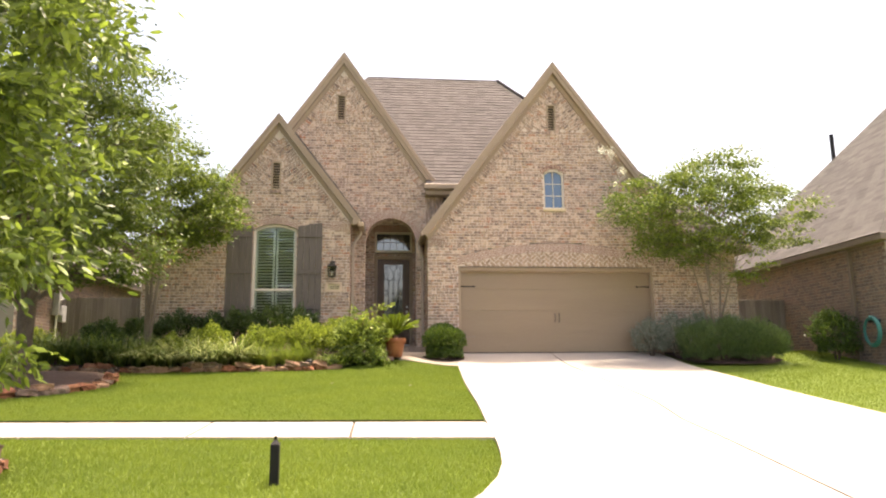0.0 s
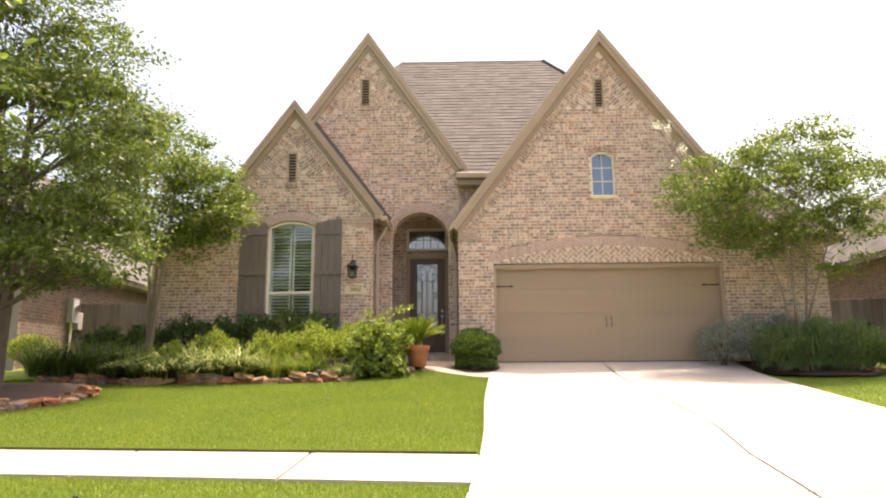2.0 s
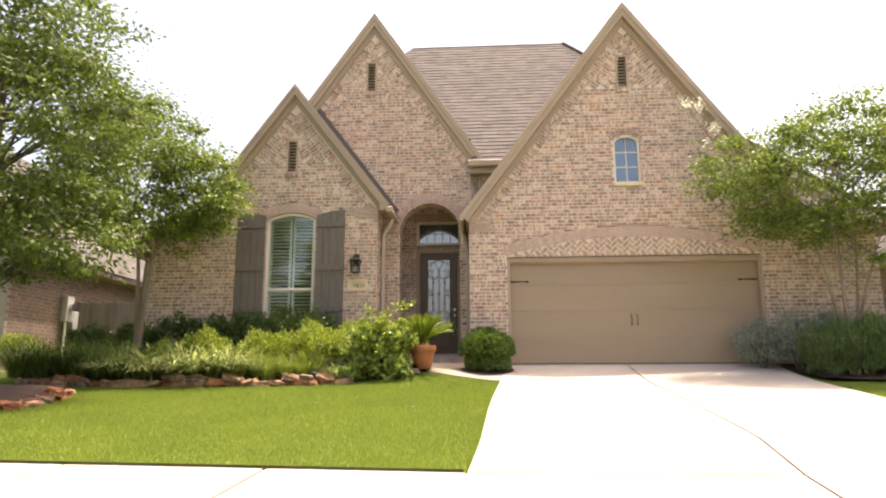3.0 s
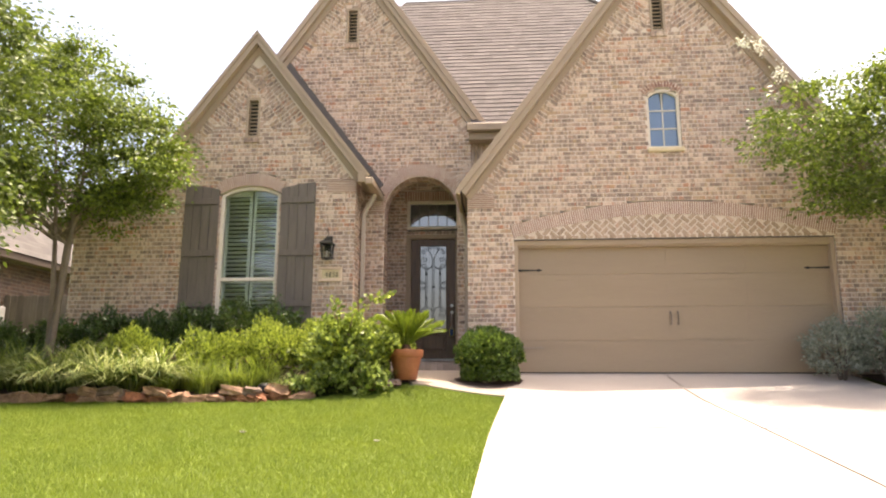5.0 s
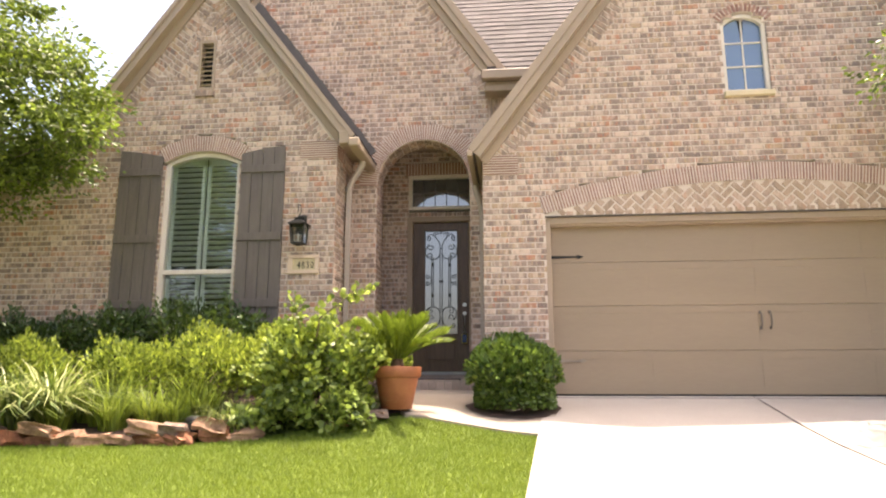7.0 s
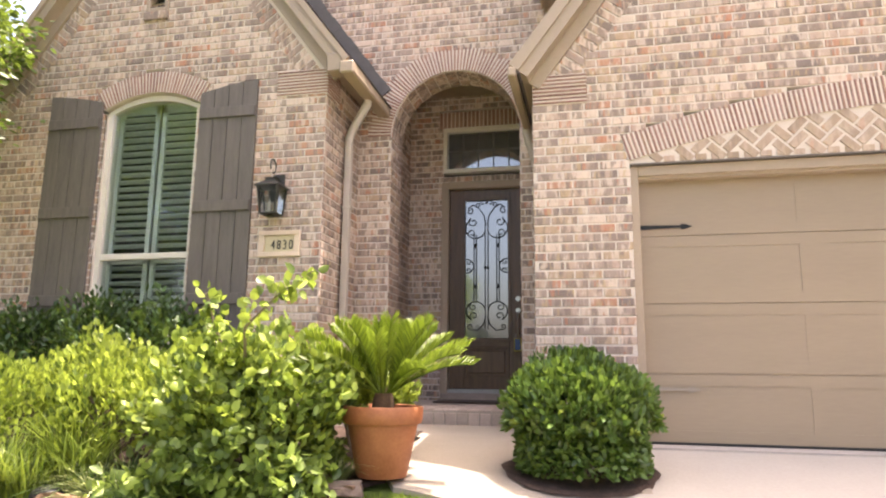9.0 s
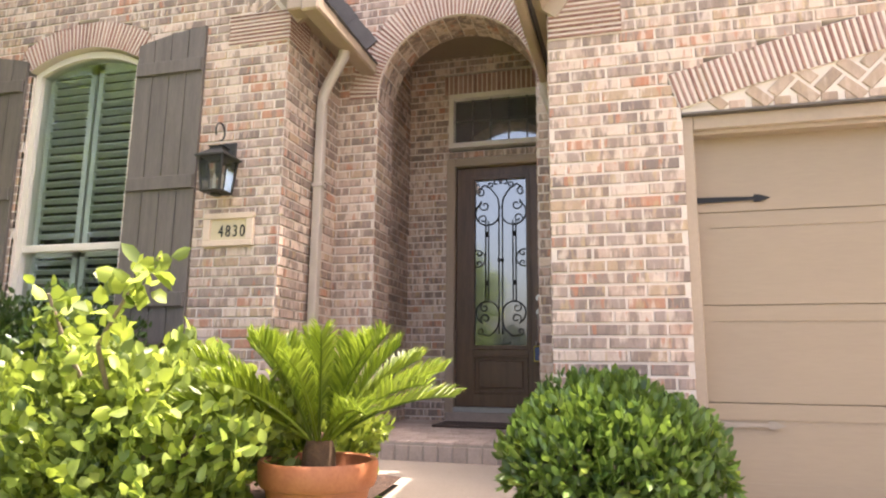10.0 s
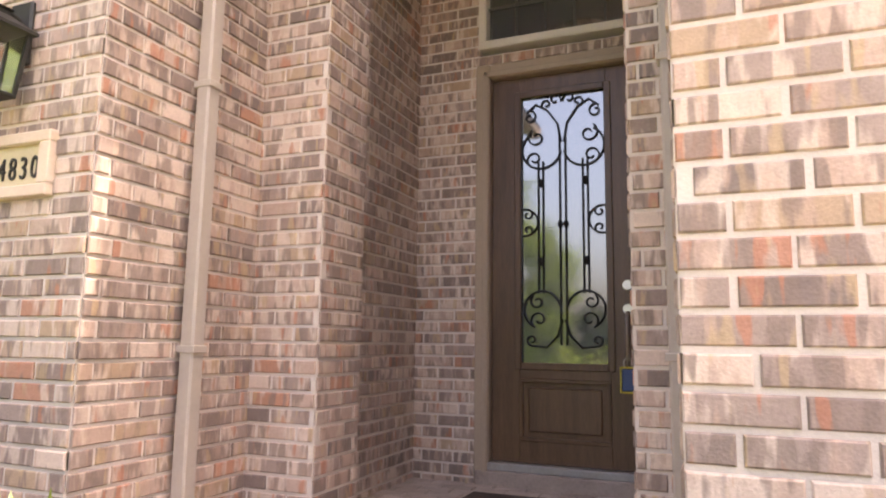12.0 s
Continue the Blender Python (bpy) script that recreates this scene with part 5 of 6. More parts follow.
for sx, sy in ((1, 0), (-1, 0), (0, 1), (0, -1)):
    tx, ty = sy, sx
    vs = [(sx * r + tx * w * r, -0.14 + sy * r + ty * w * r, h) for h, r in ((-0.04, 0.072), (0.198, 0.094)) for w in (-0.9, 0.9)]
    p = part("glass", Build().add(vs, [(0, 1, 3, 2)]), M_GLASS_LAMP, ln, "clear lantern glass")
    p.visible_shadow = False
part("candle", Build().lathe([(0.0, -0.04), (0.014, -0.04), (0.014, 0.06), (0.008, 0.075), (0.0, 0.10)], 10, (0, -0.14, 0)), M_FRAME, ln, "cream candle sleeve")

nb = thing("house_number_plaque", (-1.91, GY - 0.024, 1.56), "cast stone house number plaque set in the brick wall", "plaque")
M_PLAQUE = speckled("plaque_stone", (0.56, 0.43, 0.32), (0.66, 0.53, 0.41), 7, 80, 0.9, relief=0.3)
b = Build().box(-0.205, -0.014, 0, 0.205, 0.05, 0.045, 0.005).box(-0.205, -0.014, 0.20, 0.205, 0.05, 0.245, 0.005).box(-0.205, -0.014, 0.045, -0.15, 0.05, 0.20, 0.004).box(0.15, -0.014, 0.045, 0.205, 0.05, 0.20, 0.004)
part("surround", b, M_PLAQUE, nb)
# yellowish stone colour stands in for light bounced into the recess
part("panel", Build().box(-0.15, 0.010, 0.045, 0.15, 0.05, 0.20), M_STONE, nb, "sunk panel of the plaque, coloured yellowish for bounced light")
for k, digit in enumerate("4830"):
    cu = bpy.data.curves.new("numeral", "FONT")
    cu.body, cu.size, cu.extrude, cu.align_x = digit, 0.122, 0.003, "CENTER"
    tmp = bpy.data.objects.new("numeral", cu)
    scene.collection.objects.link(tmp)
    bpy.context.view_layer.update()
    me = bpy.data.meshes.new_from_object(tmp)
    bpy.data.objects.remove(tmp)
    me.transform(Matrix.Translation((-0.065 + 0.059 * k, 0.006, 0.072)) @ Matrix.Rotation(radians(90), 4, "X") @ Matrix.Diagonal((0.72, 1.0, 1.0, 1.0)))
    me.materials.clear()
    me.materials.append(M_NUMERAL)
    num = new("numeral", me)
    num.parent = nb
    num["label"] = "black numeral " + digit


M_SPOUT = speckled("beige_metal", (0.37, 0.315, 0.262), (0.43, 0.37, 0.31), 3, 50, 0.5, relief=0.06)


def downspout(x, y, top, bottom, offset, label):
    ds = thing("downspout", (x, y, bottom), label, "downspout", "downspouts")
    h = top - bottom
    b = Build().box(-0.034, -0.036, 0, 0.034, 0.036, h - 0.42, 0.008)
    part("pipe", b, M_SPOUT, ds)
    pts = [(0, 0, h - 0.44), (0, 0, h - 0.38), (offset * 0.25, -0.01, h - 0.28), (offset * 0.75, -0.03, h - 0.14), (offset, -0.04, h - 0.06), (offset, -0.04, h + 0.02)]
    part("elbow", Build().tube(pts, 0.045, 10), M_SPOUT, ds, "", True)
    for z in (0.9, 2.0):
        part("strap", Build().box(-0.046, -0.041, z, 0.046, 0.037, z + 0.03, 0.003), M_SPOUT, ds)


downspout(-1.455, 17.95, 3.22, 0.10, 0.19, "tan metal downspout on the brick return wall")
downspout(0.372, 18.33, 2.95, 0.10, -0.085, "tan metal downspout in the corner beside the arched entry")

# ---- neighbours ----
M_EAVE = speckled("brown_eave", (0.13, 0.10, 0.08), (0.18, 0.14, 0.11), 4, 50, 0.6, relief=0.1)


def neighbour(name, x, y0, y1, out, eave, slope, depth, label):
    """A brick house seen along its side wall: wall, roof, eave."""
    h = thing(name, (x, (y0 + y1) / 2, 0.0), label, "house")
    L = (y1 - y0) / 2
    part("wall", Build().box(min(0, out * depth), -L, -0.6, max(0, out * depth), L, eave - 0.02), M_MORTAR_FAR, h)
    br = Build()
    z, k = -0.3, 0
    while z < eave - 0.1:
        y = -L + (k % 2) * 0.1
        while y < L:
            br.box(min(-out * 0.006, 0.0), y, z, max(-out * 0.006, 0.0), min(y + 0.194, L), z + 0.067)
            y += 0.205
        z, k = z + 0.079, k + 1
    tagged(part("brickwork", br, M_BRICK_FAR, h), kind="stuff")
    part("eave", Build().box(min(-out * 0.32, 0), -L - 0.3, eave - 0.02, max(-out * 0.32, 0), L + 0.3, eave + 0.13, 0.01), M_EAVE, h, "dark brown boxed eave and gutter")
    top = depth * 0.5
    ov = 0.34
    vs = [(-out * ov, -L - 0.3, eave + 0.12), (-out * ov, L + 0.3, eave + 0.12), (out * top, L - 0.86 * top, eave + top * slope), (out * top, -L + top * 0.6, eave + top * slope), (out * depth, L, eave + 0.1), (out * depth, -L, eave + 0.1)]
    part("roof", Build().add(vs, [(0, 1, 2, 3), (1, 4, 2), (2, 4, 5, 3), (0, 3, 5), (0, 5, 4, 1)]), M_SHINGLE_FAR, h, "grey-brown shingled hip roof")
    rows = Build()
    n = int(math.hypot(top, top * slope) / 0.15)
    nrm = Vector((-out * slope, 0, 1)).normalized() * 0.012
    for i in range(n):
        f0, f1 = i / n, (i + 1) / n
        pt = lambda f, e: Vector(vs[0 if e == 0 else 1]).lerp(Vector(vs[3 if e == 0 else 2]), f)
        a0, a1, c0, c1 = pt(f0, 0), pt(f0, 1), pt(f1, 0), pt(f1, 1)
        m = max(1, int((a1 - a0).length / 0.35))
        for q in range(m):
            w0, w1 = q / m, (q + 1) / m
            rows.add([a0.lerp(a1, w0) + nrm * 1.3, a0.lerp(a1, w1) + nrm * 1.3, c0.lerp(c1, w1) + nrm * 0.4, c0.lerp(c1, w0) + nrm * 0.4], [(0, 1, 2, 3)])
    tagged(part("shingle", rows, M_SHINGLE_FAR, h), kind="stuff")
    return h


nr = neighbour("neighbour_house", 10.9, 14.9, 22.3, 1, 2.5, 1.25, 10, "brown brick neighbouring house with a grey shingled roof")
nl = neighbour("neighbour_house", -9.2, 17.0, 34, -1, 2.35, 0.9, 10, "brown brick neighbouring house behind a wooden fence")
vp = thing("vent_pipe", (13.65, 20.0, 6.0), "black vent pipe standing on the neighbouring roof", "pipe")
part("pipe", Build().tube([(0, 0, -0.6), (0, 0, 0.95)], 0.065, 10), M_IRON, vp)
part("collar", Build().lathe([(0.16, -0.25), (0.07, 0.0), (0.065, 0.02)], 12), M_GREY, vp)
dsn = thing("downspout", (10.84, 16.05, -0.3), "dark downspout on the neighbouring brick wall", "downspout", "downspouts")
part("pipe", Build().box(-0.05, -0.04, 0, 0.05, 0.04, 2.80, 0.008), M_EAVE, dsn)


def board_fence(name, x0, x1, y, z0, z1, label, rail_front):
    f = thing(name, ((x0 + x1) / 2, y, z0), label, "fence")
    n = int((x1 - x0) / 0.142)
    w = (x1 - x0) / n
    meshes = [mesh_of("board", Build().prism([(-w / 2 + 0.004, 0), (w / 2 - 0.004, 0), (w / 2 - 0.004, z1 - z0 - 0.02 - d), (w / 2 - 0.02, z1 - z0 - d), (-w / 2 + 0.02, z1 - z0 - d), (-w / 2 + 0.004, z1 - z0 - 0.02 - d)], 0, 0.018), M_FENCE) for d in (0, 0.012)]
    for i in range(n):
        ob = new("board", meshes[i % 2])
        ob.location, ob.parent = ((i + 0.5) * w - (x1 - x0) / 2, random.uniform(-0.003, 0.003), 0), f
    for z in (0.25, z1 - z0 - 0.25):
        part("rail", Build().box(-(x1 - x0) / 2, 0.02, z, (x1 - x0) / 2, 0.06, z + 0.085, 0.004), M_FENCE, f)
    for x in (-(x1 - x0) / 2 + 0.05, (x1 - x0) / 2 - 0.05):
        part("post", Build().box(x - 0.045, 0.06, -0.2, x + 0.045, 0.15, z1 - z0 - 0.06, 0.004), M_FENCE, f)
    if rail_front:
        part("cap_rail", Build().box(-(x1 - x0) / 2, -0.02, z1 - z0, (x1 - x0) / 2, 0.05, z1 - z0 + 0.03, 0.004), M_FENCE, f)
        for x, z in ((-0.72, 1.22), (-0.72, 0.35)):
            part("gate_hinge", Build().prism([(x - 0.12, z - 0.05), (x, z - 0.02), (x + 0.18, z - 0.012), (x + 0.18, z + 0.012), (x, z + 0.02), (x - 0.12, z + 0.05)], -0.014, -0.003), M_IRON, f, "black iron gate hinge")
        part("latch", Build().box(0.62, -0.03, 0.85, 0.70, -0.002, 1.0, 0.006), M_IRON, f, "black gate latch")
    return f


board_fence("fence_gate", 8.52, 10.88, 19.0, -0.05, 1.5, "weathered grey wooden gate between the houses", True)
board_fence("wooden_fence", -9.18, -6.57, 19.4, 0.0, 1.62, "weathered grey wooden fence between the houses", False)
board_fence("wooden_fence", -30, -9.2, 23.0, 0.0, 1.7, "weathered grey wooden fence behind the lawn", False)
em = thing("electric_meter", (-9.13, 18.95, 0.95), "grey electric meter boxes on the neighbouring brick wall", "meter")
part("box", Build().box(-0.06, -0.16, 0.15, 0.1, 0.12, 0.75, 0.01), M_GREY, em)
part("dial", Build().tube([(0.1, -0.02, 0.5), (0.17, -0.02, 0.5)], 0.085, 16), M_METAL, em, "round glass meter dial")
part("lower_box", Build().box(-0.06, 0.16, 0.0, 0.08, 0.36, 0.42, 0.01), M_GREY, em)
part("conduit", Build().tube([(0.0, -0.02, 0.2), (0.0, -0.02, -0.9)], 0.03, 8), M_WHITEPIPE, em, "white conduit")
hr = thing("hose_reel", (10.8, 15.4, 0.0), "teal garden hose coiled on the neighbouring wall", "hose")
b = Build()
for k in range(6):
    b.tube([(-0.06 - 0.02 * (k % 3), 0.27 * math.cos(a) * (1 - 0.04 * k), 0.42 + 0.36 * math.sin(a) * (1 - 0.04 * k)) for a in [2 * math.pi * i / 28 for i in range(29)]], 0.014, 6, False)
part("hose", b, speckled("teal_hose", (0.02, 0.14, 0.13), (0.04, 0.22, 0.20), 6, 60, 0.5), hr, "", True)
part("bracket", Build().box(-0.08, -0.1, 0.62, 0.1, 0.1, 0.7, 0.01), M_IRON, hr)
pl = thing("path_marker", (-1.51, 5.86, float(gz(-1.51, 5.86)) - 0.02), "dark bronze garden light post with a pointed cap on the lawn", "garden light")
part("post", Build().box(-0.033, -0.033, 0, 0.033, 0.033, 0.30, 0.006), M_IRON, pl)
part("cap", Build().add([(-0.036, -0.036, 0.30), (0.036, -0.036, 0.30), (0.036, 0.036, 0.30), (-0.036, 0.036, 0.30), (0, 0, 0.345)], [(0, 1, 4), (1, 2, 4), (2, 3, 4), (3, 0, 4), (0, 3, 2, 1)]).lathe([(0.0, 0.365), (0.014, 0.355), (0.010, 0.335)], 8), M_IRON, pl, "black pointed cap")

# ---- plants ----
def rand_dirs(n):
    d = rng.normal(size=(n, 3))
    return d / np.linalg.norm(d, axis=1, keepdims=True)


def foliage(name, centres, dirs, length, width, mat, parent, label="", fold=0.25, droop=0.0):
    ob = new(name, leaf_mesh(name, centres, dirs, length, width, mat, fold, droop))
    ob.parent = parent
    return tagged(ob, label, kind="stuff")


def bush(name, at, radii, n, leaf, width, mat, label, category="shrub", group="", lumps=9, up=0.5, stems=7, mat2=None, rough=0.35, low=-0.25, lift=0.85, sprigs=70, reach=1.0, loose=0.16):
    """A shrub: stems from the ground and a lumpy shell of leaves."""
    t = thing(name, at, label, category, group)
    rx, ry, rz = radii
    lump_d = rand_dirs(lumps)
    lump_d[:, 2] = np.abs(lump_d[:, 2]) * 0.9 + 0.05
    lump_d /= np.linalg.norm(lump_d, axis=1, keepdims=True)
    d = rand_dirs(n)
    d[:, 2] = np.where(d[:, 2] < low, -d[:, 2], d[:, 2])
    near = np.max(d @ lump_d.T, axis=1)
    r = rng.uniform(0.45, 1.0, n) ** 0.5 * (0.72 + rough * np.clip((near - 0.6) / 0.4, 0, 1))
    ph = rng.uniform(0, 6.28, 6)
    r *= 1 + loose * (np.sin(6.1 * d[:, 0] + ph[0]) * np.sin(5.3 * d[:, 2] + ph[1]) + 0.8 * np.sin(9.7 * d[:, 1] + ph[2]) * np.sin(8.3 * d[:, 0] + ph[3]) + 0.6 * np.sin(15 * d[:, 2] + ph[4]) * np.sin(13 * d[:, 0] + ph[5]))
    p = d * r[:, None] * np.array([rx, ry, rz]) + np.array([0, 0, rz * lift])
    if low < -0.5:  # clipped shrubs keep their width down to the ground
        under = d[:, 2] < 0
        p[under, :2] *= (0.95 / np.sqrt(np.maximum(0.12, 1 - d[under, 2] ** 2)))[:, None]
    p[:, 2] = np.maximum(p[:, 2], 0.03)
    ld = d * 0.7 + rand_dirs(n) * 0.7 + np.array([0, 0, up])
    half = rng.random(n) < 0.5
    foliage("foliage", p[half], ld[half], leaf, width, mat, t)
    foliage("foliage", p[~half], ld[~half], leaf * 0.9, width, mat2 or mat, t)
    # loose sprigs that break the outline
    sd = rand_dirs(sprigs)
    sd[:, 2] = np.abs(sd[:, 2]) * 0.8 + 0.05
    k = 11
    base = np.repeat(sd * np.array([rx, ry, rz]) * 0.86 + np.array([0, 0, rz * lift]), k, 0)
    way = np.repeat(sd * 0.6 + np.array([0, 0, 0.7]) + rng.normal(0, 0.25, (sprigs, 3)), k, 0)
    far_ = np.tile(np.linspace(0, 1, k), sprigs)[:, None] * np.repeat(rng.uniform(0.08, 0.24, sprigs), k)[:, None] * (rx + rz) * reach
    sp = base + way * far_ * 0.9
    foliage("sprig", sp + rng.normal(0, leaf * 0.25, sp.shape), way * 0.7 + rand_dirs(sprigs * k) * 0.8, leaf * 1.05, width * 1.05, mat, t)
    b = Build()
    for i in range(stems):
        a = rng.uniform(0, 2 * math.pi)
        q = np.array([math.cos(a) * rx * 0.6, math.sin(a) * ry * 0.6, rz * rng.uniform(0.9, 1.5)])
        b.tube([(0.04 * math.cos(a), 0.04 * math.sin(a), -0.03), tuple(q * np.array([0.35, 0.35, 0.5])), tuple(q)], [0.014, 0.010, 0.004], 5)
    part("stem", b, M_BARK, t)
    return t


def blade_mesh(name, roots, heads, lean, length, width, mat, seg=4, parent=None):
    """Arching strap leaves from roots, leaning in the direction of heads."""
    n = len(roots)
    ln = length * rng.uniform(0.6, 1.15, n)
    le = lean * rng.uniform(0.35, 1.3, n)
    side = np.stack([-heads[:, 1], heads[:, 0], np.zeros(n)], 1)
    vs, tri = [], []
    rows = []
    for k in range(seg + 1):
        f = k / seg
        out = heads * (le * ln * f ** 1.6)[:, None]
        zz = ln * (f - 0.55 * np.clip(le, 0, 1.4) * f ** 2.4)
        c = roots + out + np.stack([np.zeros(n), np.zeros(n), zz], 1)
        w = width * (1 - f) ** 0.6 * 0.5 + 0.0004
        rows.append(np.stack([c - side * w, c + side * w], 1))
    arr = np.concatenate(rows, 1)
    m = arr.shape[1]
    base = np.arange(n)[:, None] * m
    for k in range(seg):
        a = k * 2
        tri += [base + np.array([[a, a + 1, a + 3]]), base + np.array([[a, a + 3, a + 2]])]
    ob = new(name, tri_mesh(name, arr.reshape(-1, 3), np.concatenate(tri, 1).reshape(-1, 3), mat))
    ob.parent = parent
    return tagged(ob, kind="stuff")


def grass_clump(at, radius, n, length, lean, label, mats, group="grass clumps in the bed", width=0.011):
    t = thing("grass_clump", at, label, "ornamental grass", group)
    for k, mat in enumerate(mats):
        m = n // len(mats)
        a = rng.uniform(0, 2 * math.pi, m)
        r = radius * np.sqrt(rng.uniform(0, 1, m))
        roots = np.stack([np.cos(a) * r, np.sin(a) * r, np.full(m, -0.02)], 1)
        a2 = a + rng.normal(0, 0.6, m)
        heads = np.stack([np.cos(a2), np.sin(a2), np.zeros(m)], 1)
        blade_mesh("blade", roots, heads, lean, length, width, mat, 4, t)
    return t


def tree(name, at, trunks, blobs, tips, leaf, width, mat, bark, label, per_tip=110, cluster=0.34, trunk_r=0.1, fork=0.45, droop=0.2, mat2=None, flat=(0.62, 0.62, 0.42)):
    """A tree: tapered trunks, limbs to tips spread through the crown's blobs, leaves round each tip."""
    t = thing(name, at, label, "tree")
    pts = []
    wts = np.array([b[3] * b[4] * b[5] for b in blobs])
    wts = wts / wts.sum()
    for i in rng.choice(len(blobs), tips, p=wts):
        cx, cy, cz, rx, ry, rz = blobs[i]
        d = rand_dirs(1)[0] * rng.uniform(0.35, 1.0) ** 0.45
        pts.append((cx + d[0] * rx, cy + d[1] * ry, cz + d[2] * rz))
    pts = np.array(pts) - np.array(at)
    heads = []
    for j, (dx, dy, top) in enumerate(trunks):
        b = Build()
        line, rad, nseg = [], [], 7
        for k in range(nseg + 1):
            f = k / nseg
            line.append((dx * f ** 1.2 + 0.05 * math.sin(3 * f + j), dy * f ** 1.2 + 0.05 * math.cos(2.4 * f + j * 2), -0.08 + (top + 0.08) * f))
            rad.append(trunk_r * (1.25 - 0.25 * min(1, f * 6) - 0.72 * f))
        b.tube(line, rad, 10)
        part("trunk", b, bark, t, "", True)
        heads.append(line)
    for i, p in enumerate(pts[: min(tips, 110)]):
        line = heads[i % len(heads)]
        best = min(range(2, len(line)), key=lambda k: abs(line[k][2] - (p[2] - fork * math.hypot(p[0] - line[k][0], p[1] - line[k][1]))))
        s = Vector(line[best])
        e = Vector(p)
        mid = s.lerp(e, 0.5) + Vector((0, 0, 0.12 * (e - s).length)) + Vector(rng.normal(0, 0.05, 3))
        r0 = max(0.008, trunk_r * (0.42 - 0.3 * best / len(line)))
        part("limb", Build().tube([s, s.lerp(mid, 0.6), mid, mid.lerp(e, 0.55), e], [r0, r0 * 0.75, r0 * 0.5, r0 * 0.3, 0.003], 5, False), bark, t, "", True)
    n = tips * per_tip
    idx = np.repeat(np.arange(tips), per_tip)
    size = cluster * rng.uniform(0.5, 1.3, tips)[idx]
    off = rng.normal(size=(n, 3)) * size[:, None] * np.array(flat)
    c = pts[idx] + off
    d = off / (size[:, None] + 1e-6) + rand_dirs(n) * 0.8 + np.array([0, 0, -droop])
    h = rng.random(n) < 0.6
    foliage("crown", c[h], d[h], leaf, width, mat, t, "", 0.2, 0.1)
    foliage("crown", c[~h], d[~h], leaf * 0.85, width, mat2 or mat, t, "", 0.2, 0.1)
    return t


def stones(name, pts, size, z_of, group, label):
    """Rough edging stones laid end to end along a line of points, in one or two rows."""
    line = [Vector(p) for p in pts]
    k = 0
    for a, c in zip(line[:-1], line[1:]):
        d = c - a
        s = 0.0
        while s < d.length:
            ln = size * rng.uniform(0.75, 1.35)
            for row in range(2 if rng.random() < 0.28 else 1):
                p = a + d.normalized() * (s + ln / 2)
                bm = bmesh.new()
                bmesh.ops.create_cube(bm, size=1)
                bmesh.ops.subdivide_edges(bm, edges=bm.edges[:], cuts=2, use_grid_fill=True)
                h = size * rng.uniform(0.34, 0.55)
                w = size * rng.uniform(0.55, 0.9)
                seed = Vector(rng.uniform(-50, 50, 3))
                for v in bm.verts:
                    q = v.co.copy()
                    q *= 1 - 0.18 * max(0, q.length - 0.62)
                    q += noise.noise_vector(q * 1.7 + seed) * 0.27 + noise.noise_vector(q * 4.5 + seed) * 0.07
                    v.co = Vector((q.x * ln, q.y * w, q.z * h))
                me = bpy.data.meshes.new(name)
                bm.to_mesh(me)
                bm.free()
                me.materials.append(M_ROCK)
                ob = tagged(new(name, me), label, "stone", group)
                x, y = p.x + rng.normal(0, 0.02), p.y + rng.normal(0, 0.03)
                ob.matrix_world = pose(x, y, z_of(x, y) + h * 0.42 + row * size * 0.36, rng.uniform(-12, 12), rng.uniform(-12, 12), math.degrees(math.atan2(d.y, d.x)) + rng.uniform(-14, 14))
                k += 1
            s += ln * 0.96


# planting bed: mulch mound in front of the wing
BED = [(-1.47, 17.47), (-6.6, 17.47), (-8.0, 17.2), (-8.2, 16.0), (-7.0, 15.25), (-5.6, 15.0), (-4.2, 15.15), (-3.2, 15.12), (-2.4, 15.2), (-1.7, 15.45), (-1.2, 15.78), (-0.75, 15.82), (-0.46, 15.82), (-0.36, 15.9), (-0.40, 16.15), (-0.50, 16.7), (-0.46, 17.2), (-1.32, 17.28)]


def bed_z(x, y):
    base = float(gz(x, y))
    f = min(1.0, max(0.0, (y - 15.05 - 0.25 * max(0, x + 2.4)) / 0.6))
    pad = max(0.0, 1 - max(0.0, math.hypot(x + 0.4, y - 15.95) - 0.25) / 0.35)
    return base + (f * 0.08 + 0.02) * (1 - pad) + 0.012 * pad


def mound(name, outline, zf, label, steps_=3):
    bm = bmesh.new()
    f = bm.faces.new([bm.verts.new((x, y, 0)) for x, y in outline])
    bmesh.ops.triangulate(bm, faces=[f])
    for _ in range(steps_):
        bmesh.ops.subdivide_edges(bm, edges=bm.edges[:], cuts=1, use_grid_fill=True)
    for v in bm.verts:
        v.co.z = zf(v.co.x, v.co.y) + noise.noise(v.co * 3.0) * 0.018
    bmesh.ops.recalc_face_normals(bm, faces=bm.faces[:])
    if bm.faces[:][0].normal.z < 0:
        bmesh.ops.reverse_faces(bm, faces=bm.faces[:])
    me = bpy.data.meshes.new(name)
    bm.to_mesh(me)
    bm.free()
    me.materials.append(M_SOIL)
    return tagged(new(name, me), label, "planting bed", "", "structure")


mound("planting_bed", BED, bed_z, "dark mulch planting bed in front of the wing")
stones("edging_stone", [(-7.9, 15.75), (-7.0, 15.2), (-5.6, 14.95), (-4.2, 15.08), (-3.2, 15.05), (-2.4, 15.13), (-1.80, 15.36)], 0.24, lambda x, y: float(gz(x, y)) - 0.01, "bed edging stones", "rough red and tan sandstone edging the planting bed")

stones("edging_stone", [(-1.15, 15.76), (-0.62, 15.80)], 0.2, lambda x, y: float(gz(x, y)) - 0.01, "bed edging stones", "rough orange sandstone beside the pot")
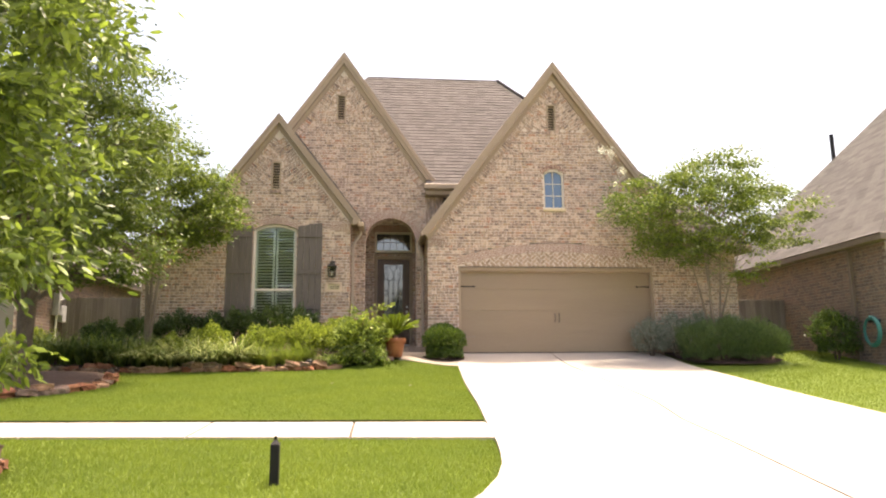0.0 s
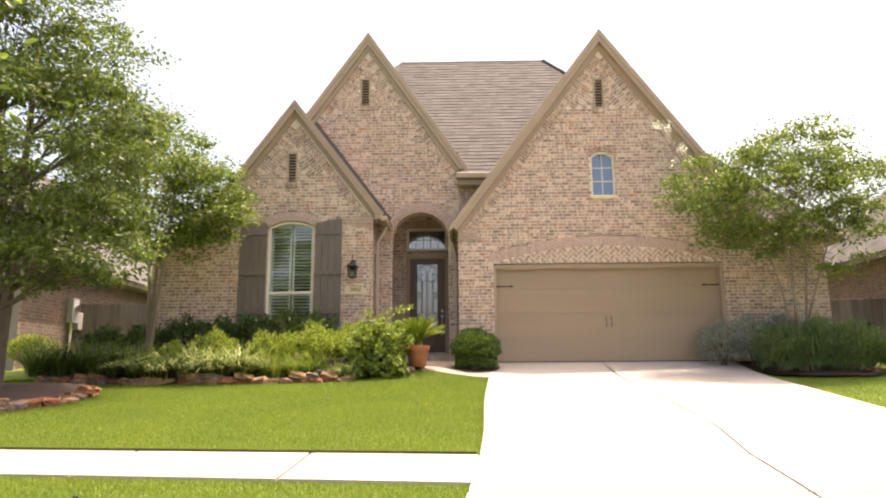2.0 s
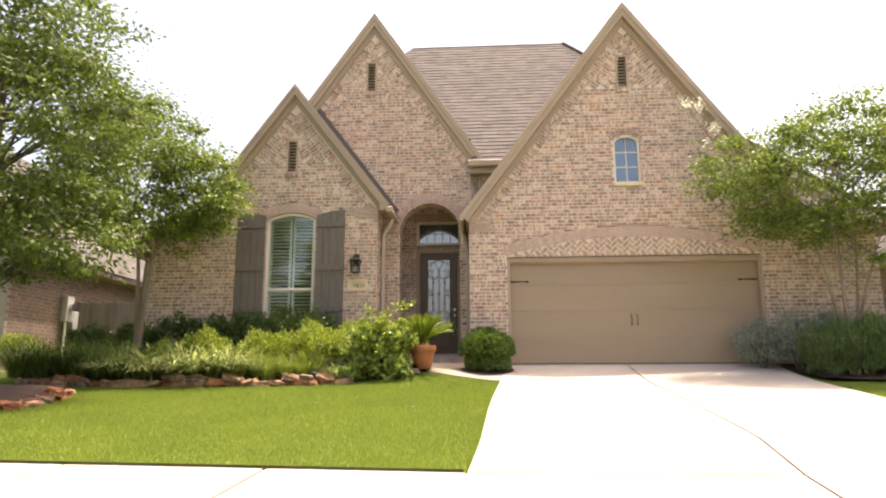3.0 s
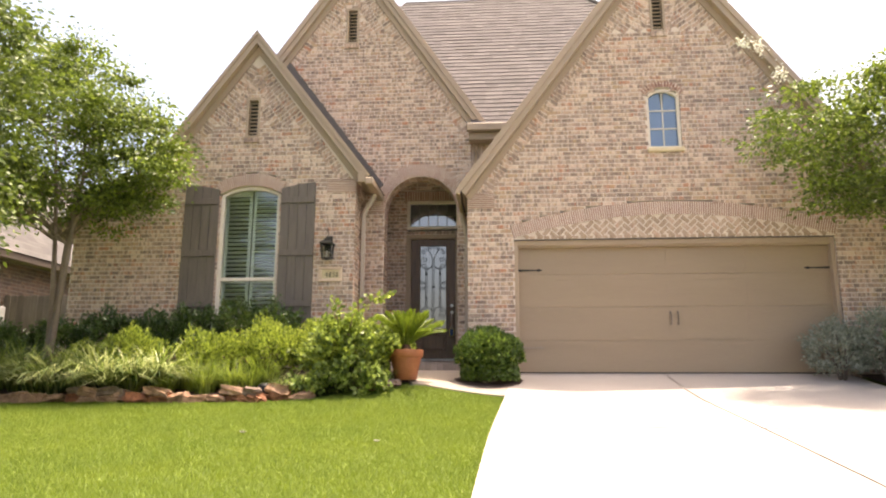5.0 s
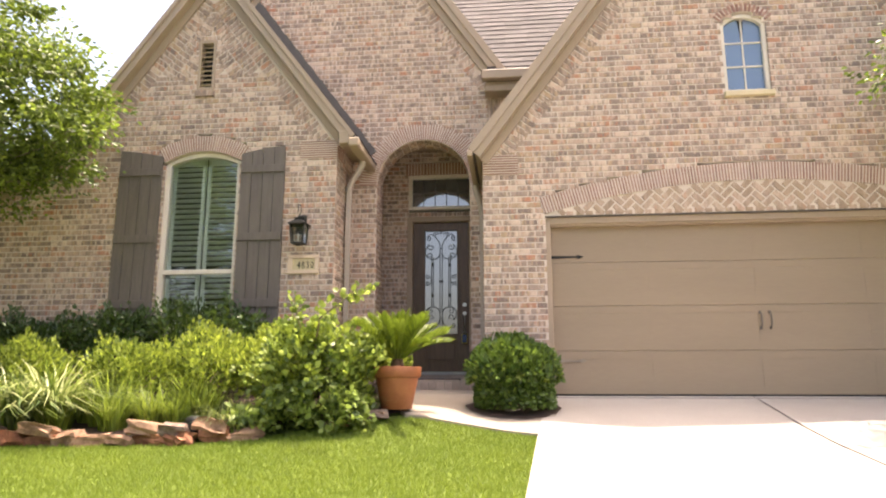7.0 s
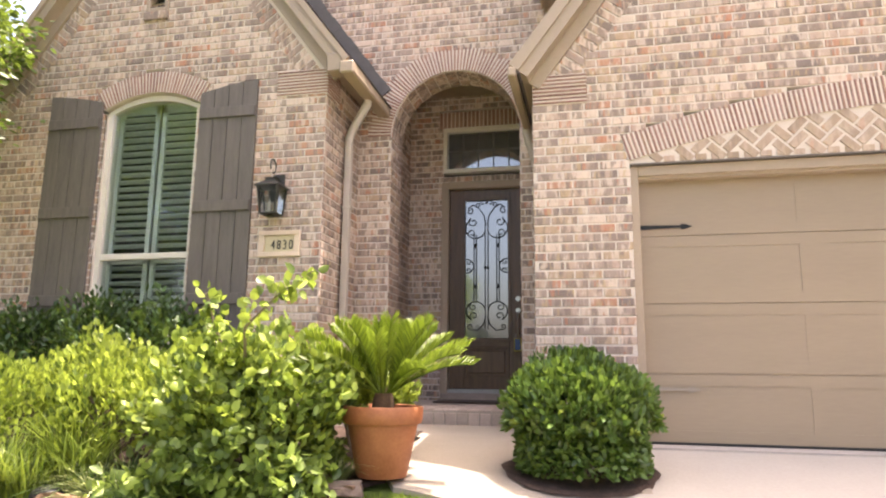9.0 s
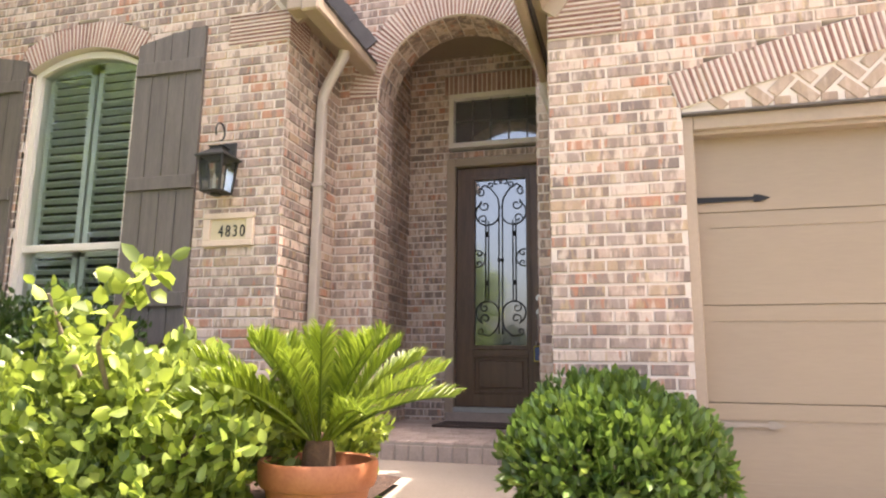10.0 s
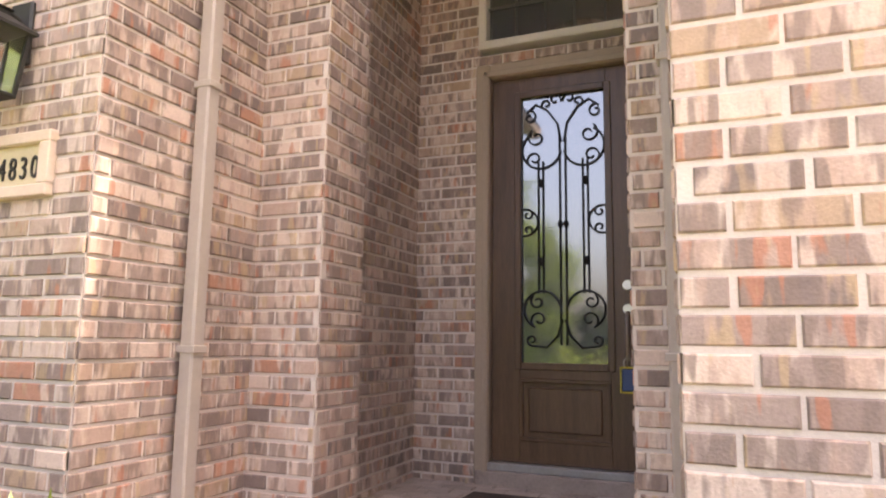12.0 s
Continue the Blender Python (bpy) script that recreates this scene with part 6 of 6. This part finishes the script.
stones("edging_stone", [(-0.98, 15.68), (-0.62, 15.70)], 0.17, lambda x, y: float(gz(x, y)) - 0.01, "bed edging stones", "rough orange sandstone beside the pot")
# dark hedge under the window
for x, y, r, h in ((-6.3, 16.95, 0.45, 0.42), (-5.5, 17.0, 0.5, 0.50), (-4.75, 17.0, 0.47, 0.48), (-4.0, 17.0, 0.46, 0.54), (-3.3, 16.95, 0.46, 0.58), (-2.6, 16.95, 0.44, 0.54), (-7.0, 16.5, 0.45, 0.42)):
    bush("dark_shrub", (x, y, bed_z(x, y)), (r, 0.36, h), 2300, 0.06, 0.030, L_DARK, "dark green glossy shrub beneath the window wall", group="dark shrubs along the wall", rough=0.5, lumps=14)
# bright shrubs in the middle of the bed
for x, y, r, h in ((-4.6, 16.1, 0.36, 0.36), (-3.3, 16.15, 0.40, 0.34), (-2.4, 16.1, 0.38, 0.39), (-1.8, 16.2, 0.38, 0.38), (-5.4, 16.25, 0.26, 0.24)):
    bush("bright_shrub", (x, y, bed_z(x, y)), (r, 0.40, h), 3300, 0.058, 0.034, L_SHRUB, "bright yellow-green shrub in the planting bed", group="bright shrubs in the bed", up=0.9, rough=0.8, lumps=11, sprigs=80, reach=0.35, loose=0.14)
# big leafy shrub with a long arching shoot
big = bush("leafy_shrub", (-1.2, 15.85, bed_z(-1.2, 15.85)), (0.56, 0.46, 0.42), 7000, 0.066, 0.048, L_LEAFY, "large leafy shrub with an arching shoot near the pot", lumps=16, rough=0.6, mat2=L_SHRUB, low=-0.7, sprigs=130, loose=0.3)
b, c, d = Build(), [], []
for pts in ([(0, -0.1, 0.3), (0.04, -0.25, 0.66), (0.13, -0.45, 0.90), (0.44, -0.68, 1.06), (0.72, -0.88, 1.15)], [(0, -0.1, 0.3), (-0.06, -0.2, 0.62), (-0.12, -0.36, 0.92), (-0.13, -0.45, 1.10)], [(0.1, -0.1, 0.35), (0.16, -0.2, 0.55), (0.26, -0.34, 0.68), (0.36, -0.44, 0.74)]):
    b.tube(pts, [0.014, 0.011, 0.009, 0.007, 0.003][: len(pts)], 6)
    for f in np.linspace(0.05, 1, 110):
        s = f * (len(pts) - 1)
        i = min(int(s), len(pts) - 2)
        p = np.array(pts[i]) * (1 - s + i) + np.array(pts[i + 1]) * (s - i)
        q = rng.normal(size=3)
        c.append(p + q * (0.085 - 0.045 * f))
        d.append(q + np.array([0.2, 0, 0.2]))
# leaves trailing down to the lawn, in uneven bunches
bunch = np.array([(x, rng.uniform(-0.50, -0.2), 0.40 * rng.random() * max(0.0, 1 - (x / 0.7) ** 2) - 0.08) for x in rng.uniform(-0.7, 0.55, 60)])
trail = np.repeat(bunch, 32, 0) + rng.normal(0, 0.055, (60 * 32, 3))
part("shoot", b, M_BARK_SMOOTH, big, "long arching green shoot")
foliage("shoot_leaf", np.array(c), np.array(d), 0.070, 0.056, L_SHRUB, big)
foliage("foliage", trail, rand_dirs(len(trail)) + np.array([0, -0.6, 0.1]), 0.072, 0.054, L_LEAFY, big)
bush("leafy_shrub", (-0.80, 16.6, bed_z(-0.8, 16.6)), (0.42, 0.4, 0.30), 1800, 0.07, 0.04, L_SHRUB, "bright low shrub between the wall and the pot", up=0.9)
# strap-leaved clumps along the front
i = 0
for x in np.arange(-7.8, -5.5, 0.40):
    y = 15.65 + 0.12 * math.sin(i)
    grass_clump((x, y, bed_z(x, y)), 0.16, 300, 0.95, 1.0, "dark green strap-leaved grass clump behind the edging stones", (L_GRASSY, L_ROSEMARY), width=0.019)
    i += 1
for x in np.arange(-5.45, -3.75, 0.27):
    y = 15.42 + 0.13 * math.sin(i * 1.7)
    grass_clump((x, y, bed_z(x, y)), 0.12, 230, rng.uniform(0.75, 0.98), 1.3, "dark green and cream strap-leaved grass clump behind the edging stones", (L_ROSEMARY, L_PALE, L_GRASSY, L_PALE), width=0.026)
    i += 1
for x in np.arange(-3.65, -2.15, 0.19):
    y = 15.55 + 0.16 * math.sin(i * 2.3)
    grass_clump((x, y, bed_z(x, y)), 0.13, 210, rng.uniform(0.38, 0.56), 0.7, "bright lime green grass clump behind the edging stones", (L_LIME, L_GRASSY), width=0.012)
    i += 1
for x, y in ((-2.05, 15.55), (-1.86, 15.48), (-1.98, 15.75)):
    grass_clump((x, y, bed_z(x, y)), 0.08, 130, 0.36, 1.2, "small cream and green grass tuft beside the drain cap", (L_PALE, L_DARK), width=0.016)
for x in np.arange(-5.05, -2.2, 0.85):
    grass_clump((x, 15.85, bed_z(x, 15.85)), 0.14, 200, rng.uniform(0.45, 0.66), 0.75, "bright green grass clump among the shrubs", (L_GRASSY, L_SHRUB), width=0.018)
grass_clump((-0.66, 15.84, bed_z(-0.66, 15.84)), 0.06, 160, 0.28, 0.9, "small drying grass clump beside the pot", (L_GRASSY, L_PALE), width=0.008)
bl = thing("black_drain_cap", (-2.24, 15.36, bed_z(-2.24, 15.36)), "small black plastic drain cap in the planting bed", "drain cap")
part("cap", Build().lathe([(0.09, 0), (0.09, 0.10), (0.075, 0.13), (0.03, 0.15), (0.0, 0.152)], 16), M_IRON, bl, "", True)

# ---- potted palm ----
M_PALM_STEM = speckled("palm_stem", (0.05, 0.026, 0.012), (0.15, 0.085, 0.04), 20, 120, 0.9, relief=0.8, dist=0.01)
PX, PY, PZ = -0.405, 15.96, -0.085
pot = thing("terracotta_pot", (PX, PY, PZ), "large terracotta flower pot standing beside the front walk", "flower pot")
part("body", Build().lathe([(0.0, 0.0), (0.148, 0.0), (0.155, 0.01), (0.216, 0.31), (0.234, 0.316), (0.244, 0.335), (0.250, 0.405), (0.242, 0.420), (0.222, 0.416), (0.212, 0.36), (0.19, 0.33)], 40), M_TERRACOTTA, pot, "", True)
part("soil", Build().lathe([(0.20, 0.345), (0.1, 0.36), (0.0, 0.365)], 24), M_SOIL, pot, "dark potting soil")
palm = thing("sago_palm", (PX, PY, PZ + 0.36), "green sago palm with arching fronds growing in the pot", "palm")
part("trunk", Build().lathe([(0.060, -0.03), (0.072, 0.03), (0.068, 0.09), (0.05, 0.15), (0.0, 0.17)], 14), M_PALM_STEM, palm, "shaggy brown palm stem", True)
for i in range(34):
    a = i * 2.39996 + rng.uniform(-0.15, 0.15)
    f = (i + 0.5) / 34
    rise, ln = radians(84 - 56 * f + rng.uniform(-7, 7)), 0.38 + 0.17 * min(1, f * 1.6) + 0.06 * rng.random()
    head = np.array([math.cos(a), math.sin(a), 0.0])
    pts = []
    for k in range(13):
        s = k / 12 * ln
        ang = rise - (0.25 + 0.42 * f) * (k / 12) ** 1.6
        pts.append((pts[-1] + (head * math.cos(ang) + np.array([0, 0, math.sin(ang)])) * ln / 12) if pts else head * 0.05 + np.array([0, 0, 0.14]))
    b = Build().tube([tuple(p) for p in pts], [0.008 - 0.0055 * k / 12 for k in range(13)], 5)
    fr = part("frond", b, L_PALM, palm)
    side = np.array([-head[1], head[0], 0])
    vs, tri = [], []
    for k in range(84):
        s = 1.4 + k / 84 * 10.5
        j = min(int(s), 11)
        p = pts[j] * (1 - s + j) + pts[j + 1] * (s - j)
        tan = pts[j + 1] - pts[j]
        tan = tan / np.linalg.norm(tan)
        upv = np.cross(side, tan)
        upv = upv if upv[2] > 0 else -upv
        L = 0.10 * math.sin(math.pi * min(1, 0.16 + 0.86 * (1 - k / 84)) ** 0.8) + 0.025
        for sg in (-1, 1):
            dirv = side * sg * (0.42 + rng.uniform(-0.08, 0.16)) + tan * 0.68 + upv * (0.48 + rng.uniform(-0.16, 0.16))
            q0, q1 = p - tan * 0.0050, p + tan * 0.0050
            m = p + dirv * L * 0.55 + upv * 0.004
            tip = p + dirv * L - np.array([0, 0, 0.012])
            n0 = len(vs)
            vs += [q0, q1, m + tan * 0.0052, tip, m - tan * 0.0052]
            tri += [(n0, n0 + 1, n0 + 2), (n0, n0 + 2, n0 + 4), (n0 + 4, n0 + 2, n0 + 3)]
    lf = new("leaflet", tri_mesh("leaflet", np.array(vs), np.array(tri), L_PALM))
    lf.parent = fr
    tagged(lf, kind="stuff")

# ---- round shrub by the garage ----
mound("mulch_ring", [(0.76 + (0.50 + 0.03 * math.sin(3 * a) + 0.012 * math.sin(11 * a)) * math.cos(a), 16.52 + (0.41 + 0.03 * math.sin(2 * a + 1) + 0.01 * math.sin(13 * a)) * math.sin(a)) for a in [2 * math.pi * k / 44 for k in range(44)]], lambda x, y: walk_z(x, y) + 0.02, "dark mulch ring round the clipped shrub")
rs = bush("round_shrub", (0.78, 16.55, -0.09), (0.485, 0.42, 0.425), 7000, 0.062, 0.034, L_ROUND, "clipped round green shrub beside the garage pier", lumps=16, rough=0.42, up=0.9, mat2=L_ROUND, low=-0.95, lift=0.80, sprigs=120, reach=0.5, loose=0.04)
a = rng.uniform(0, 2 * math.pi, 2600)
rr = rng.uniform(0.82, 1.0, 2600)
skirt = np.stack([np.cos(a) * rr * 0.44, np.sin(a) * rr * 0.38, rng.uniform(0.0, 0.34, 2600)], 1)
for mat, count in ((L_ROUND, 150), (L_SHRUB, 26)):
    q = rand_dirs(count)
    q[:, 2] = np.abs(q[:, 2]) * 0.9 - 0.15
    heart = np.repeat(q * np.array([0.485, 0.42, 0.425]) * 1.0 + np.array([0, 0, 0.34]), 7, 0)
    spread = np.repeat(q, 7, 0) * 0.6 + rand_dirs(count * 7) * 0.9
    foliage("rosette", heart + spread * 0.03, spread, 0.066, 0.034, mat, rs)
foliage("foliage", skirt, skirt * np.array([1.2, 1.2, 0.2]) + rand_dirs(2600) * 0.5, 0.054, 0.032, L_ROUND, rs)

# ---- right-hand bed ----
RBED = [(6.34, 17.15), (6.32, 16.2), (6.5, 15.6), (7.2, 15.35), (8.2, 15.4), (8.8, 15.9), (8.9, 17.15)]
mound("planting_bed_right", RBED, lambda x, y: float(gz(x, y)) + 0.04, "dark mulch bed beside the garage", 2)
for x, y, r, h in ((5.95, 16.8, 0.48, 0.46), (6.5, 16.6, 0.52, 0.52), (7.3, 16.75, 0.6, 0.55), (8.0, 16.8, 0.5, 0.5)):
    bush("silver_shrub", (x, y, float(gz(x, y)) + 0.03), (r, 0.45, h), 3400, 0.05, 0.022, L_SILVER, "silver-grey leafed shrub beside the garage wall", group="silver shrubs", rough=0.45, low=-0.9)
for x, y, r, h in ((6.75, 15.95, 0.55, 0.46), (7.35, 15.85, 0.65, 0.52), (8.0, 15.9, 0.65, 0.52), (8.55, 16.1, 0.5, 0.42)):
    t = bush("rosemary_shrub", (x, y, float(gz(x, y)) + 0.03), (r, 0.55, h), 6500, 0.11, 0.013, L_ROSEMARY, "upright needle-leafed green shrub beside the driveway", group="needle-leafed shrubs", up=1.6, rough=0.4, low=-0.95)
bush("clipped_shrub", (10.35, 16.2, -0.20), (0.55, 0.5, 0.62), 5000, 0.06, 0.035, L_DARK, "green shrub with bright top beside the neighbouring wall", mat2=L_ROUND, low=-0.9)
bush("bright_shrub", (-8.6, 16.6, -0.15), (0.55, 0.5, 0.42), 1800, 0.06, 0.035, L_SHRUB, "bright green shrub on the neighbouring lawn", group="shrubs on the neighbouring lawn")

# ---- trees ----
tree("crape_myrtle", (-5.95, 16.2, bed_z(-5.95, 16.2) - 0.03), [(-0.30, 0.1, 3.9), (0.45, -0.1, 3.7), (0.05, 0.35, 4.0)],
     [(-6.1, 16.2, 3.7, 1.75, 1.4, 1.35), (-4.9, 16.1, 3.3, 1.0, 0.9, 0.8), (-7.1, 16.2, 3.1, 0.9, 0.9, 0.7), (-5.6, 16.2, 4.7, 0.7, 0.9, 0.75), (-6.6, 16.2, 5.0, 0.55, 0.6, 0.6), (-4.3, 16.0, 3.75, 0.5, 0.5, 0.35), (-4.35, 16.0, 2.95, 0.5, 0.5, 0.3), (-5.1, 16.1, 2.35, 0.6, 0.5, 0.35)],
     250, 0.078, 0.040, L_MYRTLE, M_BARK_SMOOTH, "multi-stemmed crape myrtle tree in the planting bed", 130, 0.22, 0.055, mat2=L_NEAR, flat=(0.85, 0.85, 0.34))
mt = tree("crape_myrtle", (7.15, 15.95, float(gz(7.1, 15.95)) + 0.02), [(-0.7, 0.0, 3.2), (0.5, 0.2, 3.4), (-0.2, -0.3, 3.6), (0.9, -0.1, 3.0), (0.1, 0.3, 3.3)],
     [(7.1, 15.95, 3.3, 1.9, 1.3, 1.1), (5.5, 15.9, 3.5, 0.85, 0.7, 0.65), (8.8, 15.95, 3.2, 1.2, 0.9, 0.85), (6.2, 15.9, 2.4, 0.9, 0.6, 0.4), (7.6, 15.95, 4.35, 1.0, 0.8, 0.65), (6.7, 15.9, 4.3, 0.6, 0.6, 0.5), (8.2, 15.9, 2.05, 0.9, 0.6, 0.35), (6.4, 15.9, 2.15, 0.8, 0.6, 0.32)],
     250, 0.078, 0.040, L_MYRTLE, M_BARK_SMOOTH, "multi-stemmed crape myrtle tree with white blossom beside the garage", 112, 0.21, 0.036, mat2=L_NEAR, flat=(0.9, 0.9, 0.32))
c, d = [], []
for p in ((4.62, 15.9, 4.85), (4.85, 15.9, 4.80), (5.1, 15.9, 4.35), (9.9, 15.95, 3.65), (8.2, 15.95, 5.05)):
    q = rng.normal(size=(70, 3)) * np.array([0.05, 0.05, 0.07])
    c.append(q + np.array(p) - np.array(mt.location))
    d.append(q * 5 + rand_dirs(70))
foliage("blossom", np.concatenate(c), np.concatenate(d), 0.035, 0.03, L_FLOWER, mt, "white blossom at the branch tips")
b = Build()
for s, e in (((5.3, 15.9, 3.8), (4.65, 15.9, 4.8)), ((5.4, 15.9, 3.7), (4.86, 15.9, 4.75)), ((5.6, 15.9, 3.6), (5.1, 15.9, 4.3))):
    s, e = Vector(s) - mt.location, Vector(e) - mt.location
    b.tube([s, s.lerp(e, 0.5) + Vector((-0.06, 0, 0)), e], [0.008, 0.006, 0.003], 5)
part("flower_stem", b, M_BARK_SMOOTH, mt)
oak = tree("oak_tree", (-7.12, 13.35, float(gz(-7.12, 13.35)) - 0.02), [(0.15, 0.0, 6.2), (-0.5, 0.2, 5.0)],
     [(-6.9, 13.2, 3.6, 2.2, 2.1, 1.7), (-6.7, 13.2, 5.6, 1.7, 1.7, 1.3), (-5.6, 12.9, 2.0, 1.1, 1.0, 0.8), (-8.0, 13.2, 2.6, 1.6, 1.5, 1.2), (-6.4, 12.8, 1.7, 1.2, 1.0, 0.5), (-5.6, 13.0, 4.2, 1.0, 1.0, 0.9), (-6.6, 13.2, 7.0, 1.0, 1.0, 0.8)],
     420, 0.088, 0.042, L_OAK, M_BARK, "young oak tree in a stone-edged mulch ring", 125, 0.25, 0.11, mat2=L_MYRTLE, flat=(0.85, 0.85, 0.36))
RC = (-6.98, 13.0)
mound("tree_ring", [(RC[0] + 1.42 * math.cos(a), RC[1] + 1.52 * math.sin(a)) for a in [2 * math.pi * k / 20 for k in range(20)]], lambda x, y: float(gz(x, y)) + 0.16 * max(0, 1 - ((x - RC[0]) ** 2 + (y - RC[1]) ** 2) / 4.0) + 0.02, "dark mulch ring round the oak tree", 2)
stones("ring_stone", [(RC[0] + 1.47 * math.cos(a), RC[1] + 1.57 * math.sin(a)) for a in [radians(k) for k in range(-150, 41, 19)]], 0.24, lambda x, y: float(gz(x, y)) - 0.01, "stones of the oak ring", "rough red and tan sandstone edging the tree ring")
tree("street_tree", (-4.75, 6.2, float(gz(-4.75, 6.2)) - 0.02), [(0.1, 0.05, 5.2)],
     [(-4.75, 6.2, 2.6, 1.75, 1.75, 2.0), (-4.6, 6.1, 0.9, 1.55, 1.3, 0.9), (-5.0, 6.2, 4.5, 1.1, 1.2, 1.1), (-3.9, 6.1, 0.2, 0.75, 0.6, 0.55), (-3.7, 6.0, 2.0, 0.7, 0.7, 0.9)],
     190, 0.115, 0.046, L_NEAR, M_BARK, "leafy young street tree with bright pointed leaves", 165, 0.27, 0.08, droop=0.35, mat2=L_OAK, flat=(0.75, 0.75, 0.5))
SC = (-4.85, 6.2)
mound("tree_ring_street", [(SC[0] + 1.0 * math.cos(a), SC[1] + 0.95 * math.sin(a)) for a in [2 * math.pi * k / 16 for k in range(16)]], lambda x, y: float(gz(x, y)) + 0.1 * max(0, 1 - ((x - SC[0]) ** 2 + (y - SC[1]) ** 2)) + 0.02, "dark mulch ring round the street tree", 2)
stones("ring_stone", [(SC[0] + 1.05 * math.cos(a), SC[1] + 1.0 * math.sin(a)) for a in [radians(k) for k in range(-120, 121, 24)]], 0.2, lambda x, y: float(gz(x, y)) - 0.01, "stones of the street tree ring", "rough red sandstone edging the tree ring")

# woods across the street, seen in the glass; leaf colour darkened for the reflection
n = 26000
px = rng.uniform(-70, 70, n)
hgt = 6.0 + 2.4 * np.sin(px * 0.21) + 1.6 * np.sin(px * 0.57 + 1) + 1.2 * np.sin(px * 1.3)
pz = rng.random(n) ** 0.8 * hgt
py = -30 + rng.normal(0, 1.6, n)
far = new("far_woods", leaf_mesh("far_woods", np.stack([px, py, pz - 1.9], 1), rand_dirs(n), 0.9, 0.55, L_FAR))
tagged(far, "green trees across the street, leaves darkened for the glass reflection", "trees", "", "stuff")

# ---- pale petals fallen on the lawn ----
M_PETAL = speckled("pale_petal", (0.40, 0.37, 0.30), (0.52, 0.49, 0.41), 20, 120, 0.7, relief=0.1)
for x, y, turn in ((-1.58, 12.86, 0.4), (-0.21, 12.48, 2.1)):
    pt = thing("fallen_petal", (x, y, float(gz(x, y)) + 0.006), "small pale curled petal lying on the lawn", "petal", "petals on the lawn")
    q = [(0.034 * math.cos(turn + a) * k, 0.026 * math.sin(turn + a) * k, 0.016 * k * k) for k in (0.35, 0.75, 1.0) for a in [2 * math.pi * i / 10 for i in range(10)]]
    part("petal", Build().add(q + [(0, 0, 0)], [(i, (i + 1) % 10, (i + 1) % 10 + 10, i + 10) for i in range(10)] + [(10 + i, 10 + (i + 1) % 10, (i + 1) % 10 + 20, i + 20) for i in range(10)] + [(30, (i + 1) % 10, i) for i in range(10)]), M_PETAL, pt, "", True)

# ---- mown grass ----
def turf(name, n, inside, x0, x1, y0, y1, height=0.020):
    x, y = rng.uniform(x0, x1, n), rng.uniform(y0, y1, n)
    keep = inside(x, y)
    x, y = x[keep], y[keep]
    m = len(x)
    z = gz(x, y) - 0.02
    a = rng.uniform(0, 2 * math.pi, m)
    h = height * rng.uniform(0.6, 1.3, m)
    w = 0.004
    root = np.stack([x, y, z], 1)
    s = np.stack([np.cos(a), np.sin(a), np.zeros(m)], 1) * w
    tip = root + np.stack([rng.normal(0, 0.014, m), rng.normal(0, 0.014, m), h + 0.012], 1)
    vs = np.stack([root - s, root + s, tip], 1).reshape(-1, 3)
    ob = new(name, tri_mesh(name, vs, np.arange(3 * m).reshape(-1, 3), L_TURF))
    return tagged(ob, "short mown bright green grass", "grass", "", "stuff")


def on_lawn(x, y):
    edge = np.interp(y, (9.0, 10.2, 12.3, 13.3, 15.6), (0.57, 0.66, 0.75, 0.81, 0.98))
    bed = np.interp(x, (-8, -7, -5.6, -2.4, -1.7, -1.2, -0.55, -0.2, 0.45, 0.97), (15.9, 15.15, 14.9, 15.08, 15.33, 15.66, 15.72, 15.845, 15.775, 15.62))
    ring = ((x - RC[0]) / 1.47) ** 2 + ((y - RC[1]) / 1.57) ** 2 > 1
    return (y > 9.075 - 0.05 * x) & (x < edge) & (y < bed) & ring


turf("grass", 420000, on_lawn, -8.5, 1.0, 9.0, 16.1)
turf("grass", 150000, lambda x, y: (y < 7.78 - 0.085 * np.maximum(x, -5)) & (x < np.interp(y, (1.2, 2.5, 4.0, 5.3, 6.0, 6.6, 7.4, 8.2), (-2.2, -1.5, -0.8, -0.04, 0.23, 0.35, 0.44, 0.5)) - 0.01) & ((x - SC[0]) ** 2 + (y - SC[1]) ** 2 > 1.05), -5.5, 0.62, 4.2, 8.3)
turf("grass", 90000, lambda x, y: (x > np.interp(y, (7.4, 9.2, 11.5, 16.0), (6.12, 6.01, 6.0, 6.27))) & ((y < 15.4) | (x > 8.9)), 6.0, 10.8, 9.05, 18.5)
